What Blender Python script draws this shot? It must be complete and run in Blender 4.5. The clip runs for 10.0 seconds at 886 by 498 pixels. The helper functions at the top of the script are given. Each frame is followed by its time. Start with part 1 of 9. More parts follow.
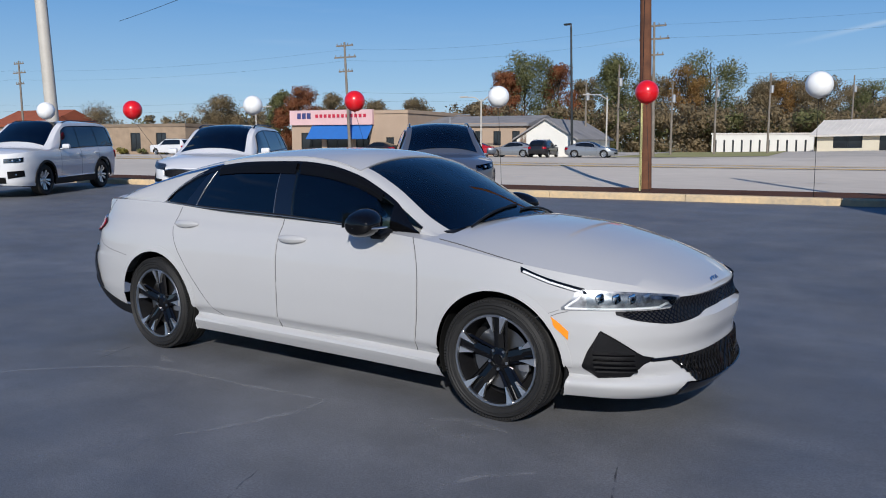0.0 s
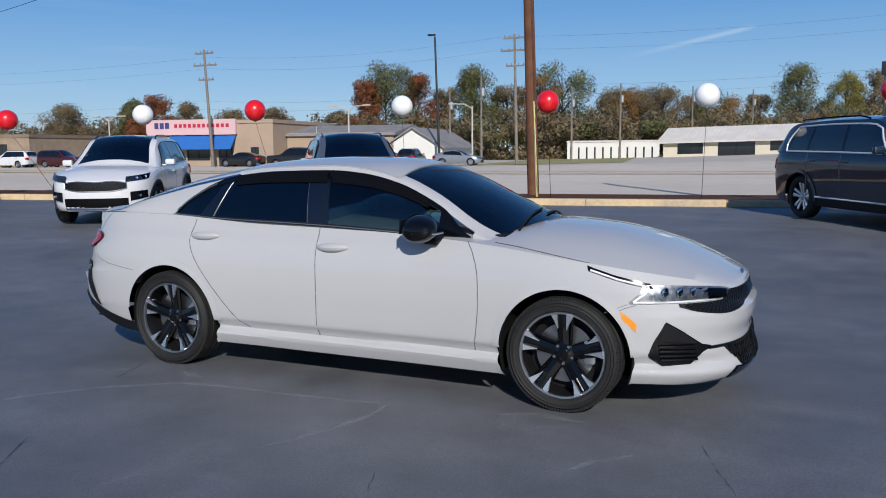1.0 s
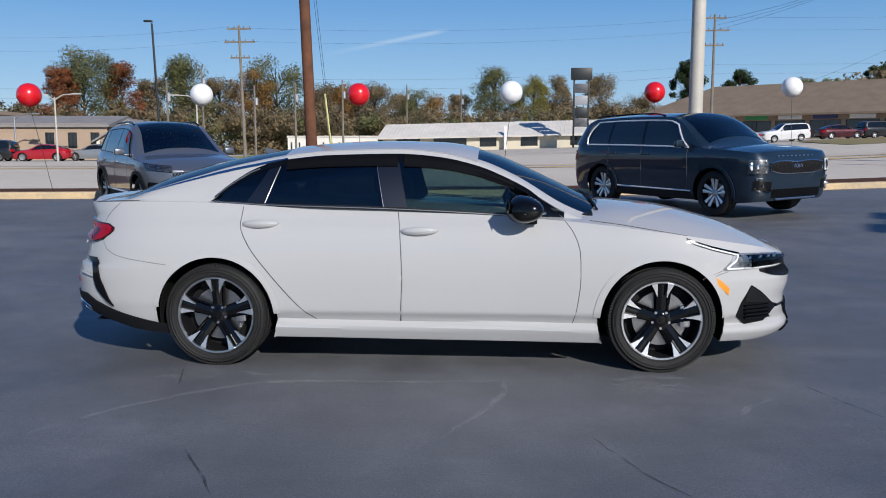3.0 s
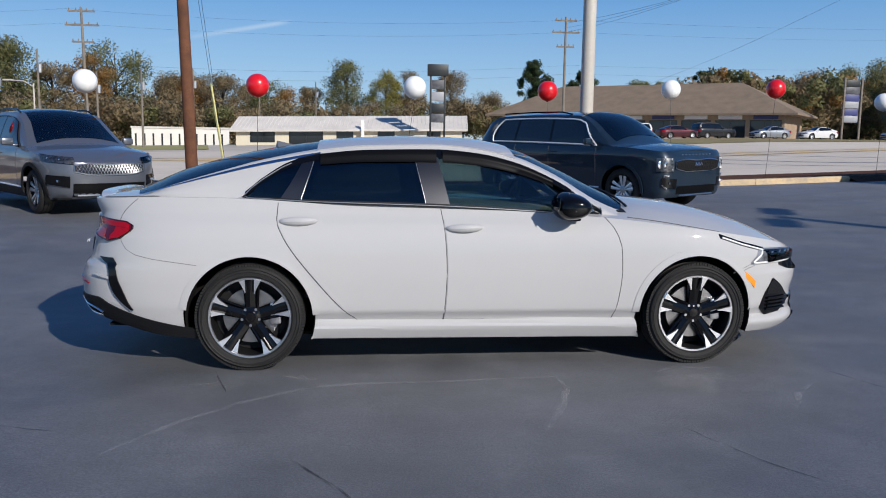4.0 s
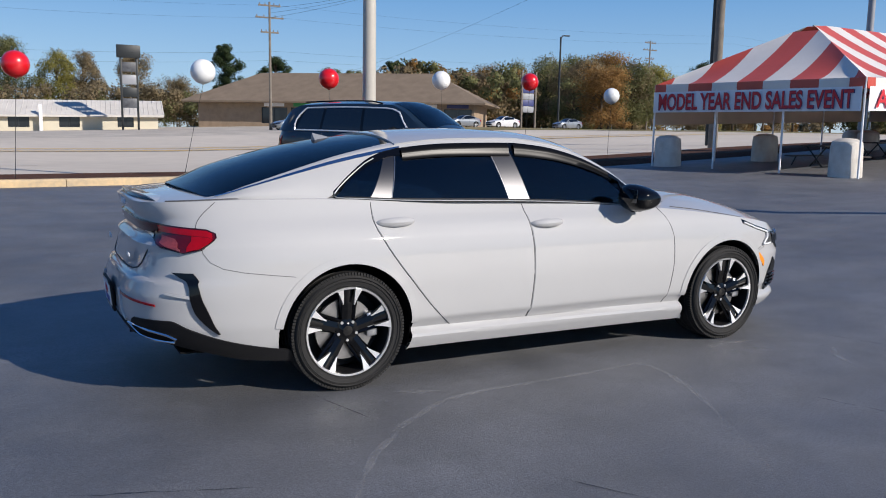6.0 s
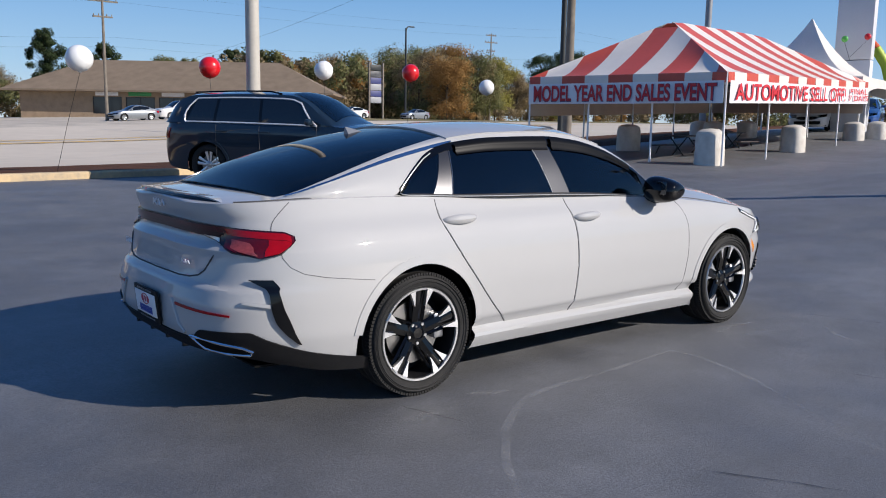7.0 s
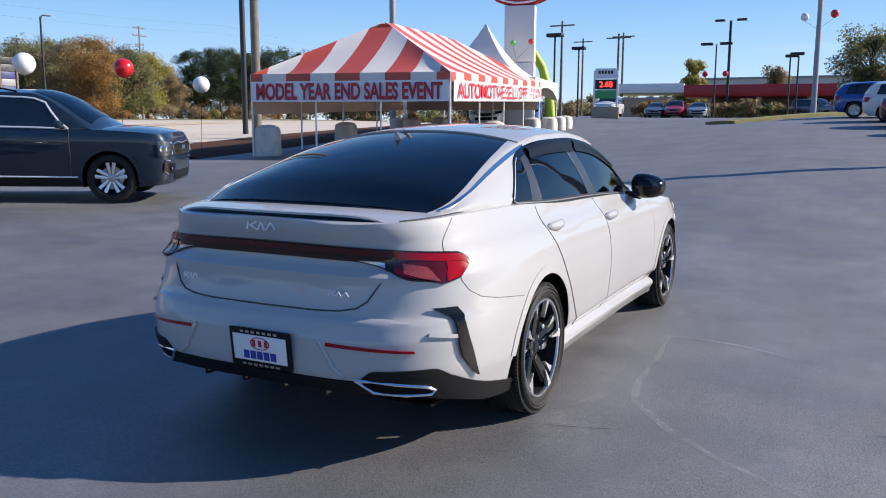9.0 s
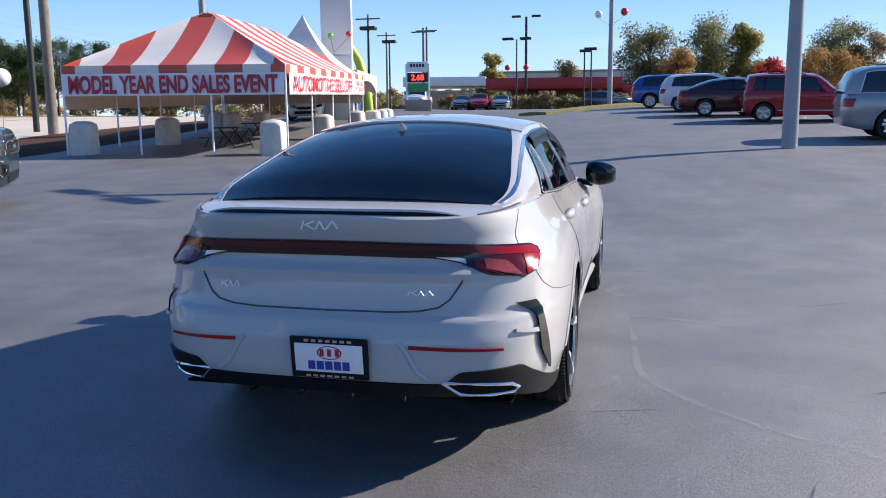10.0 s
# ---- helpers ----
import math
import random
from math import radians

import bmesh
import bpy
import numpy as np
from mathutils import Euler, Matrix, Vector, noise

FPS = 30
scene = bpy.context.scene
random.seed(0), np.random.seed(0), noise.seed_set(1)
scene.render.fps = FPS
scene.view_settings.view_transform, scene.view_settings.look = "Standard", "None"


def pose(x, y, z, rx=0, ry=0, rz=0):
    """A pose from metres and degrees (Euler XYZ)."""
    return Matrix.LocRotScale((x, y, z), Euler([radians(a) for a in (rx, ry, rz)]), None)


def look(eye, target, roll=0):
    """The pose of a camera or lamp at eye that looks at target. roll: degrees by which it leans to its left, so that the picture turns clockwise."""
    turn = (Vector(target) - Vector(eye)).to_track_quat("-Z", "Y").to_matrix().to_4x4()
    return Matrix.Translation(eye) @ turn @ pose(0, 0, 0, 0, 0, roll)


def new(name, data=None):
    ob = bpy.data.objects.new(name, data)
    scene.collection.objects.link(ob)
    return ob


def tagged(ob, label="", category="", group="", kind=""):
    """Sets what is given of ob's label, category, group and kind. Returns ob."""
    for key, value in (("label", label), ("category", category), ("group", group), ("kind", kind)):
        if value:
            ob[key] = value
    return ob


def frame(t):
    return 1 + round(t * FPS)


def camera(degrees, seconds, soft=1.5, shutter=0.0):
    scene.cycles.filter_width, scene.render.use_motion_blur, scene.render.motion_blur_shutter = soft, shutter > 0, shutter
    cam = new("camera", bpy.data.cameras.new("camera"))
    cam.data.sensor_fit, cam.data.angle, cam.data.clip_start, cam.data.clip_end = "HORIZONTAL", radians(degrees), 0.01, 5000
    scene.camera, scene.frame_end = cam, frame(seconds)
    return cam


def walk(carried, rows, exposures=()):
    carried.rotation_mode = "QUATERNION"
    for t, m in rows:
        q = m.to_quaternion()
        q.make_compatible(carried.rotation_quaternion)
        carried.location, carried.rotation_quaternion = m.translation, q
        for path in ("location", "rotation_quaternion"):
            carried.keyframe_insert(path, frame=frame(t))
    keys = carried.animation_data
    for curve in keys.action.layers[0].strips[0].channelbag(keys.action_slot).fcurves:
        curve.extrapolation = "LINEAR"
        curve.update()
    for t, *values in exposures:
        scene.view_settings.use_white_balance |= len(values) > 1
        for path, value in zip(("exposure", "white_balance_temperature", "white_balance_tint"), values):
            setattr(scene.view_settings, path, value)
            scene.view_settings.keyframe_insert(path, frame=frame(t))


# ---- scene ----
cam = camera(56.5, 10.0, 1.0)
PATH = [
    (0, (3.616, -4.635, 1.498), (2.503, -2.994, 1.241), 0.0),
    (0.5, (3.179, -5.054, 1.512), (2.208, -3.322, 1.265), -0.3),
    (1, (2.699, -5.351, 1.496), (1.882, -3.541, 1.259), -0.5),
    (1.5, (2.163, -5.621, 1.484), (1.509, -3.745, 1.251), -0.5),
    (2, (1.592, -5.811, 1.453), (1.104, -3.886, 1.215), -0.5),
    (2.5, (1.017, -5.949, 1.455), (0.701, -3.99, 1.209), -0.3),
    (3, (0.418, -6.049, 1.431), (0.278, -4.07, 1.18), -0.1),
    (3.2, (0.173, -6.014, 1.408), (0.106, -4.031, 1.154), 0.1),
    (4.3, (-1.167, -5.923, 1.439), (-0.834, -3.969, 1.174), 0.8),
    (4.5, (-1.388, -5.825, 1.427), (-0.985, -3.884, 1.163), 0.7),
    (5, (-1.99, -5.652, 1.43), (-1.407, -3.758, 1.161), 0.8),
    (5.5, (-2.526, -5.354, 1.435), (-1.768, -3.524, 1.157), 0.8),
    (5.7, (-2.746, -5.246, 1.435), (-1.918, -3.447, 1.156), 0.9),
    (6.8, (-3.831, -4.431, 1.422), (-2.645, -2.848, 1.129), 0.9),
    (7, (-4.016, -4.273, 1.431), (-2.77, -2.737, 1.134), 0.9),
    (7.5, (-4.39, -3.814, 1.415), (-3.0, -2.408, 1.114), 0.8),
    (8, (-4.746, -3.335, 1.42), (-3.221, -2.076, 1.12), 0.7),
    (8.5, (-5.044, -2.83, 1.431), (-3.395, -1.738, 1.134), 0.5),
    (9, (-5.263, -2.317, 1.445), (-3.504, -1.412, 1.149), 0.2),
    (9.5, (-5.449, -1.775, 1.437), (-3.597, -1.082, 1.135), -0.1),
    (10, (-5.533, -1.234, 1.429), (-3.613, -0.771, 1.117), -0.5),
]
walk(cam, [(t, look(eye, target, roll)) for t, eye, target, roll in PATH],
     [(0.0, 0.0, 6450, 10), (2.5, 0.06, 6500, 10), (4.5, 0.14, 6700, 11), (7.0, 0.26, 6850, 12), (8.5, 0.53, 7000, 13), (10.0, 0.84, 7050, 14)])

# ---------- sky, sun, exposure ----------
SUN_AZ, SUN_EL = -58.5, 29.0      # degrees: direction to the sun, counted from +X towards +Y
world = bpy.data.worlds.new("world")
scene.world = world
world.use_nodes = True
wn = world.node_tree
sky = wn.nodes.new("ShaderNodeTexSky")
sky.sky_type = 'NISHITA'
sky.sun_disc = False
sky.sun_elevation = radians(SUN_EL)
sky.sun_rotation = radians(90.0 - SUN_AZ)
sky.altitude = 300
sky.air_density, sky.dust_density, sky.ozone_density = 1.0, 0.05, 5.0
# clear autumn sky: the sky model blended with an even blue that pales to the horizon
wtc = wn.nodes.new("ShaderNodeTexCoord")
wsep = wn.nodes.new("ShaderNodeSeparateXYZ")
wramp = wn.nodes.new("ShaderNodeValToRGB")
wn.links.new(wtc.outputs["Generated"], wsep.inputs[0])
wn.links.new(wsep.outputs["Z"], wramp.inputs[0])
for pos, col in ((0.0, (0.47, 0.62, 0.78)), (0.06, (0.31, 0.53, 0.80)), (0.16, (0.135, 0.36, 0.73)), (0.35, (0.036, 0.18, 0.54)), (1.0, (0.008, 0.058, 0.25))):
    el = wramp.color_ramp.elements.new(pos) if 0 < pos < 1 else wramp.color_ramp.elements[0 if pos == 0 else -1]
    el.color = (*col, 1)
# thin vapour trail along a great circle, and a breath of cirrus
TRAIL_A, TRAIL_B = Vector((-0.2123, 0.9717, 0.1036)), Vector((-0.0771, 0.9884, 0.1309))


def wmath(op, a, b=None):
    n = wn.nodes.new("ShaderNodeMath")
    n.operation = op
    for k, v in enumerate((a, b)):
        if isinstance(v, (int, float)):
            n.inputs[k].default_value = v
        elif v is not None:
            wn.links.new(v, n.inputs[k])
    return n.outputs[0]


def wrange(src, a, b, lo, hi):
    n = wn.nodes.new("ShaderNodeMapRange")
    n.interpolation_type = 'SMOOTHSTEP'
    for k, v in enumerate((a, b, lo, hi)):
        n.inputs[k + 1].default_value = v
    wn.links.new(src, n.inputs[0])
    return n.outputs[0]


wdot = wn.nodes.new("ShaderNodeVectorMath")
wdot.operation = 'DOT_PRODUCT'
wdot.inputs[1].default_value = TRAIL_A.cross(TRAIL_B).normalized()
wn.links.new(wtc.outputs["Generated"], wdot.inputs[0])
off_line = wmath('ABSOLUTE', wdot.outputs["Value"])
trail = wmath('MULTIPLY', wrange(off_line, 0.0, 0.0042, 1.0, 0.0), wmath('MULTIPLY', wrange(wsep.outputs["X"], -0.225, -0.10, 0.0, 0.5), wrange(wsep.outputs["X"], -0.085, -0.06, 1.0, 0.0)))
trail = wmath('MULTIPLY', trail, wrange(wsep.outputs["Y"], 0.0, 0.1, 0.0, 1.0))
wmap = wn.nodes.new("ShaderNodeMapping")
wmap.inputs["Scale"].default_value, wmap.inputs["Rotation"].default_value = (1.2, 1.2, 16.0), (0.1, 0.06, 0.0)
wn.links.new(wtc.outputs["Generated"], wmap.inputs[0])
wnoise = wn.nodes.new("ShaderNodeTexNoise")
wnoise.inputs["Scale"].default_value, wnoise.inputs["Detail"].default_value = 2.2, 6
wn.links.new(wmap.outputs[0], wnoise.inputs["Vector"])
cloud = wmath('MAXIMUM', trail, wrange(wnoise.outputs["Fac"], 0.55, 0.85, 0.0, 0.22))
wcloud = wn.nodes.new("ShaderNodeMix")
wcloud.data_type = 'RGBA'
wcloud.inputs[7].default_value = (0.62, 0.74, 0.88, 1)
wn.links.new(cloud, wcloud.inputs[0])
wn.links.new(wramp.outputs[0], wcloud.inputs[6])
wscale = wn.nodes.new("ShaderNodeVectorMath")
wscale.operation = 'SCALE'
wscale.inputs["Scale"].default_value = 11.0
wn.links.new(wcloud.outputs[2], wscale.inputs[0])
wmix = wn.nodes.new("ShaderNodeMix")
wmix.data_type = 'RGBA'
wmix.inputs[0].default_value = 0.75
wn.links.new(sky.outputs[0], wmix.inputs[6])
wn.links.new(wscale.outputs[0], wmix.inputs[7])
wn.links.new(wmix.outputs[2], wn.nodes["Background"].inputs[0])
wn.nodes["Background"].inputs[1].default_value = 0.085
sun = new("sun", bpy.data.lights.new("sun", "SUN"))
sun.data.energy, sun.data.angle, sun.data.color = 4.6, radians(0.53), (1.0, 0.96, 0.91)
_sd = Vector((math.cos(radians(SUN_EL)) * math.cos(radians(SUN_AZ)), math.cos(radians(SUN_EL)) * math.sin(radians(SUN_AZ)), math.sin(radians(SUN_EL))))
sun.matrix_world = look(_sd * 50, (0, 0, 0))


# ---------- materials ----------
def mat(name, color, rough=0.5, metal=0.0, coat=0.0, var=0.0, scale=8.0, bump=0.0, bscale=60.0, color2=None, scale2=None, spec=0.5, rvar=0.0, rnd=0.0):
    """Principled material with two scales of noise in colour, roughness and relief."""
    m = bpy.data.materials.new(name)
    m.use_nodes = True
    nt = m.node_tree
    b = nt.nodes["Principled BSDF"]
    b.inputs["Roughness"].default_value = rough
    b.inputs["Metallic"].default_value = metal
    b.inputs["Coat Weight"].default_value = coat
    b.inputs["Coat Roughness"].default_value = 0.03
    b.inputs["Specular IOR Level"].default_value = spec if rough < 0.68 else min(spec, 0.12)
    c = (*color, 1)
    b.inputs["Base Color"].default_value = c
    if var or color2 or bump or rvar or rnd:
        tc = nt.nodes.new("ShaderNodeTexCoord")
        src = tc.outputs["Object"]
        n1 = nt.nodes.new("ShaderNodeTexNoise")
        n1.inputs["Scale"].default_value, n1.inputs["Detail"].default_value = scale, 6
        nt.links.new(src, n1.inputs["Vector"])
        n2 = nt.nodes.new("ShaderNodeTexNoise")
        n2.inputs["Scale"].default_value, n2.inputs["Detail"].default_value = (scale2 or scale * 11), 4
        nt.links.new(src, n2.inputs["Vector"])
        mix = nt.nodes.new("ShaderNodeMix")
        mix.data_type = 'RGBA'
        k2 = color2 or tuple(max(0, v * (1 - var)) for v in color)
        mix.inputs[6].default_value, mix.inputs[7].default_value = c, (*k2, 1)
        add = nt.nodes.new("ShaderNodeMath")
        add.operation = 'MULTIPLY_ADD'
        nt.links.new(n2.outputs["Fac"], add.inputs[0])
        add.inputs[1].default_value = 0.5
        nt.links.new(n1.outputs["Fac"], add.inputs[2])
        ramp = nt.nodes.new("ShaderNodeMapRange")
        ramp.inputs[1].default_value, ramp.inputs[2].default_value = 0.5, 1.0
        nt.links.new(add.outputs[0], ramp.inputs[0])
        nt.links.new(ramp.outputs[0], mix.inputs[0])
        out = mix.outputs[2]
        if rnd:
            oi = nt.nodes.new("ShaderNodeObjectInfo")
            hs = nt.nodes.new("ShaderNodeHueSaturation")
            mr = nt.nodes.new("ShaderNodeMapRange")
            mr.inputs[3].default_value, mr.inputs[4].default_value = 1 - rnd, 1 + rnd
            nt.links.new(oi.outputs["Random"], mr.inputs[0])
            nt.links.new(mr.outputs[0], hs.inputs["Value"])
            nt.links.new(out, hs.inputs["Color"])
            out = hs.outputs[0]
        nt.links.new(out, b.inputs["Base Color"])
        if rvar:
            rr = nt.nodes.new("ShaderNodeMapRange")
            rr.inputs[3].default_value, rr.inputs[4].default_value = rough - rvar, rough + rvar
            nt.links.new(n1.outputs["Fac"], rr.inputs[0])
            nt.links.new(rr.outputs[0], b.inputs["Roughness"])
        if bump:
            n3 = nt.nodes.new("ShaderNodeTexNoise")
            n3.inputs["Scale"].default_value, n3.inputs["Detail"].default_value = bscale, 3
            nt.links.new(src, n3.inputs["Vector"])
            bp = nt.nodes.new("ShaderNodeBump")
            bp.inputs["Strength"].default_value, bp.inputs["Distance"].default_value = bump, 0.01
            nt.links.new(n3.outputs["Fac"], bp.inputs["Height"])
            nt.links.new(bp.outputs[0], b.inputs["Normal"])
    return m


def glass_mat(name, tint, ior=1.5):
    """Tinted car glass: see-through with a clear reflection."""
    m = bpy.data.materials.new(name)
    m.use_nodes = True
    nt = m.node_tree
    nt.nodes.remove(nt.nodes["Principled BSDF"])
    tr = nt.nodes.new("ShaderNodeBsdfTransparent")
    tr.inputs[0].default_value = (*tint, 1)
    gl = nt.nodes.new("ShaderNodeBsdfGlossy")
    gl.inputs["Roughness"].default_value = 0.01
    fr = nt.nodes.new("ShaderNodeFresnel")
    fr.inputs[0].default_value = ior
    mx = nt.nodes.new("ShaderNodeMixShader")
    nt.links.new(fr.outputs[0], mx.inputs[0])
    nt.links.new(tr.outputs[0], mx.inputs[1])
    nt.links.new(gl.outputs[0], mx.inputs[2])
    nt.links.new(mx.outputs[0], nt.nodes["Material Output"].inputs[0])
    return m


def glow_mat(name, color, strength):
    m = bpy.data.materials.new(name)
    m.use_nodes = True
    b = m.node_tree.nodes["Principled BSDF"]
    b.inputs["Base Color"].default_value = (*color, 1)
    b.inputs["Emission Color"].default_value = (*color, 1)
    b.inputs["Emission Strength"].default_value = strength
    return m


def paint_mat(name, color, flake=0.0, rough=0.35):
    """Car paint: base coat under clear coat, with faint orange peel."""
    m = mat(name, color, rough, 0.0, 1.0, var=0.04, scale=0.8, scale2=900, rvar=0.03, spec=0.15)
    nt = m.node_tree
    b = nt.nodes["Principled BSDF"]
    b.inputs["Metallic"].default_value = flake
    return m


GREY_PAINT = paint_mat("pale_grey_paint", (0.41, 0.408, 0.405), 0.0, 0.5)
WHITE_PAINT = paint_mat("white_paint", (0.62, 0.62, 0.62))
NAVY_PAINT = paint_mat("dark_slate_paint", (0.011, 0.023, 0.038), 0.2)
SILVER_PAINT = paint_mat("steel_grey_paint", (0.125, 0.135, 0.155), 0.5)
BLACK_PAINT = paint_mat("black_paint", (0.012, 0.012, 0.014))
RED_PAINT = paint_mat("red_paint", (0.33, 0.010, 0.018), 0.1)
MAROON_PAINT = paint_mat("maroon_paint", (0.06, 0.012, 0.016), 0.3)
BLUE_PAINT = paint_mat("blue_paint", (0.015, 0.075, 0.27), 0.3)
SAND_PAINT = paint_mat("light_silver_paint", (0.26, 0.28, 0.30), 0.5)
GLOSS_BLACK = mat("gloss_black", (0.003, 0.003, 0.0035), 0.08, 0, 0.0, spec=0.38)
BLACK_PLASTIC = mat("black_plastic", (0.007, 0.007, 0.008), 0.6, spec=0.25, var=0.3, scale=30, bump=0.15, bscale=400)
SEAM = mat("panel_gap", (0.085, 0.085, 0.087), 0.8)
FINE_SEAM = mat("fine_panel_gap", (0.17, 0.17, 0.172), 0.8)
SMOKED = mat("smoked_acrylic", (0.004, 0.004, 0.0045), 0.3, spec=0.12)
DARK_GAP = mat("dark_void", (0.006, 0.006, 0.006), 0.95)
CHROME = mat("chrome", (0.75, 0.76, 0.78), 0.08, 1.0)
SATIN_TRIM = mat("bright_roof_trim", (0.72, 0.73, 0.75), 0.13, 1.0)
SATIN = mat("satin_silver", (0.55, 0.56, 0.57), 0.28, 1.0)
RUBBER = mat("tyre_rubber", (0.018, 0.0175, 0.017), 0.66, spec=0.3, var=0.35, scale=9, bump=0.2, bscale=150)
MACHINED = mat("machined_alloy", (0.88, 0.88, 0.88), 0.36, 1.0, var=0.08, scale=40)
ALLOY = mat("silver_alloy", (0.5, 0.51, 0.52), 0.3, 0.9, var=0.08, scale=20)
DISC = mat("brake_disc", (0.35, 0.34, 0.33), 0.35, 1.0, var=0.2, scale=15)
REAR_GLASS = glass_mat("rear_screen_glass", (0.56, 0.63, 0.66), 1.55)
CAR_GLASS = glass_mat("tinted_glass", (0.30, 0.34, 0.34), 1.85)
FRONT_GLASS = glass_mat("front_side_glass", (0.60, 0.69, 0.67), 1.7)
SATIN_BLACK = mat("satin_black_film", (0.10, 0.10, 0.104), 0.30, 1.0)
LAMP_DARK = mat("dark_lamp_housing", (0.34, 0.35, 0.36), 0.25, 0.8, 0.3, var=0.6, scale=18)
SCREEN_GLASS = glass_mat("windscreen_glass", (0.78, 0.86, 0.86), 1.85)
SLOPED_GLASS = glass_mat("raked_screen_glass", (0.74, 0.82, 0.82), 1.95)
BLACK_GLASS = mat("privacy_glass", (0.006, 0.008, 0.010), 0.03, 0, 0.5)
CLEAR_LENS = glass_mat("clear_lens", (0.85, 0.87, 0.88), 1.45)
TAIL_RED = mat("tail_lamp_red", (0.34, 0.002, 0.007), 0.12, 0, 0.25, var=0.25, scale=25, spec=0.3)
TAIL_DEEP = mat("tail_lamp_deep_red", (0.09, 0.002, 0.005), 0.1, 0, 0.25, var=0.3, scale=40)
TAIL_DARK = mat("tail_lamp_smoked", (0.020, 0.002, 0.004), 0.08, 0, 0.2)
TAIL_PINK = mat("tail_lamp_inner", (0.30, 0.055, 0.06), 0.15, 0, 0.2, var=0.4, scale=60)
TAIL_MAROON = mat("tail_lamp_maroon", (0.06, 0.002, 0.006), 0.1, 0, 0.2)
BADGE = mat("bright_badge", (0.80, 0.80, 0.81), 0.3, 0.35)
DULL_TRIM = mat("brushed_trim", (0.45, 0.46, 0.47), 0.42, 1.0)
AMBER = mat("amber_lens", (0.85, 0.27, 0.01), 0.2, 0, 0.6, var=0.15, scale=60)
SEAT = mat("dark_upholstery", (0.085, 0.085, 0.09), 0.7, var=0.3, scale=20)
WHITE_PLASTIC = mat("white_plastic", (0.8, 0.8, 0.8), 0.4, var=0.06, scale=6)


# ---------- mesh helpers ----------
def empty(name, label, category, group="", kind=""):
    return tagged(new(name), label, category, group, kind)


def finish(bm, smooth=True, angle=35):
    bmesh.ops.recalc_face_normals(bm, faces=bm.faces)
    if smooth:
        for f in bm.faces:
            f.smooth = True
        for e in bm.edges:
            if len(e.link_faces) == 2 and e.calc_face_angle(0) > radians(angle):
                e.smooth = False


def part(name, bm, material, parent=None, label="", smooth=True, angle=35):
    """Links a bmesh as one mesh object under a thing or a part."""
    finish(bm, smooth, angle)
    me = bpy.data.meshes.new(name)
    bm.to_mesh(me)
    bm.free()
    for mm in (material if isinstance(material, (list, tuple)) else [material]):
        me.materials.append(mm)
    ob = new(name, me)
    if parent is not None:
        ob.parent = parent
    if label:
        ob["label"] = label
    return ob


def box(bm, c, s, rz=0.0, bevel=0.0, m=None):
    """Box of centre c and full size s, turned by rz degrees, with bevelled edges."""
    r = bmesh.ops.create_cube(bm, size=1.0)
    vs = r["verts"]
    bmesh.ops.scale(bm, vec=s, verts=vs)
    if bevel:
        es = list({e for v in vs for e in v.link_edges})
        rb = bmesh.ops.bevel(bm, geom=es, offset=bevel, segments=2, affect='EDGES', profile=0.5)
        vs = list({v for f in rb["faces"] for v in f.verts} | {v for v in vs if v.is_valid})
    M = pose(*c, 0, 0, rz) if m is None else m @ pose(*c, 0, 0, rz)
    bmesh.ops.transform(bm, matrix=M, verts=vs)
    return vs


def rod(bm, a, b, r1, r2=None, seg=10, caps=True):
    """Tapered round bar from a to b."""
    a, b = Vector(a), Vector(b)
    r2 = r1 if r2 is None else r2
    d = b - a
    q = d.to_track_quat('Z', 'Y').to_matrix().to_4x4()
    r = bmesh.ops.create_cone(bm, cap_ends=caps, segments=seg, radius1=r1, radius2=r2, depth=d.length)
    bmesh.ops.transform(bm, matrix=Matrix.Translation((a + b) / 2) @ q, verts=r["verts"])
    return r["verts"]


def lathe(bm, prof, seg=32, m=Matrix(), close=False):
    """Turns the profile (r, z) about z."""
    rings = []
    for r, z in prof:
        rings.append([bm.verts.new(m @ Vector((r * math.cos(2 * math.pi * i / seg), r * math.sin(2 * math.pi * i / seg), z))) for i in range(seg)])
    n = len(rings)
    for k in range(n if close else n - 1):
        A, B = rings[k], rings[(k + 1) % n]
        for i in range(seg):
            j = (i + 1) % seg
            bm.faces.new((A[i], A[j], B[j], B[i]))
    return rings


def tube(bm, pts, r, seg=6, taper=1.0):
    """Round bar along a line of points."""
    pts = [Vector(p) for p in pts]
    prev = None
    n = len(pts)
    for i, p in enumerate(pts):
        t = (pts[min(i + 1, n - 1)] - pts[max(i - 1, 0)]).normalized()
        u = t.cross(Vector((0, 0, 1)))
        if u.length < 1e-3:
            u = t.cross(Vector((1, 0, 0)))
        u.normalize()
        w = t.cross(u)
        rr = r * (1 + (taper - 1) * i / max(1, n - 1))
        ring = [bm.verts.new(p + u * rr * math.cos(2 * math.pi * k / seg) + w * rr * math.sin(2 * math.pi * k / seg)) for k in range(seg)]
        if prev:
            for k in range(seg):
                bm.faces.new((prev[k], prev[(k + 1) % seg], ring[(k + 1) % seg], ring[k]))
        else:
            bm.faces.new(ring[::-1])
        prev = ring
    bm.faces.new(prev)


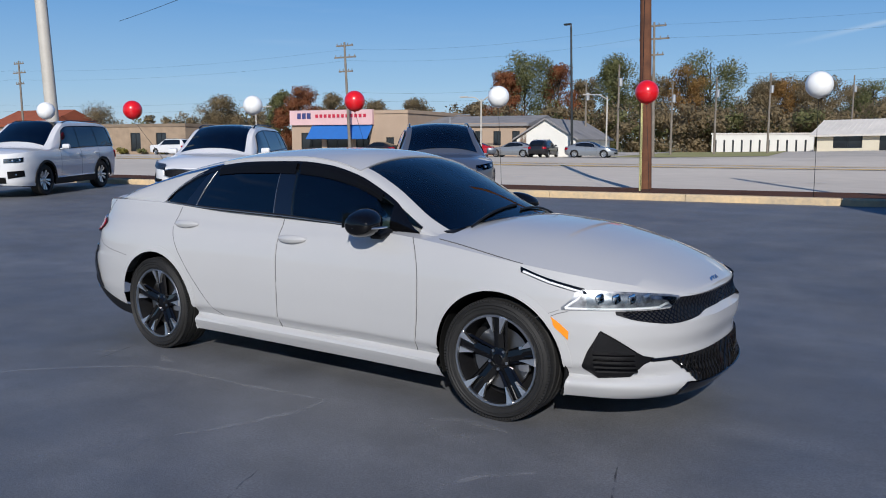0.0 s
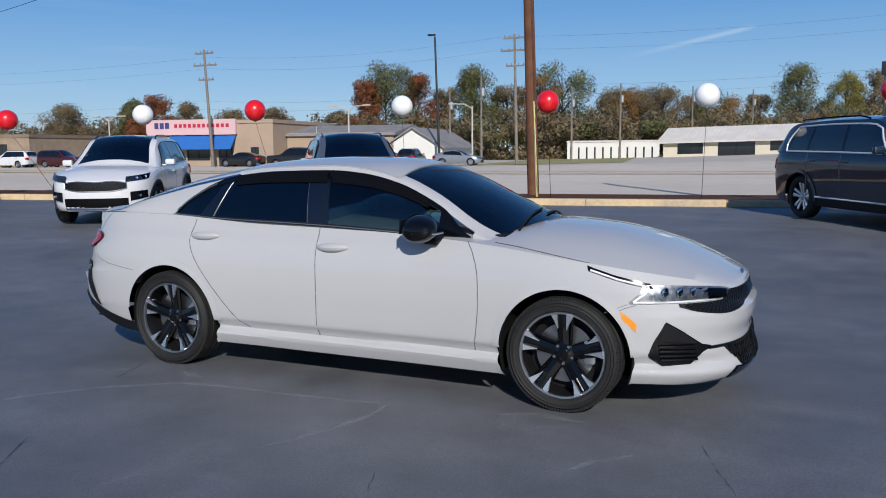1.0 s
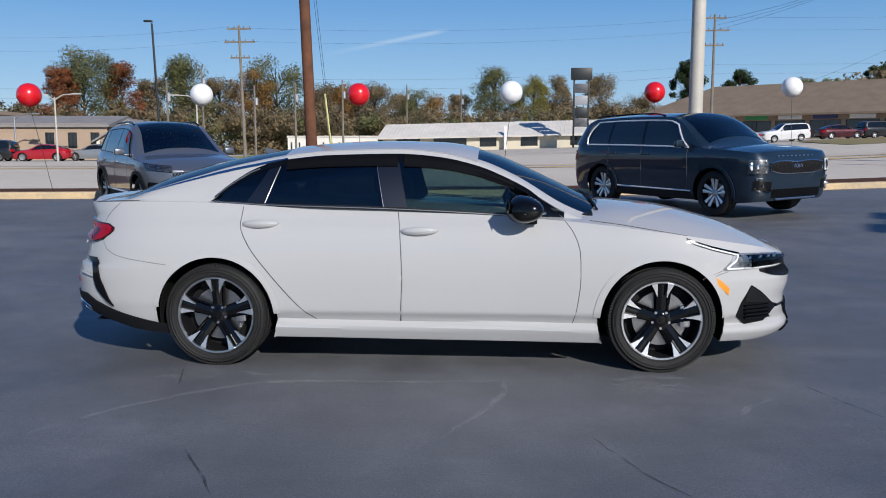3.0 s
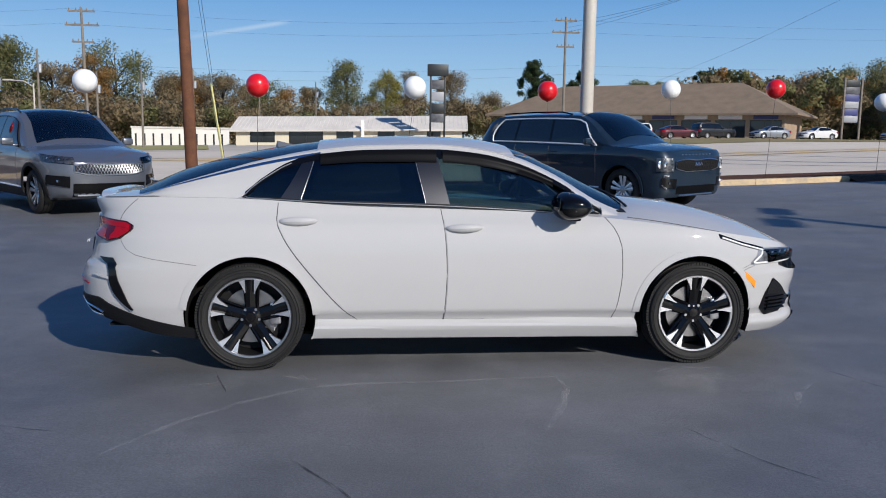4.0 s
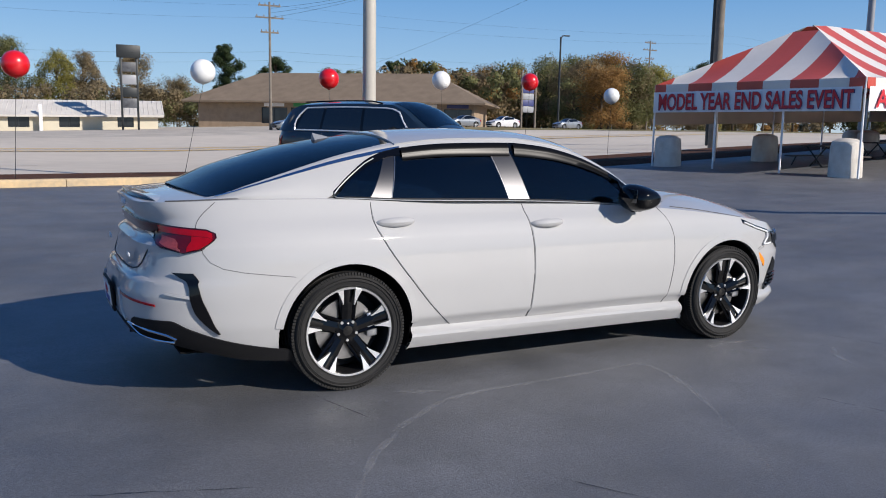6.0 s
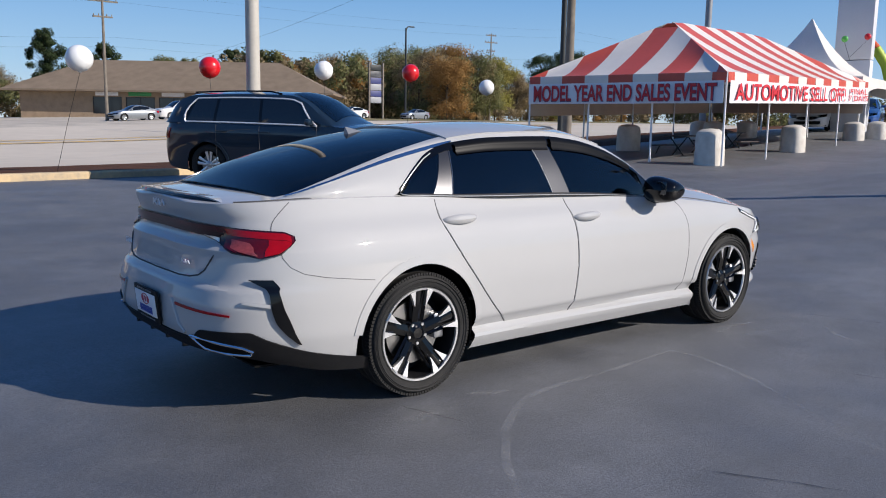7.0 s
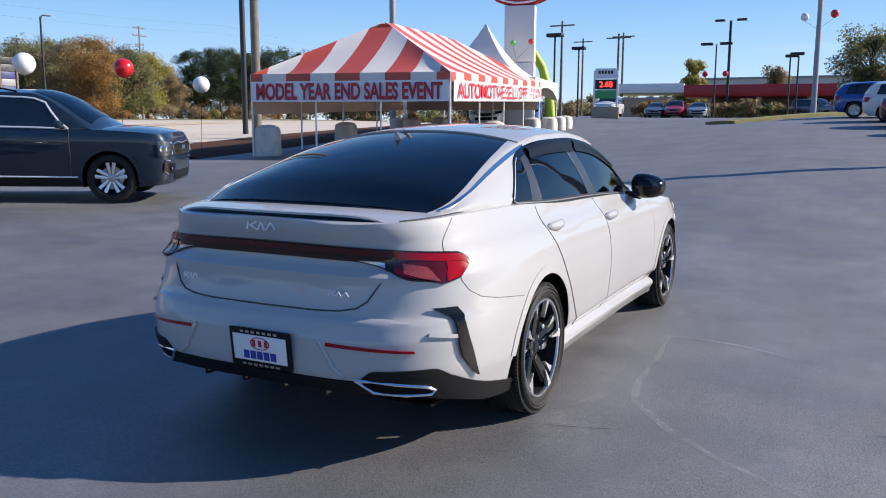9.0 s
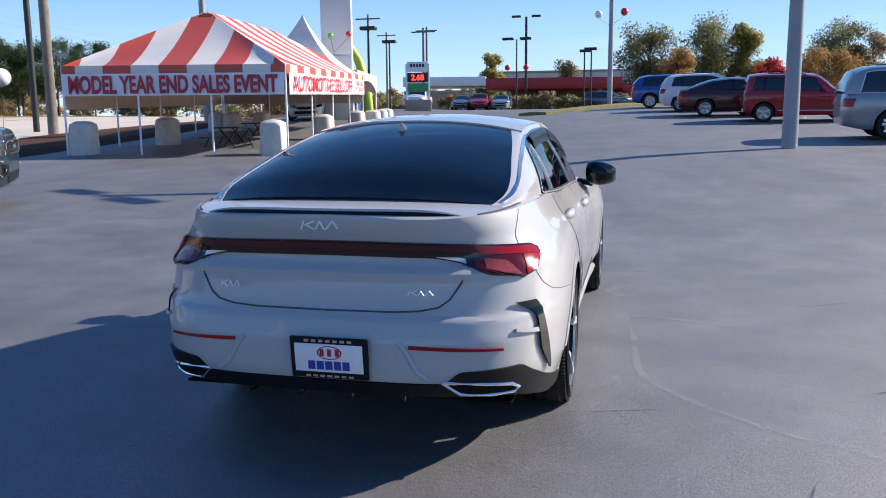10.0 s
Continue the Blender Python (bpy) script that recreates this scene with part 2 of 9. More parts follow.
def skin(f, nu, nv, thick=0.0, off=0.0, bm=None, keep=None):
    """Sheet from f(u, v), u and v in 0..1, moved off along its normal and given a thickness."""
    bm = bm or bmesh.new()
    P = [[Vector(f(i / nu, j / nv)) for j in range(nv + 1)] for i in range(nu + 1)]
    N = []
    for i in range(nu + 1):
        row = []
        for j in range(nv + 1):
            du = P[min(i + 1, nu)][j] - P[max(i - 1, 0)][j]
            dv = P[i][min(j + 1, nv)] - P[i][max(j - 1, 0)]
            n = du.cross(dv)
            row.append(n.normalized() if n.length > 1e-9 else Vector((0, 0, 1)))
        N.append(row)
    T = [[bm.verts.new(P[i][j] + N[i][j] * off) for j in range(nv + 1)] for i in range(nu + 1)]
    for i in range(nu):
        for j in range(nv):
            bm.faces.new((T[i][j], T[i + 1][j], T[i + 1][j + 1], T[i][j + 1]))
    if thick:
        B = [[bm.verts.new(P[i][j] + N[i][j] * (off - thick)) for j in range(nv + 1)] for i in range(nu + 1)]
        for i in range(nu):
            for j in range(nv):
                bm.faces.new((B[i][j], B[i][j + 1], B[i + 1][j + 1], B[i + 1][j]))
        for i in range(nu):
            bm.faces.new((T[i][0], B[i][0], B[i + 1][0], T[i + 1][0]))
            bm.faces.new((T[i][nv], T[i + 1][nv], B[i + 1][nv], B[i][nv]))
        for j in range(nv):
            bm.faces.new((T[0][j], T[0][j + 1], B[0][j + 1], B[0][j]))
            bm.faces.new((T[nu][j], B[nu][j], B[nu][j + 1], T[nu][j + 1]))
    return bm


def lerp(x, pts):
    """Value at x of a line through (x, value) points, softened at the knots."""
    xs = [p[0] for p in pts]
    ys = [p[1] for p in pts]
    if x <= xs[0]:
        return ys[0]
    if x >= xs[-1]:
        return ys[-1]
    k = 0
    while x > xs[k + 1]:
        k += 1
    h = xs[k + 1] - xs[k]
    t = (x - xs[k]) / h

    def slope(i):
        if i <= 0 or i >= len(xs) - 1:
            return (ys[1] - ys[0]) / (xs[1] - xs[0]) if i <= 0 else (ys[-1] - ys[-2]) / (xs[-1] - xs[-2])
        a = (ys[i] - ys[i - 1]) / (xs[i] - xs[i - 1])
        b = (ys[i + 1] - ys[i]) / (xs[i + 1] - xs[i])
        return 0.0 if a * b <= 0 else 2 * a * b / (a + b)
    m0, m1 = slope(k) * h, slope(k + 1) * h
    t2, t3 = t * t, t * t * t
    return (2 * t3 - 3 * t2 + 1) * ys[k] + (t3 - 2 * t2 + t) * m0 + (-2 * t3 + 3 * t2) * ys[k + 1] + (t3 - t2) * m1


def lin(x, pts):
    """Value at x of a straight-sided line through (x, value) points."""
    return float(np.interp(x, [p[0] for p in pts], [p[1] for p in pts]))


# ---------- lie of the land ----------
ROAD_TURN = 9.5
_ca, _sa = math.cos(radians(ROAD_TURN)), math.sin(radians(ROAD_TURN))


def site(u, v):
    """From road axes (u along the road, v across it) to the world's x and y."""
    return u * _ca - v * _sa, u * _sa + v * _ca


HX = [(-60, 0.3), (-20, 0.05), (2.5, 0.0), (8, 0.1), (16, 0.38), (24, 0.75), (30, 1.1), (42, 1.6), (60, 2.1), (120, 2.4)]
HF = [(-90, -0.1), (-60, 0.1), (-15, 0.1), (10, 0.6), (35, 1.4), (50, 2.0), (80, 2.1), (120, 2.4)]
HV = [(3, 0.0), (9, 0.20), (12.5, 0.24), (14, 0.22), (16, 0.14), (20.5, -0.08), (30, -0.10), (45, 0.1), (60, 0.1)]


def ease(t):
    t = min(1.0, max(0.0, t))
    return t * t * (3 - 2 * t)


def ground_z(x, y):
    v = -x * _sa + y * _ca
    w = min(1.0, max(0.0, (v - 50) / 18))
    rise = 0.44 * ease((x - 3) / 11) * ease((8 - y) / 9) * (1 - ease((x - 42) / 18))
    near = rise + lerp(x, HX) * (0.75 if v > 18 else 1.0 - 0.25 * min(1, max(0, (v - 8) / 10))) + lerp(v, HV)
    return near * (1 - w) + lerp(x * _ca + y * _sa, HF) * w


def sheet(name, u0, u1, v0, v1, du, dv, lift, material, label, category, kind="structure"):
    """Strip of ground in road axes that follows the land."""
    bm = bmesh.new()
    nu, nv = max(1, round((u1 - u0) / du)), max(1, round((v1 - v0) / dv))

    def f(a, b):
        x, y = site(u0 + (u1 - u0) * a, v0 + (v1 - v0) * b)
        return x, y, ground_z(x, y) + lift
    skin(f, nu, nv, bm=bm)
    for fc in bm.faces:
        if fc.normal.z < 0:
            fc.normal_flip()
    return tagged(part(name, bm, material), label, category, "", kind)


# ---------- ground, road, kerb ----------
def asphalt_mat(name, base, ior=1.5, level=0.04, rough=(0.8, 0.95)):
    """Sealed asphalt: stains, fine grit, faint sealer sweeps and pale scuffs."""
    m = bpy.data.materials.new(name)
    m.use_nodes = True
    nt = m.node_tree
    b = nt.nodes["Principled BSDF"]
    tc = nt.nodes.new("ShaderNodeTexCoord")

    def noise_node(scale, detail=5, rough=0.6, stretch=None):
        n = nt.nodes.new("ShaderNodeTexNoise")
        n.inputs["Scale"].default_value, n.inputs["Detail"].default_value, n.inputs["Roughness"].default_value = scale, detail, rough
        if stretch:
            mp = nt.nodes.new("ShaderNodeMapping")
            mp.inputs["Scale"].default_value, mp.inputs["Rotation"].default_value = stretch, (0, 0, 0.5)
            nt.links.new(tc.outputs["Object"], mp.inputs[0])
            nt.links.new(mp.outputs[0], n.inputs["Vector"])
        else:
            nt.links.new(tc.outputs["Object"], n.inputs["Vector"])
        return n.outputs["Fac"]

    def rng(src, a, b_, lo, hi):
        r = nt.nodes.new("ShaderNodeMapRange")
        r.inputs[1].default_value, r.inputs[2].default_value, r.inputs[3].default_value, r.inputs[4].default_value = a, b_, lo, hi
        nt.links.new(src, r.inputs[0])
        return r.outputs[0]

    def mul(a, c):
        k = nt.nodes.new("ShaderNodeMath")
        k.operation = 'MULTIPLY'
        nt.links.new(a, k.inputs[0])
        nt.links.new(c, k.inputs[1])
        return k.outputs[0]
    big = rng(noise_node(0.35, 4), 0.3, 0.7, 0.58, 1.42)
    mid = rng(noise_node(2.3, 7, 0.65), 0.3, 0.7, 0.68, 1.34)
    sweep = rng(noise_node(0.6, 5, 0.6, (0.35, 2.2, 1)), 0.3, 0.7, 0.72, 1.30)
    grit = rng(noise_node(85, 4, 0.75), 0.34, 0.66, 0.35, 1.7)
    val = mul(mul(mul(big, mid), sweep), grit)
    vm = nt.nodes.new("ShaderNodeVectorMath")
    vm.operation = 'SCALE'
    vm.inputs[0].default_value = base
    nt.links.new(val, vm.inputs["Scale"])
    # thin pale dust film in patches
    film = mul(rng(noise_node(0.8, 8, 0.72), 0.50, 0.76, 0.0, 0.7), rng(noise_node(7, 6, 0.7, (0.6, 1.6, 1)), 0.35, 0.75, 0.1, 1.0))
    mx = nt.nodes.new("ShaderNodeMix")
    mx.data_type = 'RGBA'
    nt.links.new(film, mx.inputs[0])
    nt.links.new(vm.outputs[0], mx.inputs[6])
    mx.inputs[7].default_value = (0.12 + base[0], 0.12 + base[1], 0.115 + base[2], 1)
    nt.links.new(mx.outputs[2], b.inputs["Base Color"])
    nt.links.new(rng(noise_node(1.3, 5), 0.3, 0.7, rough[0], rough[1]), b.inputs["Roughness"])
    bp = nt.nodes.new("ShaderNodeBump")
    b.inputs["Specular IOR Level"].default_value = level
    b.inputs["IOR"].default_value = ior
    bp.inputs["Strength"].default_value, bp.inputs["Distance"].default_value = 0.6, 0.006
    nt.links.new(noise_node(85, 4, 0.75), bp.inputs["Height"])
    nt.links.new(bp.outputs[0], b.inputs["Normal"])
    return m


ASPHALT = asphalt_mat("sealed_asphalt", (0.048, 0.050, 0.0555), 1.85, 1.0, (0.58, 0.71))
ROAD_MAT = mat("worn_road_asphalt", (0.62, 0.55, 0.46), 0.9, color2=(0.50, 0.445, 0.375), scale=0.06, scale2=0.9, bump=0.2, bscale=40)
CONCRETE = mat("kerb_concrete", (0.66, 0.48, 0.27), 0.85, var=0.35, scale=1.2, bump=0.3, bscale=80, color2=(0.36, 0.30, 0.22))
PALE_CONCRETE = mat("pale_concrete", (0.57, 0.51, 0.43), 0.9, var=0.3, scale=0.4, bump=0.2, bscale=60)
MULCH = mat("pine_mulch", (0.13, 0.055, 0.03), 0.95, bump=0.8, bscale=30, color2=(0.05, 0.028, 0.018), scale=9, scale2=70)
DRY_GRASS = mat("dry_grass", (0.30, 0.23, 0.13), 0.95, bump=0.5, bscale=20, color2=(0.16, 0.16, 0.07), scale=0.25, scale2=9)
LINE_YELLOW = mat("yellow_line_paint", (0.75, 0.45, 0.05), 0.8, var=0.35, scale=2)
LINE_WHITE = mat("white_line_paint", (0.6, 0.6, 0.58), 0.7, var=0.35, scale=2)

# one sheet of land out to the horizon
bm = bmesh.new()
_r = [0, 8, 16, 24, 32, 42, 55, 70, 90, 120, 170, 260, 420, 800, 1600, 3200]
_n = 72
_rings = []
for r in _r[1:]:
    row = []
    for i in range(_n):
        x, y = r * math.cos(2 * math.pi * i / _n), r * math.sin(2 * math.pi * i / _n)
        row.append(bm.verts.new((x, y, ground_z(x, y) - 0.35 - 0.002 * min(r, 400))))
    _rings.append(row)
_c = bm.verts.new((0, 0, -0.35))
for i in range(_n):
    bm.faces.new((_c, _rings[0][i], _rings[0][(i + 1) % _n]))
for A, B in zip(_rings, _rings[1:]):
    for i in range(_n):
        bm.faces.new((A[i], B[i], B[(i + 1) % _n], A[(i + 1) % _n]))
tagged(part("ground", bm, DRY_GRASS), "dry tan grass and earth round the lots and road", "ground", "", "structure")

KERB_V = 13.0
sheet("pavement", -75, 75, -45, KERB_V, 3.0, 2.0, 0.0, ASPHALT, "dark sealed asphalt of the dealership lot", "pavement")
sheet("verge", -75, 75, KERB_V + 0.16, 21.4, 3.0, 0.8, 0.13, MULCH, "strip of brown pine mulch along the kerb", "verge")
sheet("road", -300, 300, 21.2, 63, 6.0, 1.2, 0.02, ROAD_MAT, "wide pale worn asphalt highway", "road")
for vv in (41.2, 44.8):
    sheet("centre_line", -300, 300, vv, vv + 0.55, 6.0, 0.5, 0.06, LINE_YELLOW, "solid yellow line painted on the highway", "road marking")
for vv in (29.5, 57.2):
    for i in range(-9, 14):
        sheet("lane_dash", i * 12, i * 12 + 3, vv, vv + 0.12, 3, 0.2, 0.06, LINE_WHITE, "short white dash painted on the highway", "road marking")
sheet("frontage", -120, 140, 63, 110, 10, 6, 0.0, PALE_CONCRETE, "pale worn paving in front of the roadside businesses", "pavement")


LAWN = mat("thin_lawn", (0.26, 0.27, 0.10), 0.95, bump=0.5, bscale=20, color2=(0.36, 0.31, 0.16), scale=0.2, scale2=6)
sheet("lawn", -15.5, -1.5, 70, 112, 3, 3, 0.04, LAWN, "thin autumn lawn between the house and the storage row", "lawn")


sheet("verge", 40, 150, 60.5, 70, 6, 3, 0.05, DRY_GRASS, "strip of dry grass between the highway and the shops", "verge")


def kerb_run(u0, u1):
    """Kerb stones in a row, each about three metres long."""
    root = empty("kerb", "weathered tan concrete kerb with a rounded edge", "kerb", "", "structure")
    n = round((u1 - u0) / 3.0)
    for i in range(n):
        a, b = u0 + (u1 - u0) * i / n + 0.006, u0 + (u1 - u0) * (i + 1) / n - 0.006
        prof = [(0.0, -0.1), (0.0, 0.115), (0.025, 0.145), (0.12, 0.152), (0.17, 0.152), (0.17, -0.1)]
        bm = bmesh.new()
        rows = []
        for u in (a, (a + b) / 2, b):
            row = []
            for dv, dz in prof:
                x, y = site(u, KERB_V + dv)
                row.append(bm.verts.new((x, y, ground_z(*site(u, KERB_V)) + dz)))
            rows.append(row)
        for A, B in zip(rows, rows[1:]):
            for k in range(len(prof) - 1):
                bm.faces.new((A[k], B[k], B[k + 1], A[k + 1]))
        bm.faces.new(rows[0])
        bm.faces.new(rows[-1][::-1])
        part("kerb_stone", bm, CONCRETE, root)
    return root


kerb_run(-60, 15.2)
# past the last kerb stone the mulch slopes down to the asphalt
def mulch_foot(a, b):
    u = 15.2 + 59.8 * a
    x, y = site(u, KERB_V - 0.30 + 0.48 * b)
    return x, y, ground_z(x, y) + 0.006 + 0.126 * b ** 0.8
bm = skin(mulch_foot, 40, 5, 0.02, 0)
tagged(part("verge", bm, MULCH), "mulch spilling down to the asphalt beside the tent", "verge", "", "structure")

# ---------- vehicles ----------
class Shape:
    """Outer form of a car, its nose along +X; y is given for one half."""

    def __init__(s, W, wx, XF, XR, top, bot, crown, zc, zr, yr, yb, nf=2.8, nr=4.0, xcf=1.25, xcr=-1.35):
        s.W, s.wx, s.XF, s.XR, s.top, s.bot, s.crown = W, wx, XF, XR, top, bot, crown
        s.zc, s.zr, s.yr, s.yb = zc, zr, yr, yb
        s.nf, s.nr, s.xcf, s.xcr = nf, nr, xcf, xcr

    def wid(s, x, z):
        return lerp(z, s.W) * lerp(x, s.wx)

    def yside(s, x, z):
        """Half width at x and height z, rounding into nose and tail."""
        w = s.wid(x, z)
        if x > s.xcf:
            u = min(1.0, (x - s.xcf) / (lerp(z, s.XF) - s.xcf))
            return w * (1 - u ** s.nf) ** (1 / s.nf)
        if x < s.xcr:
            u = min(1.0, (s.xcr - x) / (s.xcr - lerp(z, s.XR)))
            return w * (1 - u ** s.nr) ** (1 / s.nr)
        return w

    def xfront(s, y, z):
        q = min(1.0, abs(y) / s.wid(s.xcf, z))
        return s.xcf + (lerp(z, s.XF) - s.xcf) * (1 - q ** s.nf) ** (1 / s.nf)

    def xrear(s, y, z):
        q = min(1.0, abs(y) / s.wid(s.xcr, z))
        return s.xcr - (s.xcr - lerp(z, s.XR)) * (1 - q ** s.nr) ** (1 / s.nr)

    def outline(s, a, k):
        """Point of the lower body: a runs from the nose's middle to the tail's, k from bottom to top."""
        def run(zz):
            xf, xr = lerp(zz, s.XF), lerp(zz, s.XR)
            if a < 0.3:
                t = a / 0.3 * math.pi / 2
                return s.xcf + (xf - s.xcf) * math.cos(t) ** (2 / s.nf), math.sin(t) ** (2 / s.nf)
            if a > 0.7:
                t = (1 - a) / 0.3 * math.pi / 2
                return s.xcr - (s.xcr - xr) * math.cos(t) ** (2 / s.nr), math.sin(t) ** (2 / s.nr)
            return s.xcf + (s.xcr - s.xcf) * (a - 0.3) / 0.4, 1.0
        zz = 0.6
        for _ in range(3):
            x, q = run(zz)
            zz = lerp(x, s.bot) + (lerp(x, s.top) - lerp(x, s.bot)) * k
        x, q = run(zz)
        return Vector((x, s.wid(x, zz) * q, zz))

    def cabin(s, x, c):
        """Point of the greenhouse at x: c 0..1 up the side, 1..2 over the roof to the middle."""
        yb, zb, yr, zr, zc = lerp(x, s.yb), lerp(x, s.top), lerp(x, s.yr), lerp(x, s.zr), lerp(x, s.zc)
        if c <= 1:
            bulge = 0.018 * math.sin(math.pi * c)
            return Vector((x, yb + (yr - yb) * c + bulge, zb + (zr - zb) * c))
        q = c - 1
        return Vector((x, yr * (1 - q), zr + (zc - zr) * (1 - (1 - q) ** 2.3)))


def shell_mesh(sh, na=150, nk=22, arches=(), R=0.38, zc=0.335):
    """Closed lower body with hood and deck and round wheel openings."""
    bm = bmesh.new()
    A = [i / na for i in range(na + 1)]
    halves = []
    for sg in (-1, 1):
        rows = []
        for a in A:
            row = []
            for k in range(nk + 1):
                p = sh.outline(a, k / nk)
                row.append(bm.verts.new((p.x, sg * p.y, p.z)))
            rows.append(row)
        halves.append(rows)
        for i in range(na):
            for k in range(nk):
                bm.faces.new((rows[i][k], rows[i + 1][k], rows[i + 1][k + 1], rows[i][k + 1]))
    nc = 10
    prev = None
    for i in range(na + 1):
        L, Rr = halves[0][i][nk].co, halves[1][i][nk].co
        cr = lerp(L.x, sh.crown)
        row = [halves[0][i][nk]]
        for j in range(1, nc):
            q = j / nc
            e = 1 - abs(2 * q - 1) ** 2.6
            p = L.lerp(Rr, q)
            row.append(bm.verts.new((p.x, p.y, p.z + cr * e)))
        row.append(halves[1][i][nk])
        if prev:
            for j in range(nc):
                bm.faces.new((prev[j], row[j], row[j + 1], prev[j + 1]))
        prev = row
    bmesh.ops.remove_doubles(bm, verts=bm.verts, dist=0.0008)
    for xw in arches:
        inside = [v for v in bm.verts if abs(v.co.y) > 0.45 and (v.co.x - xw) ** 2 + (v.co.z - zc) ** 2 < R * R]
        ins = set(inside)
        kill = []
        for v in inside:
            if any(e.other_vert(v) not in ins for e in v.link_edges):
                d = Vector((v.co.x - xw, 0, v.co.z - zc))
                if d.length < 1e-4:
                    d = Vector((0, 0, 1))
                d = d.normalized() * R
                v.co.x, v.co.z = xw + d.x, zc + d.z
            else:
                kill.append(v)
        bmesh.ops.delete(bm, geom=kill, context='VERTS')
        bad = [f for f in bm.faces if all(abs(math.hypot(v.co.x - xw, v.co.z - zc) - R) < 1e-3 for v in f.verts)]
        bmesh.ops.delete(bm, geom=bad, context='FACES')
    return bm


def tyre_mesh(R, width, rim):
    bm = bmesh.new()
    w = width / 2
    prof = [(rim, -w * 0.86), (rim + 0.012, -w * 0.98), (rim + (R - rim) * 0.5, -w * 1.02), (R - 0.03, -w * 0.95), (R - 0.008, -w * 0.80)]
    for g in (-0.5, 0.0, 0.5):
        prof += [(R, (g - 0.20) * w), (R, (g - 0.07) * w), (R - 0.008, (g - 0.05) * w), (R - 0.008, (g + 0.05) * w), (R, (g + 0.07) * w)]
    prof += [(R - 0.008, w * 0.80), (R - 0.03, w * 0.95), (rim + (R - rim) * 0.5, w * 1.02), (rim + 0.012, w * 0.98), (rim, w * 0.86)]
    lathe(bm, prof, 56)
    return bm


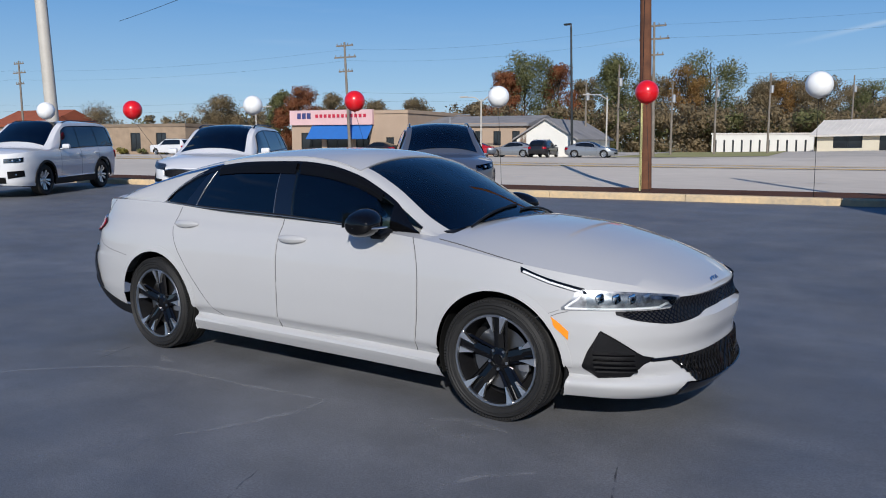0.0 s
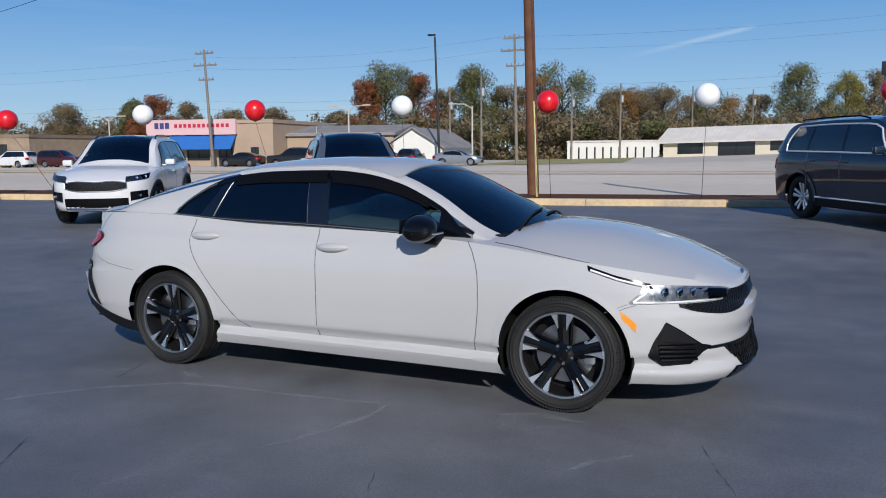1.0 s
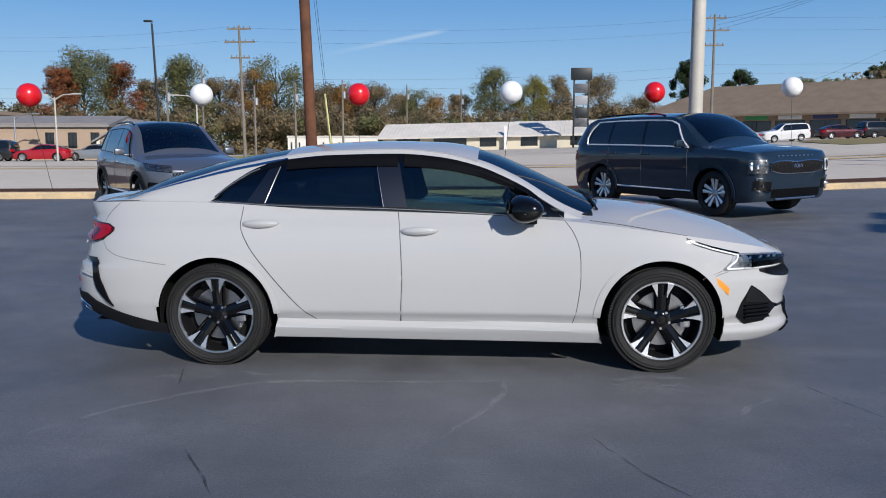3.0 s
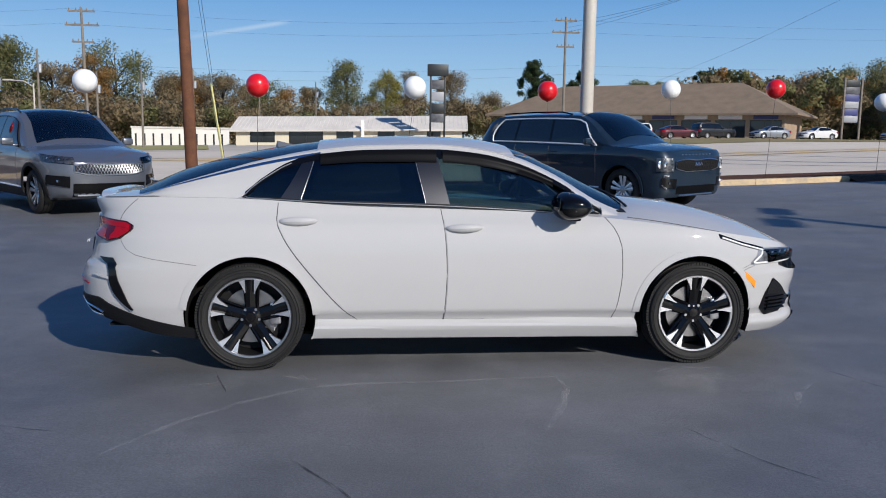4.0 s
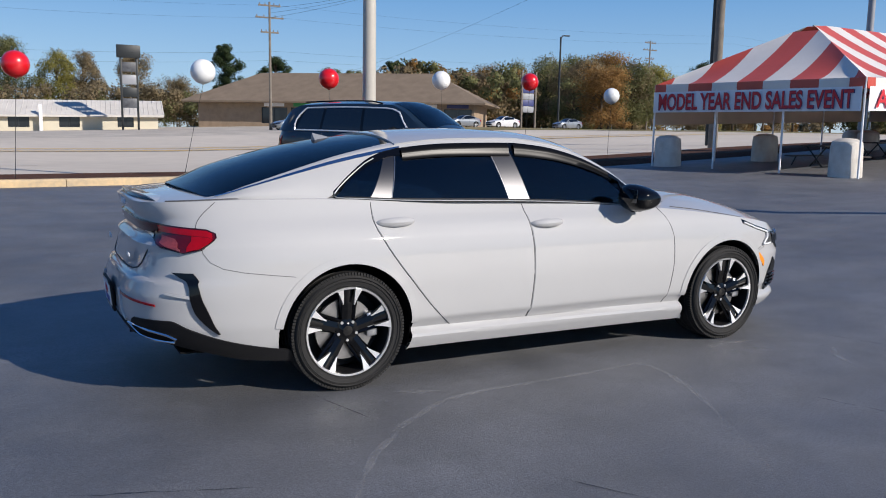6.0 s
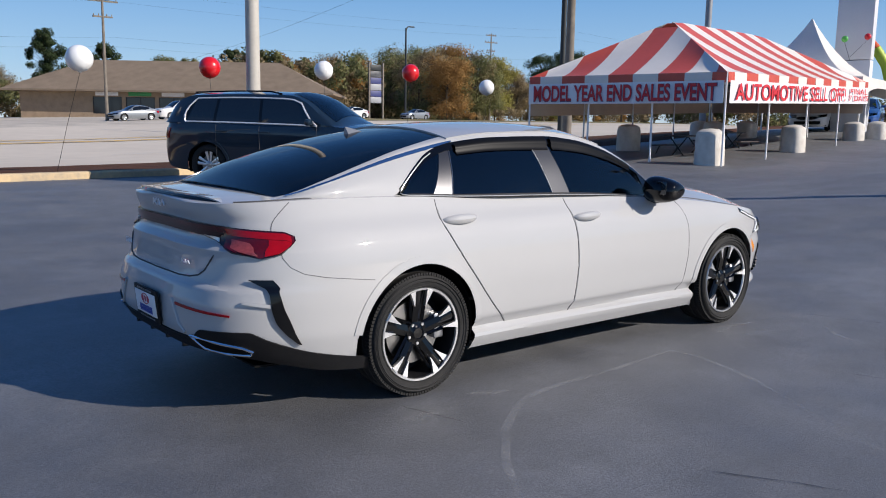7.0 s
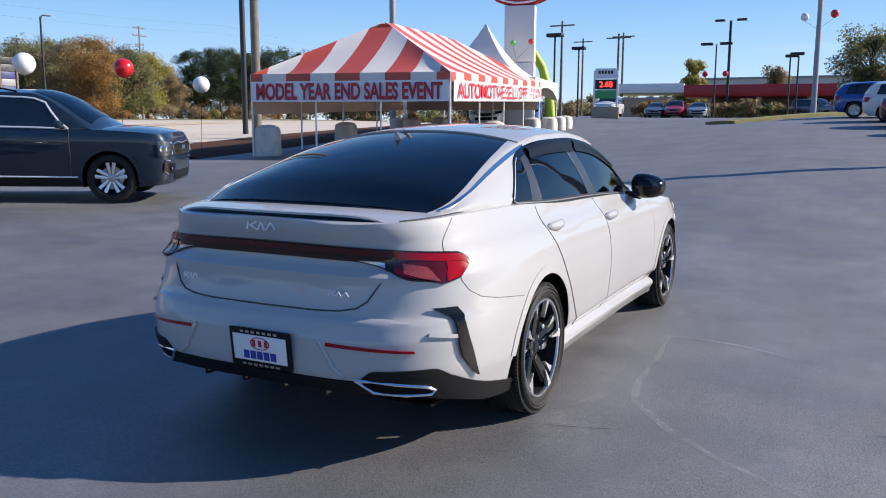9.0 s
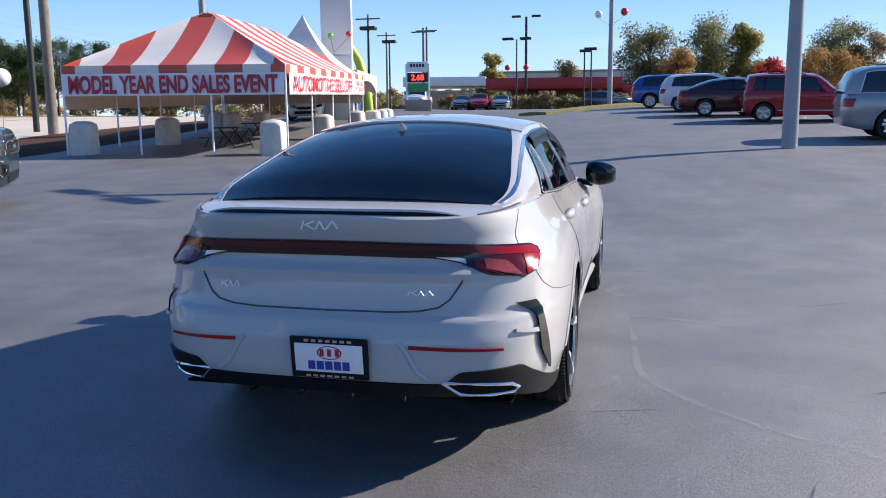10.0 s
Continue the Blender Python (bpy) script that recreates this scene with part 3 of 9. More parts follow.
def wheel(parent, x, y, R, width, rim, side, style, z=None):
    """Wheel with tyre, rim, disc; the outer face looks to side (-1 or 1) along y."""
    hub = new("wheel")
    hub.parent = parent
    hub.matrix_basis = pose(x, y, R if z is None else z, 90 if side < 0 else -90, 0, 0)
    w = width / 2
    part("tyre", tyre_mesh(R, width, rim), RUBBER, hub, "", True, 25)
    if style == "hero":
        bm = bmesh.new()
        for i in range(112):
            a = 2 * math.pi * i / 112
            for q in (-1, 1):
                box(bm, (R - 0.0115, 0, q * w * 0.74), (0.016, 0.013, 0.040), 12 * q, 0, Matrix.Rotation(a, 4, 'Z'))
        tagged(part("tread", bm, RUBBER, hub, "", False), kind="stuff")
        for rr, hh in ((0.62, 0.0035), (0.42, 0.003)):
            bm = bmesh.new()
            r0 = rim + (R - rim) * rr
            lathe(bm, [(r0 - 0.006, w * 1.0), (r0, w * 1.02 + hh), (r0 + 0.006, w * 1.0)], 56)
            part("sidewall_ring", bm, RUBBER, hub)
    bm = bmesh.new()
    lathe(bm, [(rim, w * 0.84), (rim - 0.008, w * 0.9), (rim - 0.016, w * 0.86), (rim - 0.024, w * 0.2), (rim - 0.03, -w * 0.8), (rim, -w * 0.86)], 56)
    lathe(bm, [(0.0, -0.02), (rim - 0.03, -0.02)], 40)
    part("barrel", bm, BLACK_PLASTIC if style != "plain" else ALLOY, hub)
    if style == "hero":
        bm = bmesh.new()
        lathe(bm, [(rim + 0.002, w * 0.90), (rim - 0.002, w * 0.955), (rim - 0.013, w * 0.945), (rim - 0.016, w * 0.86)], 64)
        part("rim_lip", bm, SATIN, hub)
    d = bmesh.new()
    lathe(d, [(0.06, 0.03), (rim * 0.68, 0.03), (rim * 0.68, 0.008), (0.06, 0.008)], 40, close=True)
    part("brake_disc", d, DISC, hub)
    if style != "plain":
        c = bmesh.new()
        box(c, (0, 0, 0), (0.07, 0.14, 0.05), 0, 0.014, pose(rim * 0.60, 0.02, 0.044))
        part("caliper", c, ALLOY, hub)
    n = 5
    zf = w * 0.80
    for i in range(n):
        a = 2 * math.pi * i / n + math.pi / 2
        m = Matrix.Rotation(a, 4, 'Z')
        bm = bmesh.new()
        if style == "hero":
            # black spoke, dished towards the hub
            def f(u, v):
                r = 0.045 + (rim - 0.052) * u
                hw = 0.030 - 0.006 * u + 0.012 * u * u
                return m @ Vector((r, (v - 0.5) * 2 * hw, zf - 0.030 * (1 - u) + 0.004 - 0.010 * abs(2 * v - 1)))
            skin(f, 8, 4, 0.028, 0, bm)
            part("spoke", bm, GLOSS_BLACK, hub)
            for sg in (-1, 1):
                bm = bmesh.new()

                def g(u, v):
                    r = rim * (0.60 + 0.372 * u)
                    inner = 0.0265 + 0.004 * u
                    outer = inner + 0.004 + 0.036 * u ** 1.25
                    return m @ Vector((r - 0.010 * v * u, sg * (inner + (outer - inner) * v), zf - 0.030 * (1 - (r / rim)) + 0.006))
                skin(g, 8, 2, 0.02, 0, bm)
                part("machined_edge", bm, MACHINED, hub)
                bm = bmesh.new()

                def k(u, v):
                    r = rim * 0.18 + (rim * 0.80) * u
                    return m @ Vector((r, sg * (0.024 + 0.016 * u + 0.010 * v), zf - 0.036 * (1 - r / rim) - 0.012 - 0.01 * v))
                skin(k, 6, 1, 0.02, 0, bm)
                part("spoke_flank", bm, GLOSS_BLACK, hub)
        else:
            for sw in ((-1, 1) if style == "suv" else (0,)):
                def f2(u, v):
                    r = 0.05 + (rim - 0.055) * u
                    hw = 0.014 + 0.020 * u if sw else 0.030 + 0.012 * u
                    return m @ Vector((r, sw * (0.018 + 0.040 * u) + (v - 0.5) * 2 * hw, zf - 0.028 * (1 - u) - 0.008 * abs(2 * v - 1)))
                bm = bmesh.new()
                skin(f2, 4, 3, 0.03, 0, bm)
                part("spoke", bm, MACHINED if style == "suv" else ALLOY, hub)
    bm = bmesh.new()
    lathe(bm, [(0.0, zf - 0.012), (0.028, zf - 0.014), (0.034, zf - 0.02), (0.064, zf - 0.026), (0.07, zf - 0.05)], 24)
    part("hub_cap", bm, GLOSS_BLACK if style == "hero" else ALLOY, hub)
    if style != "plain":
        for i in range(5):
            a = 2 * math.pi * (i + 0.5) / 5 + math.pi / 2
            bm = bmesh.new()
            rod(bm, (0.055 * math.cos(a), 0.055 * math.sin(a), zf - 0.045), (0.055 * math.cos(a), 0.055 * math.sin(a), zf - 0.018), 0.010, 0.009, 6)
            part("lug_nut", bm, SATIN, hub)
    return hub


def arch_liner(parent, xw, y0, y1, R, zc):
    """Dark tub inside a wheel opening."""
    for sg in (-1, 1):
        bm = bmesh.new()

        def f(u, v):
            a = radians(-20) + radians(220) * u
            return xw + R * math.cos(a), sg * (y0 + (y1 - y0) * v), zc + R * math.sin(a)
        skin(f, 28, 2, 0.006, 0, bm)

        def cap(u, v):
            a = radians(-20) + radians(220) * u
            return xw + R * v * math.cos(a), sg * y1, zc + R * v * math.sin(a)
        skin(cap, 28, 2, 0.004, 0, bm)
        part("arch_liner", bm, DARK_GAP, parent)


def side_patch(sh, sg, xl, xr, zb, zt, nu, nv, off=0.003, thick=0.004):
    """Sheet on the body side; xl, xr give the ends at height z, zb, zt the bounds."""
    def f(u, v):
        z = zb + (zt - zb) * v
        x = xl(z) + (xr(z) - xl(z)) * u
        zz = z
        return x, sg * (sh.yside(x, zz)), zz
    def g(u, v):
        x, y, z = f(u, v)
        return x, y + sg * off, z
    return skin(g if sg < 0 else (lambda u, v: g(1 - u, v)), nu, nv, thick)


def seam_line(sh, sg, pts, w=0.0034, off=0.0015, name="door_gap", parent=None, material=None):
    """Dark joint along points (x, z) of the body side."""
    dense = []
    for (x0, z0), (x1, z1) in zip(pts, pts[1:]):
        n = max(2, int(math.hypot(x1 - x0, z1 - z0) / 0.03))
        dense += [(x0 + (x1 - x0) * i / n, z0 + (z1 - z0) * i / n) for i in range(n)]
    dense.append(pts[-1])
    bm = bmesh.new()
    tube(bm, [(x, sg * (sh.yside(x, z) + off - w * 0.5), z) for x, z in dense], w * 0.75, 6)
    return part(name, bm, material or SEAM, parent)


# ---------- the grey sedan ----------
K = Shape(
    W=[(0.17, 0.845), (0.22, 0.876), (0.262, 0.896), (0.285, 0.884), (0.300, 0.858), (0.310, 0.862), (0.364, 0.9035), (0.371, 0.9065), (0.48, 0.919), (0.60, 0.925), (0.74, 0.918), (0.83, 0.900), (0.90, 0.868), (0.97, 0.815), (1.07, 0.765)],
    wx=[(-2.6, 1.0), (-1.45, 1.012), (-0.6, 0.985), (0.4, 0.982), (1.42, 1.01), (2.5, 1.0)],
    XF=[(0.15, 2.26), (0.20, 2.37), (0.25, 2.40), (0.34, 2.375), (0.43, 2.365), (0.53, 2.39), (0.585, 2.392), (0.605, 2.372), (0.64, 2.352), (0.69, 2.340), (0.703, 2.345), (0.74, 2.308), (0.85, 2.2)],
    XR=[(0.2, -2.32), (0.34, -2.50), (0.45, -2.545), (0.55, -2.545), (0.62, -2.525), (0.645, -2.515), (0.66, -2.492), (0.74, -2.468), (0.80, -2.460), (0.825, -2.462), (0.85, -2.430), (0.88, -2.418), (0.95, -2.43), (1.0, -2.455), (1.04, -2.465), (1.08, -2.44)],
    top=[(-2.5, 1.035), (-2.3, 1.05), (-1.95, 1.062), (-1.5, 1.058), (-1.05, 1.035), (-0.28, 1.012), (0.3, 0.985), (0.84, 0.95), (1.1, 0.925), (1.35, 0.895), (1.63, 0.858), (1.9, 0.815), (2.1, 0.775), (2.25, 0.735), (2.42, 0.70)],
    bot=[(-2.5, 0.40), (-2.3, 0.36), (-1.86, 0.27), (-1.80, 0.25), (-1.1, 0.19), (1.05, 0.175), (1.85, 0.19), (2.2, 0.175), (2.4, 0.18)],
    crown=[(-2.5, 0.015), (-2.2, 0.03), (-1.5, 0.05), (0.5, 0.05), (0.95, 0.085), (1.2, 0.125), (1.5, 0.135), (1.87, 0.105), (2.1, 0.06), (2.3, 0.02), (2.42, 0.0)],
    zc=[(-2.28, 1.06), (-2.17, 1.105), (-1.92, 1.215), (-1.48, 1.335), (-1.13, 1.395), (-0.8, 1.43), (-0.4, 1.447), (0.0, 1.437), (0.3, 1.385), (0.6, 1.265), (0.95, 1.10), (1.15, 1.01)],
    zr=[(-2.28, 1.04), (-2.1, 1.064), (-1.9, 1.125), (-1.6, 1.215), (-1.35, 1.285), (-1.04, 1.345), (-0.69, 1.382), (-0.25, 1.392), (0.0, 1.372), (0.25, 1.315), (0.52, 1.195), (0.84, 0.995), (1.02, 0.935), (1.15, 0.92)],
    yr=[(-2.28, 0.58), (-2.1, 0.655), (-1.95, 0.69), (-1.5, 0.64), (-1.1, 0.595), (-0.7, 0.585), (-0.2, 0.585), (0.2, 0.605), (0.5, 0.645), (0.84, 0.705), (1.15, 0.755)],
    yb=[(-2.28, 0.60), (-2.1, 0.675), (-1.9, 0.735), (-1.5, 0.752), (-1.2, 0.775), (-0.7, 0.795), (0.0, 0.79), (0.5, 0.765), (0.84, 0.735), (1.15, 0.76)],
)
_flare = K.wid


def tail_tuck(x, z):
    """Behind the rear wheels the lower side turns in instead of flaring."""
    if x < -1.7 and z < 0.40:
        return _flare(x, 0.40) - 0.25 * (0.40 - z)
    return _flare(x, z)


K.wid = tail_tuck
sedan = empty("sedan", "pale grey four-door fastback sedan with black wheels parked on asphalt", "car")
WB, AR = 1.425, 0.385
part("body", shell_mesh(K, 190, 48, (-WB, WB), AR + 0.012, 0.335), GREY_PAINT, sedan, "", True, 30)
arch_liner(sedan, WB, 0.86, 0.62, AR + 0.004, 0.335)
arch_liner(sedan, -WB, 0.86, 0.62, AR + 0.004, 0.335)
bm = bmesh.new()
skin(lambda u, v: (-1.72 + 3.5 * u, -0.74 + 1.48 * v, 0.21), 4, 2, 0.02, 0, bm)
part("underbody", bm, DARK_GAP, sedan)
for sg in (-1, 1):
    for xw in (WB, -WB):
        wheel(sedan, xw, sg * 0.80, 0.335, 0.235, 0.252, sg, "hero")

for sg in (-1, 1):
    for xw in (WB, -WB):
        def lip(u, v, xw=xw, sg=sg):
            a0, a1 = (2, 178) if xw > 0 else (2, 172)
            a = radians(a0) + radians(a1 - a0) * u
            r = AR - 0.004 + 0.044 * v
            x, z = xw + r * math.cos(a), 0.335 + r * math.sin(a)
            return x, sg * (K.yside(x, z) + 0.0025 * (1 - v) + 0.0006), z
        part("arch_lip", skin(lip, 56, 3, 0.003 * -sg, 0), GREY_PAINT, sedan)

# cabin: roof, pillars, glass
HEAD, RTOP = 0.24, -1.02


def strip(f0, f1, x0, x1, nu, nv, off=0.0, thick=0.012):
    """Sheet on the cabin between two c-curves, on the right half."""
    def f(u, v):
        x = x0 + (x1 - x0) * u
        p = K.cabin(x, f0(x) + (f1(x) - f0(x)) * v)
        return p.x, -p.y, p.z
    return skin(f, nu, nv, thick, off)


def cab2(f0, f1, x0, x1, nu, nv, off, thick, name, material, label=""):
    for sg in (-1, 1):
        bm = strip(f0, f1, x0, x1, nu, nv, off, thick)
        if sg > 0:
            bmesh.ops.scale(bm, vec=(1, -1, 1), verts=bm.verts)
            bmesh.ops.reverse_faces(bm, faces=bm.faces)
        part(name, bm, material, sedan, label)


def full_roof(x0, x1, cedge, nu, nv, off, thick, name, material, xadd=lambda q: 0.0, label=""):
    """Sheet over the whole width, from c = cedge on one side to the other."""
    def f(u, v):
        q = 2 * v - 1
        xa, xb = x0 + xadd(abs(q)), x1
        if x1 > 0.9 or x1 < -1.5:
            xa, xb = x0, x1 + xadd(abs(q))
        x = xa + (xb - xa) * u
        c = 2 - abs(q) * (2 - cedge(x))
        p = K.cabin(x, c)
        return p.x, (p.y if q > 0 else -p.y), p.z
    part(name, skin(f, nu, nv, thick, off), material, sedan, label)


full_roof(HEAD + 0.02, RTOP, lambda x: 1.0, 30, 28, 0.0, 0.012, "roof", GREY_PAINT)
cab2(lambda x: 0.90, lambda x: lerp(x, [(-2.1, 1.035), (-1.3, 1.05), (-0.95, 1.11)]), 1.04, -2.13, 70, 4, 0.001, 0.006, "roof_rail", GREY_PAINT)
full_roof(HEAD - 0.005, 1.10, lambda x: 1.09, 22, 24, 0.003, 0.006, "windscreen", SCREEN_GLASS, lambda q: -0.13 * q ** 2)
full_roof(RTOP + 0.02, -2.19, lambda x: 1.03, 26, 28, 0.003, 0.006, "rear_window", REAR_GLASS, lambda q: 0.07 * q ** 2.5)
full_roof(HEAD + 0.05, HEAD - 0.03, lambda x: 1.08, 2, 24, 0.004, 0.004, "screen_header", GLOSS_BLACK)
# dark band round the side glass
WT = lambda x: lerp(x, [(-1.49, 0.04), (-1.35, 0.52), (-1.2, 0.80), (-1.04, 0.89), (0.6, 0.88), (0.84, 0.2)])
cab2(lambda x: 0.0, lambda x: 0.05, 0.83, -1.40, 60, 2, 0.003, 0.012, "belt_trim", BLACK_PLASTIC)
cab2(lambda x: WT(x) - 0.075, lambda x: WT(x) + 0.05, 0.80, -1.46, 70, 2, 0.004, 0.012, "window_frame", GLOSS_BLACK)


def pane(xa0, xa1, xb0, xb1, name, material, off=0.002, thick=0.005, c0=0.03, nu=26, nv=8):
    """Side pane: ends at (bottom, top) xa0, xa1 in front and xb0, xb1 behind."""
    def f(u, v):
        xa, xb = xa0 + (xa1 - xa0) * v, xb0 + (xb1 - xb0) * v
        x = xa + (xb - xa) * u
        c = c0 + (max(WT(x), 0.06) - c0) * v
        p = K.cabin(x, c)
        return p.x, -p.y, p.z
    for sg in (-1, 1):
        bm = skin(f, nu, nv, thick, off)
        if sg > 0:
            bmesh.ops.scale(bm, vec=(1, -1, 1), verts=bm.verts)
            bmesh.ops.reverse_faces(bm, faces=bm.faces)
        part(name, bm, material, sedan)


pane(0.80, 0.36, -0.19, -0.27, "front_window", FRONT_GLASS)
pane(-0.325, -0.385, -1.135, -1.05, "rear_side_window", CAR_GLASS)
pane(-1.25, -1.10, -1.48, -1.36, "quarter_window", CAR_GLASS)
pane(-0.18, -0.26, -0.335, -0.40, "b_pillar", SATIN_BLACK, 0.006, 0.01, 0.0, 4, 10)
pane(-1.125, -1.04, -1.255, -1.105, "c_pillar_trim", SATIN_BLACK, 0.006, 0.01, 0.0, 3, 10)
pane(0.83, 0.80, 0.60, 0.585, "mirror_panel", GLOSS_BLACK, 0.005, 0.01, 0.0, 6, 6)
for (xb, xt) in ((-0.337, -0.402), (-1.120, -1.040)):
    for sg in (-1, 1):
        bm = bmesh.new()
        pts = [K.cabin(xb + (xt - xb) * v, 0.04 + (WT(xb + (xt - xb) * v) - 0.10) * v) for v in np.linspace(0, 1, 8)]
        tube(bm, [(p.x, sg * (p.y + 0.006), p.z) for p in pts], 0.0018, 5)
        part("pillar_edge", bm, DULL_TRIM, sedan)
# rear quarter of the cabin, behind the glass
cab2(lambda x: max(0.0, WT(x) - 0.02) if x > -1.5 else -0.012, lambda x: 0.985, -1.02, -2.2, 72, 10, 0.0004, 0.006, "quarter_panel", GREY_PAINT)
cab2(lambda x: 0.0, lambda x: 1.0, 1.06, 0.82, 8, 6, 0.0002, 0.01, "pillar_foot", GREY_PAINT)
# bright strip from the roof edge to the deck
cab2(lambda x: lin(x, [(-2.08, 0.93), (-1.7, 0.895), (-1.4, 0.875), (-1.2, 0.885), (-1.0, 0.945)]), lambda x: lin(x, [(-2.08, 1.02), (-1.7, 0.985), (-1.4, 0.955), (-1.2, 0.95), (-1.0, 0.965)]), -1.0, -2.08, 44, 3, -0.007, 0.004, "bright_strip", SATIN_TRIM)
# rounded shoulder between the quarter and the flank
for sg in (-1, 1):
    bm = bmesh.new()
    pts = [K.cabin(x, 0.0) for x in np.linspace(-1.46, -2.2, 22)]
    tube(bm, [(p.x, sg * (p.y - 0.004), p.z - 0.002) for p in pts], 0.008, 8)
    part("shoulder", bm, GREY_PAINT, sedan)
# thin bright line under the side glass and round the quarter pane
for sg in (-1, 1):
    bm = bmesh.new()
    pts = [K.cabin(x, 0.028) for x in np.linspace(0.66, -1.41, 26)] + [K.cabin(x, c) for x, c in ((-1.445, 0.04), (-1.462, 0.085), (-1.455, 0.15))] + [K.cabin(x, WT(x) + 0.02) for x in (-1.43, -1.40, -1.36, -1.30, -1.24, -1.18)]
    tube(bm, [(p.x, sg * (p.y + 0.012), p.z) for p in pts], 0.0036, 5)
    part("belt_line", bm, DULL_TRIM, sedan)
# rain guards above the side windows
for (a, b) in ((0.50, -0.22), (-0.26, -1.0)):
    for sg in (-1, 1):
        def f(u, v, a=a, b=b):
            x = a + (b - a) * u
            p = K.cabin(x, WT(x) + 0.05 - 0.20 * v)
            return p.x, -p.y - 0.012 - 0.016 * math.sin(math.pi * min(1, v + 0.25)), p.z
        bm = skin(f, 20, 4, 0.003, 0)
        if sg > 0:
            bmesh.ops.scale(bm, vec=(1, -1, 1), verts=bm.verts)
        part("rain_guard", bm, SMOKED, sedan)

# doors, their gaps and handles
FS = lambda z: lerp(z, [(0.30, 0.875), (0.42, 0.90), (0.60, 0.918), (0.74, 0.915), (0.86, 0.885), (0.96, 0.815)])
BS = lambda z: lerp(z, [(0.30, -0.225), (0.6, -0.21), (0.85, -0.222), (1.02, -0.245)])
RS = lambda z: lerp(z, [(0.31, -0.775), (0.38, -0.86), (0.59, -1.045), (0.78, -1.19), (0.86, -1.235), (0.93, -1.262), (1.03, -1.255)])
for sg in (-1, 1):
    for nm, lo, hi, zt in (("front_door", BS, FS, 0.935), ("rear_door", RS, BS, 0.985)):
        d = part(nm, side_patch(K, sg, lambda z, lo=lo: lo(z) + 0.006, lambda z, hi=hi: hi(z) - 0.006, 0.303, zt, 34, 60, 0.003, 0.004), GREY_PAINT, sedan)
        hx, hz = (-0.10, 0.885) if nm == "front_door" else (-1.13, 0.925)
        bm = bmesh.new()
        yb = K.yside(hx, hz)

        def hd(u, v, hx=hx, hz=hz, yb=yb, sg=sg):
            a = 2 * math.pi * v
            x = hx - 0.125 + 0.25 * u
            e = math.sin(math.pi * u) ** 0.45
            return x, sg * (yb - 0.004 + 0.050 * e * (0.55 + 0.45 * math.cos(a))), hz + 0.006 * u + 0.028 * e * math.sin(a)
        skin(hd, 16, 12, 0, 0, bm)
        part("handle", bm, GREY_PAINT, d, "body-coloured pull handle")
        # darker flat plate stands in for shade in the hand recess
        bm = bmesh.new()
        box(bm, (hx, sg * (yb + 0.001), hz - 0.004), (0.17, 0.006, 0.045), 0, 0.002)
        part("handle_recess_shade", bm, SAND_PAINT, d)
    seam_line(K, sg, [(FS(z), z) for z in np.linspace(0.30, 0.955, 12)], parent=sedan)
    seam_line(K, sg, [(BS(z), z) for z in np.linspace(0.30, 1.0, 10)], parent=sedan)
    seam_line(K, sg, [(RS(z), z) for z in np.linspace(0.31, 1.035, 16)], parent=sedan)
    seam_line(K, sg, [(-0.775, 0.308), (0.0, 0.305), (0.875, 0.298)], 0.0045, parent=sedan)
    # fender to bumper, hood and quarter joints
    seam_line(K, sg, [(1.70, 0.595), (1.78, 0.63), (1.83, 0.645)], 0.0028, name="bumper_gap", parent=sedan, material=FINE_SEAM)
    seam_line(K, sg, [(-1.735, 0.665), (-1.85, 0.680), (-2.0, 0.70), (-2.1, 0.722), (-2.16, 0.755), (-2.19, 0.80), (-2.195, 0.84)], 0.0024, name="bumper_gap", parent=sedan, material=FINE_SEAM)
    # hood edge
    bm = bmesh.new()
    tube(bm, [(x, sg * (K.yside(x, lerp(x, K.top)) - gin), lerp(x, K.top) + lerp(x, K.crown) * (1 - abs(1 - gin / K.yside(x, lerp(x, K.top))) ** 2.6) - 0.001) for x, gin in ((x, lerp(x, [(0.98, 0.055), (1.2, 0.035), (1.56, 0.004)])) for x in np.linspace(0.98, 1.57, 20))], 0.0035, 6)
    part("hood_gap", bm, SEAM, sedan)
    # door mirror
    mir = new("door_mirror")
    mir.parent = sedan
    bm = bmesh.new()
    def mf(u, v, sg=sg):
        a, t = 2 * math.pi * u, math.pi * v
        px = math.cos(t)
        r = math.sin(t) ** 0.5
        low = 1.0 if math.sin(a) > 0 else 1.1
        return 0.56 - 0.092 * r * math.cos(a) * (1.0 if math.cos(a) > 0 else 1.5) - 0.02 * (px + 1), sg * (0.950 - 0.108 * px), 1.034 + 0.094 * r * low * math.sin(a) * (0.86 + 0.14 * px) + 0.008 * px
    skin(mf, 24, 14, 0, 0, bm)
    part("housing", bm, GLOSS_BLACK, mir, "gloss black mirror housing")
    bm = bmesh.new()
    box(bm, (0, 0, 0), (0.004, 0.16, 0.085), 0, 0.0015, pose(0.466, sg * 0.952, 1.048, 0, 4, 0))
    part("mirror_glass", bm, BLACK_GLASS, mir)
    bm = bmesh.new()
    box(bm, (0, 0, 0), (0.09, 0.12, 0.034), 0, 0.012, pose(0.60, sg * 0.835, 0.962, -14 * sg, 0, 0))
    part("mirror_foot", bm, BLACK_PLASTIC, mir)
    bm = bmesh.new()
    tube(bm, [(0.69, sg * 0.90, 1.012), (0.69, sg * 0.98, 1.012), (0.65, sg * 1.035, 1.012), (0.56, sg * 1.052, 1.012)], 0.006, 6)
    part("turn_lamp", bm, SATIN, mir)


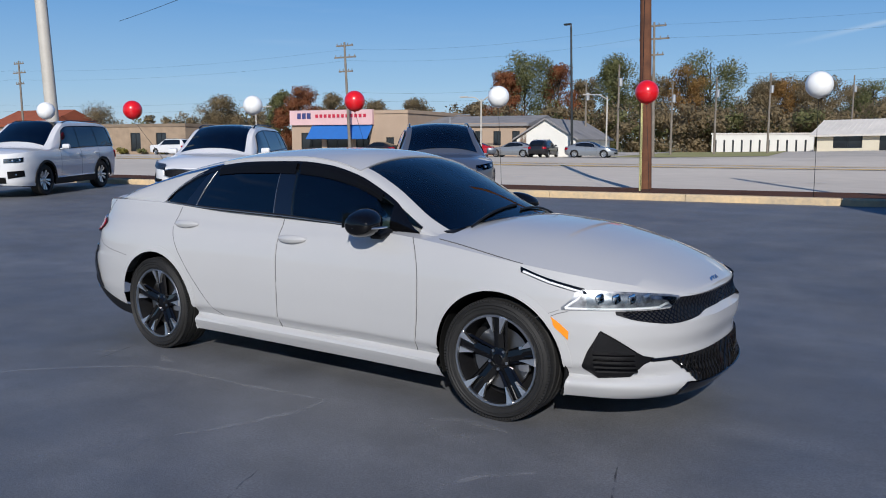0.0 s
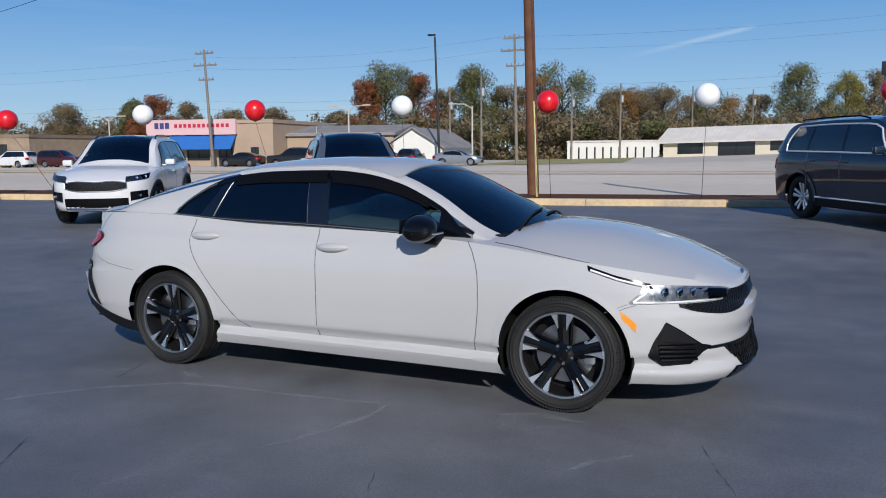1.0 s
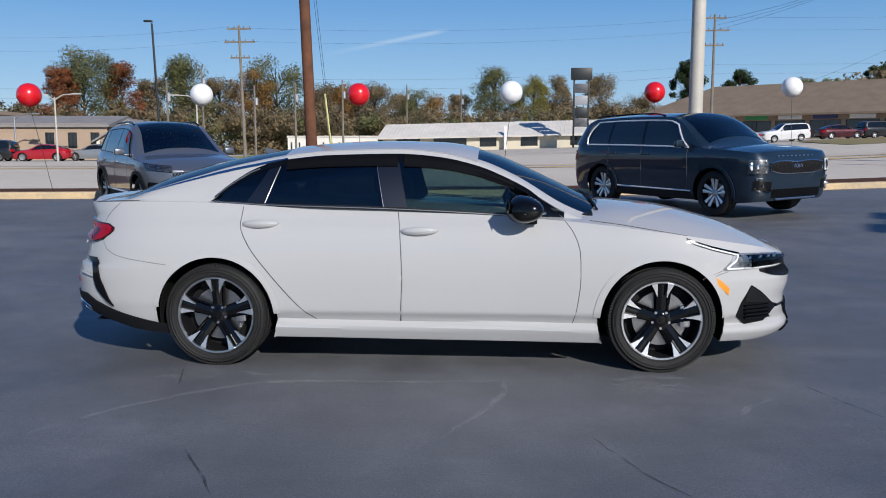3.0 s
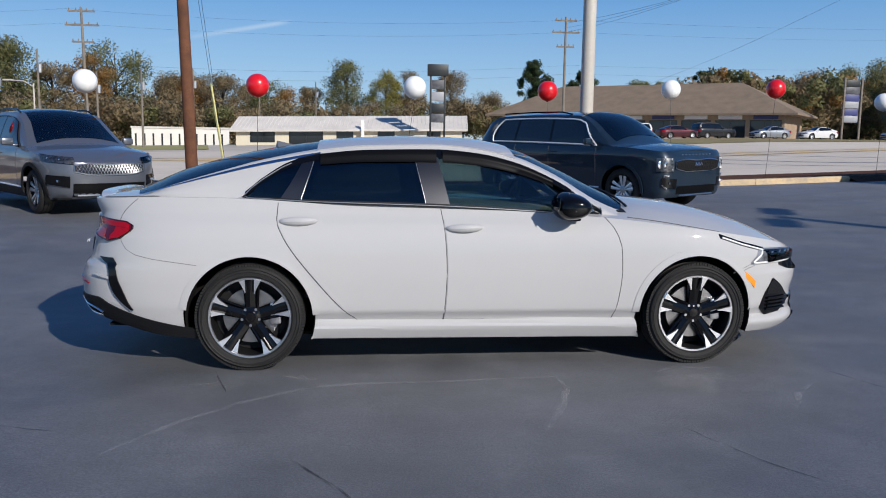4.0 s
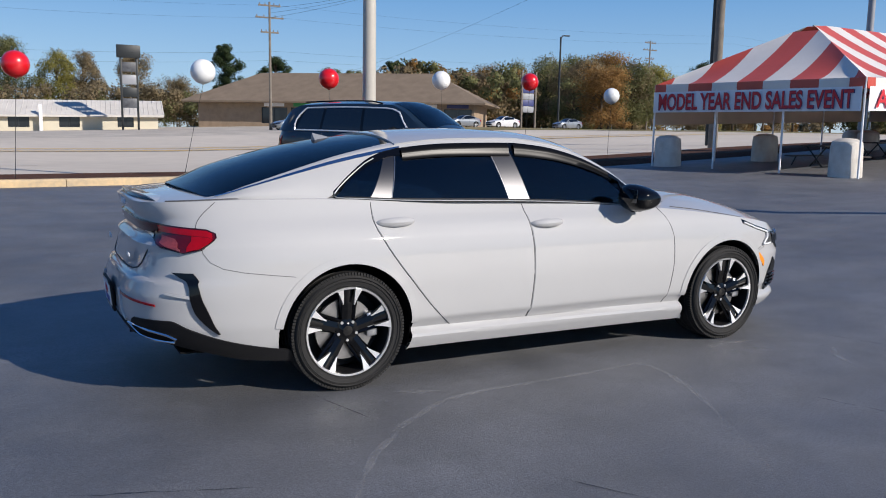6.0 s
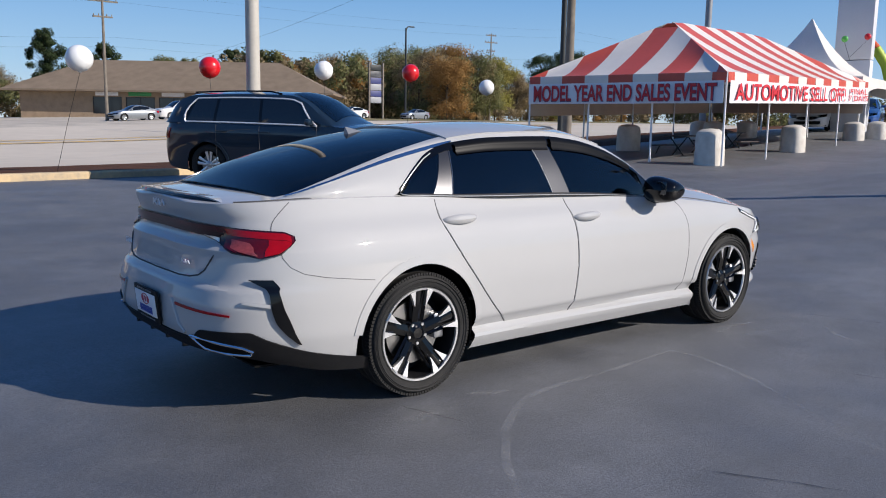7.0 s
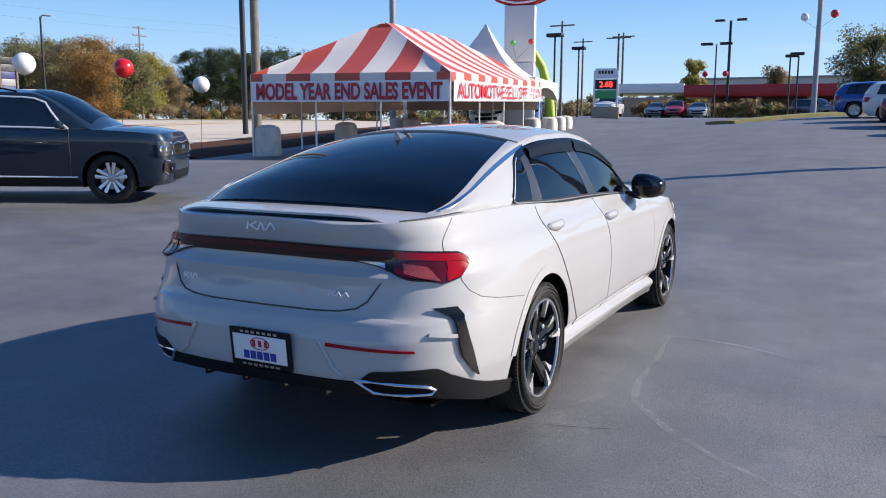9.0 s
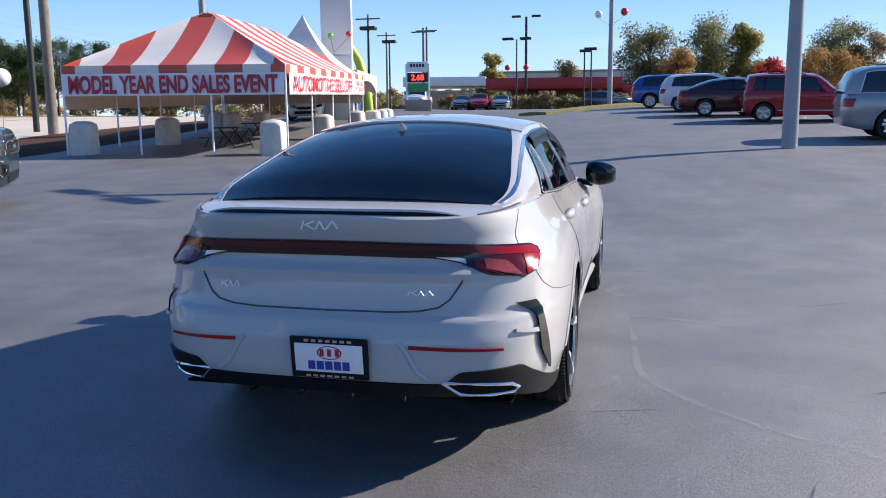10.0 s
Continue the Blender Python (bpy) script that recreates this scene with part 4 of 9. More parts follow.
# nose: patches on the rounded front, a runs from the middle to the side
def front_pt(a, z, off=0.0):
    t = a / 0.3 * math.pi / 2
    c, q = math.cos(t) ** (2 / K.nf), math.sin(t) ** (2 / K.nf)
    w = K.wid(1.3, z)
    n = Vector((math.cos(t) ** 0.8, math.sin(t) ** 0.8, 0.0)).normalized()
    return Vector((K.xcf + (lerp(z, K.XF) - K.xcf) * c, w * q, z)) + n * off


def rear_pt(a, z, off=0.0):
    t = a / 0.3 * math.pi / 2
    c, q = math.cos(t) ** (2 / K.nr), math.sin(t) ** (2 / K.nr)
    w = K.wid(-1.9, z)
    n = Vector((-math.cos(t) ** 0.8, math.sin(t) ** 0.8, 0.0)).normalized()
    return Vector((K.xcr - (K.xcr - lerp(z, K.XR)) * c, w * q, z)) + n * off


def patch(pt, a0, a1, lo, hi, nu, nv, off, thick, name, material, parent, sides=(-1, 1), label=""):
    """Sheet on nose or tail between lo(a) and hi(a), on each side."""
    made = []
    for sg in sides:
        def f(u, v):
            a = a0 + (a1 - a0) * u
            z = lo(a) + (hi(a) - lo(a)) * v
            p = pt(a, z, off)
            return p.x, sg * p.y, p.z
        flip = (sg < 0) == (pt is front_pt)
        bm = skin(f, nu, nv, thick, 0) if not flip else skin(lambda u, v: f(1 - u, v), nu, nv, thick, 0)
        made.append(part(name, bm, material, parent, label))
    return made


def across(pt, amax, lo, hi, nu, nv, off, thick, name, material, parent, label=""):
    """Sheet over the middle of nose or tail, from -amax to amax."""
    def f(u, v):
        q = 2 * u - 1
        a = abs(q) * amax
        z = lo(a) + (hi(a) - lo(a)) * v
        p = pt(a, z, off)
        s_ = 1 if (q > 0) == (pt is front_pt) else -1
        return p.x, s_ * p.y, p.z
    return part(name, skin(f, nu, nv, thick, 0), material, parent, label)


def lines(pt, amax, lo, hi, n, slope, off, r, name, material, parent, signed=True):
    """Crossing bars of a mesh grille between lo and hi."""
    bm = bmesh.new()
    for d in (-1, 1):
        for i in range(-n, n + 1):
            pts = []
            for k in range(5):
                q = (i + d * slope * (k / 4 - 0.5)) / n
                if abs(q) > 1:
                    continue
                a = abs(q) * amax
                z = lo(a) + (hi(a) - lo(a)) * k / 4
                p = pt(a, z, off)
                pts.append((p.x, p.y if q > 0 else -p.y, p.z))
            if len(pts) > 1:
                tube(bm, pts, r, 4)
    return part(name, bm, material, parent)


HL_INNER = mat("lamp_reflector", (0.42, 0.43, 0.45), 0.36, 0.8, 0.3, var=0.7, scale=26, color2=(0.07, 0.072, 0.076))
HL_LO = lambda a: lerp(a, [(0.080, 0.700), (0.096, 0.662), (0.16, 0.662), (0.21, 0.652), (0.226, 0.651)])
HL_HI = lambda a: lerp(a, [(0.080, 0.716), (0.10, 0.730), (0.16, 0.750), (0.200, 0.756), (0.226, 0.664)])
TIP_LO = lambda a: lerp(a, [(0.198, 0.738), (0.232, 0.780), (0.2595, 0.830)])
for i, sg in enumerate((-1, 1)):
    lamp = patch(front_pt, 0.080, 0.226, HL_LO, HL_HI, 40, 5, 0.003, 0.006, "headlight", HL_INNER, sedan, (sg,))[0]
    patch(front_pt, 0.196, 0.2595, lambda a: TIP_LO(a) - 0.004, lambda a: TIP_LO(a) + 0.026, 20, 2, 0.003, 0.006, "lamp_tip", GLOSS_BLACK, lamp, (sg,))
    for a0 in (0.122, 0.141, 0.160, 0.179):
        bm = bmesh.new()
        p = front_pt(a0 + 0.006, 0.714, 0.004)
        box(bm, (0, 0, 0), (0.016, 0.046, 0.050), 0, 0.010, Matrix.Translation((p.x, sg * p.y, p.z)) @ Matrix.Rotation(sg * a0 * 4.2, 4, 'Z') @ Matrix.Rotation(0.35, 4, 'X'))
        part("projector", bm, CHROME if a0 > 0.13 else SATIN, lamp)
    def drl(pts):
        bm = bmesh.new()
        dense = []
        for (a0, z0), (a1, z1) in zip(pts, pts[1:]):
            dense += [(a0 + (a1 - a0) * k / 8, z0 + (z1 - z0) * k / 8) for k in range(8)]
        dense.append(pts[-1])
        tube(bm, [(q.x, sg * q.y, q.z) for q in (front_pt(a, z, 0.006) for a, z in dense)], 0.0060, 6)
        part("light_strip", bm, WHITE_PLASTIC, lamp)
    drl([(0.257, 0.832), (0.232, 0.786), (0.200, 0.745), (0.222, 0.664)])
    drl([(0.222, 0.661), (0.18, 0.663), (0.14, 0.666), (0.112, 0.667), (0.088, 0.700)])
    patch(front_pt, 0.088, 0.20, lambda a: HL_LO(a) + 0.008, lambda a: HL_HI(a) - 0.008, 24, 3, 0.020, 0.002, "lens", CLEAR_LENS, lamp, (sg,))
GR_LO = lambda a: lerp(a, [(0.0, 0.624), (0.036, 0.618), (0.054, 0.600), (0.10, 0.586), (0.14, 0.602), (0.172, 0.640)])
GR_HI = lambda a: lerp(a, [(0.0, 0.697), (0.05, 0.701), (0.078, 0.706), (0.096, 0.656), (0.168, 0.652)])
gr = across(front_pt, 0.168, GR_LO, GR_HI, 64, 4, 0.003, 0.006, "grille", BLACK_PLASTIC, sedan, "black mesh grille")
lines(front_pt, 0.160, GR_LO, GR_HI, 24, 2.6, 0.003, 0.0035, "mesh", GLOSS_BLACK, gr)
IN_LO = lambda a: lin(a, [(0.0, 0.245), (0.062, 0.256), (0.096, 0.384)])
IN_HI = lambda a: lin(a, [(0.0, 0.402), (0.096, 0.402)])
it = across(front_pt, 0.096, IN_LO, IN_HI, 60, 4, 0.003, 0.006, "lower_intake", BLACK_PLASTIC, sedan, "black mesh lower intake")
lines(front_pt, 0.088, IN_LO, IN_HI, 13, 1.4, 0.005, 0.0065, "mesh", GLOSS_BLACK, it)
across(front_pt, 0.088, lambda a: 0.188, lambda a: lerp(a, [(0, 0.238), (0.06, 0.248), (0.078, 0.258), (0.088, 0.215)]), 40, 2, 0.014, 0.014, "front_lip", GLOSS_BLACK, sedan)
for sg in (-1, 1):
    fg = patch(front_pt, 0.122, 0.208, lambda a: lin(a, [(0.122, 0.398), (0.136, 0.375), (0.159, 0.305), (0.197, 0.295), (0.208, 0.350)]), lambda a: lin(a, [(0.122, 0.408), (0.136, 0.420), (0.191, 0.556), (0.208, 0.365)]), 43, 6, 0.003, 0.006, "fog_pod", GLOSS_BLACK, sedan, (sg,))[0]
    for z in (0.335, 0.362, 0.389, 0.416):
        bm = bmesh.new()
        tube(bm, [(q.x, sg * q.y, q.z) for q in (front_pt(a, z + 0.004 * (a - 0.15) * 100 * 0.1, 0.010) for a in np.linspace(0.148, 0.196, 6))], 0.008, 5)
        part("pod_slat", bm, GLOSS_BLACK, fg)
    patch(front_pt, 0.146, 0.196, lambda a: lin(a, [(0.146, 0.428), (0.196, 0.448)]), lambda a: lin(a, [(0.146, 0.438), (0.191, 0.546), (0.196, 0.500)]), 16, 3, 0.006, 0.004, "pod_brow", BLACK_PLASTIC, fg, (sg,))
    bm = bmesh.new()
    tube(bm, [(q.x, sg * q.y, q.z) for q in (front_pt(a, 0.396, 0.002) for a in np.linspace(0.088, 0.126, 8))], 0.009, 6)
    part("pod_trim", bm, GLOSS_BLACK, sedan)
    patch(front_pt, 0.2225, 0.2375, lambda a: lerp(a, [(0.2225, 0.497), (0.2375, 0.565)]), lambda a: lerp(a, [(0.2225, 0.540), (0.2375, 0.612)]), 4, 5, 0.004, 0.006, "side_marker", AMBER, sedan, (sg,), "amber side marker lamp")
    # edge of the front bumper towards lamp and wheel
    bm = bmesh.new()
    tube(bm, [(q.x, sg * q.y, q.z) for q in (front_pt(a, z, 0.0) for a, z in ((0.228, 0.650), (0.234, 0.638), (0.244, 0.618), (0.252, 0.60)))], 0.0016, 5)
    part("bumper_gap", bm, FINE_SEAM, sedan)
# hood edge over the grille
bm = bmesh.new()
tube(bm, [(q.x, (1 if k > 0 else -1) * q.y, q.z) for k, q in ((k, front_pt(abs(k) / 14 * 0.055, 0.697, 0.001)) for k in range(-14, 15))], 0.004, 5)
part("hood_gap", bm, SEAM, sedan)


def emblem(parent, c, ax, up, w, h, material):
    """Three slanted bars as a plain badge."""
    bm = bmesh.new()
    n = ax.cross(up).normalized()
    for seg_ in (((0, 0), (0.06, 1)), ((0.08, 0.45), (0.36, 1)), ((0.12, 0.5), (0.36, 0)), ((0.40, 0), (0.50, 1)), ((0.50, 1), (0.62, 0)), ((0.66, 0.0), (0.86, 1)), ((0.86, 1), (1.0, 0.1))):
        (x0, y0), (x1, y1) = seg_
        p0 = c + ax * ((x0 - 0.5) * w) + up * ((y0 - 0.5) * h)
        p1 = c + ax * ((x1 - 0.5) * w) + up * ((y1 - 0.5) * h)
        rod(bm, p0, p1, h * 0.14, None, 6)
    part("badge", bm, material, parent, "slanted-bar chrome badge")


emblem(sedan, Vector((2.312, 0, 0.738)), Vector((0, 1, 0)), Vector((-0.5, 0, 0.85)).normalized(), 0.13, 0.036, CHROME)

# tail
SP = bmesh.new()
skin(lambda u, v: (-2.27 - 0.175 * v + 0.09 * abs(2 * u - 1) ** 2.4, (2 * u - 1) * -0.59, 1.046 - 0.004 * v + 0.014 * v * v - 0.045 * abs(2 * u - 1) ** 6), 30, 6, 0.022, 0, SP)
part("boot_spoiler", SP, GREY_PAINT, sedan)
bm = bmesh.new()
tube(bm, [(-2.445 + 0.09 * abs(q) ** 2.4, 0.57 * q, 1.060 - 0.030 * abs(q) ** 6) for q in np.linspace(-1, 1, 31)], 0.010, 6)
part("spoiler_edge", bm, GLOSS_BLACK, sedan)
TL_LO = lambda a: lin(a, [(0.0, 0.886), (0.048, 0.882), (0.070, 0.866), (0.092, 0.838), (0.153, 0.796), (0.182, 0.818), (0.197, 0.880)])
TL_HI = lambda a: lin(a, [(0.0, 0.946), (0.09, 0.938), (0.185, 0.920), (0.197, 0.900)])
lb = across(rear_pt, 0.197, TL_LO, TL_HI, 110, 5, 0.010, 0.014, "tail_lamp_bar", TAIL_DARK, sedan, "full-width smoked red tail lamp bar")
for sg in (-1, 1):
    patch(rear_pt, 0.088, 0.195, lambda a: TL_LO(a) + 0.005, lambda a: TL_HI(a) - 0.005, 40, 4, 0.013, 0.004, "lamp_lens", TAIL_DEEP, lb, (sg,), "deep red lamp lens")
    patch(rear_pt, 0.094, 0.192, lambda a: TL_HI(a) - 0.038, lambda a: TL_HI(a) - 0.008, 30, 2, 0.0165, 0.004, "lamp_blade", TAIL_RED, lb, (sg,), "bright red upper blade")
    patch(rear_pt, 0.160, 0.193, lambda a: TL_LO(a) + 0.008, lambda a: TL_HI(a) - 0.040, 16, 3, 0.0165, 0.004, "lamp_blade", TAIL_RED, lb, (sg,), "bright red outer blade")
    patch(rear_pt, 0.050, 0.078, lambda a: TL_LO(a) + 0.006, lambda a: TL_LO(a) + lin(a, [(0.05, 0.008), (0.078, 0.026)]), 8, 2, 0.0155, 0.003, "reversing_lamp", SATIN, lb, (sg,))
    patch(rear_pt, 0.100, 0.150, lambda a: TL_LO(a) + 0.012, lambda a: TL_LO(a) + lin(a, [(0.10, 0.050), (0.130, 0.056), (0.150, 0.020)]), 20, 3, 0.0165, 0.003, "inner_lens", TAIL_PINK, lb, (sg,))
across(rear_pt, 0.10, lambda a: TL_HI(a) - 0.030, lambda a: TL_HI(a) - 0.006, 40, 1, 0.0155, 0.004, "red_strip", TAIL_MAROON, lb)
# boot lid joints
bm = bmesh.new()
tube(bm, [(q.x, (1 if s_ > 0 else -1) * q.y, q.z) for s_, q in [(-1, rear_pt(a, z, 0.001)) for a, z in ((0.082, 0.855), (0.072, 0.79), (0.060, 0.725), (0.05, 0.695), (0.035, 0.680), (0.018, 0.674))] + [(1, rear_pt(a, z, 0.001)) for a, z in ((0.0, 0.672), (0.018, 0.674), (0.035, 0.680), (0.05, 0.695), (0.060, 0.725), (0.072, 0.79), (0.082, 0.855))]], 0.004, 5)
part("boot_gap", bm, SEAM, sedan)
for sg in (-1, 1):
    bm = bmesh.new()
    pts = []
    for k in range(12):
        x = -1.93 - 0.40 * k / 11
        y = K.yside(x, lerp(x, K.top)) - 0.012 - 0.02 * (1 - k / 11)
        pts.append((x, sg * y, lerp(x, K.top) + lerp(x, K.crown) * 0.08 + 0.001))
    tube(bm, pts, 0.0045, 5)
    part("boot_gap", bm, SEAM, sedan)
    seam_line(K, sg, [(-2.105 - 0.105 * math.sin(math.pi / 2 * q), 1.052 - 0.14 * q) for q in np.linspace(0, 1, 9)], 0.0024, name="boot_gap", parent=sedan)
# number plate with dealer insert as plain shapes
pl = new("number_plate")
pl.parent = sedan
pl.matrix_basis = pose(-2.562, -0.05, 0.495, 0, -6, 0)
PLATE_BLUE = mat("plate_blue", (0.02, 0.05, 0.30), 0.4)
PLATE_RED = mat("plate_red", (0.45, 0.02, 0.05), 0.4)
bm = bmesh.new()
box(bm, (0, 0, 0), (0.014, 0.325, 0.172), 0, 0.004)
part("plate_frame", bm, BLACK_PLASTIC, pl)
bm = bmesh.new()
box(bm, (-0.009, 0, 0.002), (0.004, 0.285, 0.118), 0, 0.001)
part("plate_sheet", bm, WHITE_PLASTIC, pl)
bm = bmesh.new()
lathe(bm, [(0.046, 0), (0.052, 0), (0.052, 0.002), (0.046, 0.002)], 28, Matrix.Translation((-0.0112, -0.005, 0.026)) @ Matrix.Rotation(-math.pi / 2, 4, 'Y') @ Matrix.Diagonal((0.55, 1.0, 1, 1)), True)
part("red_oval", bm, PLATE_RED, pl)
def plate_bar(name, y, z, w, h, material, x=-0.0115):
    bm = bmesh.new()
    box(bm, (x, y, z), (0.002, w, h))
    part(name, bm, material, pl)


for k in range(3):
    plate_bar("red_bar", 0.027 - 0.032 * k, 0.026, 0.017, 0.030, PLATE_RED)
for k in range(5):
    plate_bar("blue_bar", 0.072 - 0.036 * k, -0.028, 0.030, 0.036, PLATE_BLUE)
for k in range(7):
    plate_bar("small_bar", 0.09 - 0.03 * k, 0.074, 0.018, 0.010, SATIN, -0.0095)
    plate_bar("small_bar", 0.09 - 0.03 * k, -0.074, 0.020, 0.008, SATIN, -0.0095)
emblem(sedan, Vector((-2.462, 0.015, 1.012)), Vector((0, -1, 0)), Vector((0, 0, 1)), 0.155, 0.034, BADGE)
emblem(sedan, Vector((-2.497, 0.40, 0.768)), Vector((0, -1, 0)), Vector((0, 0, 1)), 0.08, 0.026, BADGE)
emblem(sedan, Vector((-2.497, -0.41, 0.758)), Vector((0, -1, 0)), Vector((0, 0, 1)), 0.10, 0.018, BADGE)
# lower bumper
def tuck_pt(a, z, off=0.0):
    p = rear_pt(a, z, off)
    return Vector((p.x, p.y, z))


across(tuck_pt, 0.274, lambda a: lerp(a, [(0, 0.335), (0.06, 0.335), (0.12, 0.325), (0.18, 0.275), (0.222, 0.225), (0.274, 0.198)]), lambda a: lerp(a, [(0, 0.395), (0.055, 0.395), (0.075, 0.448), (0.15, 0.452), (0.18, 0.405), (0.222, 0.335), (0.274, 0.262)]), 110, 7, 0.006, 0.012, "diffuser", BLACK_PLASTIC, sedan, "black plastic lower bumper")
bm = bmesh.new()
skin(lambda u, v: (-2.44 + 0.60 * v, (2 * u - 1) * 0.50, 0.345 - 0.05 * v), 10, 4, 0.01, 0, bm)
part("diffuser_floor", bm, BLACK_PLASTIC, sedan)
# unseen plate added to block sun passing under the tail
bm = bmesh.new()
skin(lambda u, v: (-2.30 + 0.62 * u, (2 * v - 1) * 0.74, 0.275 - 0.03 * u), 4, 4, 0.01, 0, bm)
part("hidden_light_block", bm, DARK_GAP, sedan)
for y in (-0.33, -0.11, 0.11, 0.33):
    bm = bmesh.new()
    box(bm, (-2.452, y, 0.326), (0.085, 0.020, 0.030), 0, 0.006)
    part("diffuser_fin", bm, GLOSS_BLACK, sedan)
for sg in (-1, 1):
    patch(rear_pt, 0.030, 0.124, lambda a: lerp(a, [(0.030, 0.541), (0.124, 0.524)]), lambda a: lerp(a, [(0.030, 0.556), (0.124, 0.534)]), 20, 1, 0.005, 0.006, "reflector", TAIL_RED, sedan, (sg,), "thin red bumper reflector")
    bm = bmesh.new()
    ring = [rear_pt(a, z, 0.010) for a, z in ((0.056, 0.408), (0.105, 0.392), (0.140, 0.374), (0.152, 0.352), (0.146, 0.334), (0.112, 0.336), (0.074, 0.350), (0.056, 0.408))]
    tube(bm, [(q.x, sg * q.y, q.z) for q in ring], 0.007, 6)
    ex = part("exhaust_trim", bm, CHROME, sedan, "chrome exhaust surround")
    patch(rear_pt, 0.064, 0.146, lambda a: lerp(a, [(0.064, 0.372), (0.078, 0.350), (0.146, 0.338)]), lambda a: lerp(a, [(0.064, 0.402), (0.146, 0.364)]), 8, 2, 0.010, 0.004, "exhaust_mouth", DARK_GAP, ex, (sg,))
    # raised edge of the plate recess
    bm = bmesh.new()
    tube(bm, [(q.x, sg * q.y, q.z) for q in (rear_pt(a, z, -0.002) for a, z in ((0.024, 0.562), (0.027, 0.54), (0.031, 0.50), (0.036, 0.45), (0.046, 0.415)))], 0.012, 8)
    part("recess_edge", bm, GREY_PAINT, sedan)
    # upright corner vents
    def vent(u, v, sg=sg):
        z = 0.385 + 0.315 * u
        ai = lerp(z, [(0.385, 0.213), (0.45, 0.198), (0.50, 0.188), (0.575, 0.181), (0.64, 0.174), (0.68, 0.150), (0.70, 0.136)])
        ao = lerp(z, [(0.385, 0.216), (0.50, 0.205), (0.60, 0.193), (0.66, 0.184), (0.70, 0.172)])
        p = rear_pt(ai + (ao - ai) * v, z, 0.004)
        return p.x, sg * p.y, p.z
    part("corner_vent", skin(vent, 24, 6, 0.008, 0), GLOSS_BLACK, sedan)
    patch(rear_pt, 0.140, 0.184, lambda a: lerp(a, [(0.140, 0.592), (0.184, 0.570)]), lambda a: lerp(a, [(0.140, 0.604), (0.184, 0.588)]), 14, 2, 0.010, 0.012, "vent_blade", GREY_PAINT, sedan, (sg,))
# roof aerial: a closed wedge with a sloping back
bm = bmesh.new()
_za, _zb = K.cabin(-1.14, 2).z, K.cabin(-1.33, 2).z
_f = bm.verts.new((-1.19, 0, _za - 0.010))
_l, _r2 = bm.verts.new((-1.31, 0.026, _zb - 0.006)), bm.verts.new((-1.31, -0.026, _zb - 0.006))
_m = bm.verts.new((-1.335, 0, _zb - 0.006))
_t = bm.verts.new((-1.325, 0, _zb + 0.050))
for tri_ in ((_f, _t, _l), (_f, _r2, _t), (_l, _t, _m), (_m, _t, _r2), (_f, _l, _m), (_f, _m, _r2)):
    bm.faces.new(tri_)
part("aerial_fin", bm, SILVER_PAINT, sedan, "dark grey aerial fin", False)
# wipers, seats, wheel, dash
for y0, y1, x1 in ((-0.55, 0.10, 1.03), (0.05, 0.62, 1.0)):
    bm = bmesh.new()
    wp = [(1.05 - 0.06 * q, y0 + (y1 - y0) * q) for q in np.linspace(0, 1, 7)]
    tube(bm, [(x, y, lerp(x, K.zr) + (lerp(x, K.zc) - lerp(x, K.zr)) * (1 - (abs(y) / lerp(x, K.yr)) ** 2.3) + 0.014) for x, y in wp], 0.008, 5)
    part("wiper", bm, BLACK_PLASTIC, sedan)
bm = bmesh.new()
skin(lambda u, v: (1.17 - 0.10 * abs(2 * u - 1) ** 2 - 0.13 * v, (2 * u - 1) * 0.68, 1.015 + 0.02 * v - 0.05 * abs(2 * u - 1) ** 2), 20, 3, 0.01, 0, bm)
part("cowl", bm, BLACK_PLASTIC, sedan)
for (sx, sy) in ((0.0, -0.37), (0.0, 0.37), (-0.95, -0.37), (-0.95, 0.37)):
    bm = bmesh.new()
    box(bm, (sx, sy, 0.62), (0.52, 0.50, 0.16), 0, 0.06)
    box(bm, (0, 0, 0), (0.13, 0.48, 0.60), 0, 0.05, pose(sx - 0.30, sy, 0.92, 0, -16, 0))
    box(bm, (0, 0, 0), (0.09, 0.26, 0.17), 0, 0.04, pose(sx - 0.41, sy, 1.24 if sx > -0.5 else 1.17, 0, -10, 0))
    part("seat", bm, SEAT, sedan)
bm = bmesh.new()
box(bm, (0.78, 0, 0.88), (0.62, 1.40, 0.16), 0, 0.06)
part("dashboard", bm, SEAT, sedan)
bm = bmesh.new()
lathe(bm, [(0.18 + 0.016 * math.cos(a), 0.016 * math.sin(a)) for a in np.linspace(0, 2 * math.pi, 8, endpoint=False)], 28, pose(0.42, 0.37, 0.98, 0, -65, 0), True)
box(bm, (0, 0, 0), (0.06, 0.30, 0.03), 0, 0.01, pose(0.43, 0.37, 0.98, 0, -65, 0))
part("steering_wheel", bm, SEAT, sedan)
bm = bmesh.new()
skin(lambda u, v: (-1.30 - 0.68 * u, (2 * v - 1) * 0.62, 1.03), 3, 3, 0.02, 0, bm)
part("parcel_shelf", bm, SEAT, sedan)
bm = bmesh.new()
skin(lambda u, v: (0.9 - 2.4 * u, (2 * v - 1) * 0.70, 0.42), 3, 3, 0.02, 0, bm)
part("cabin_floor", bm, SEAT, sedan)


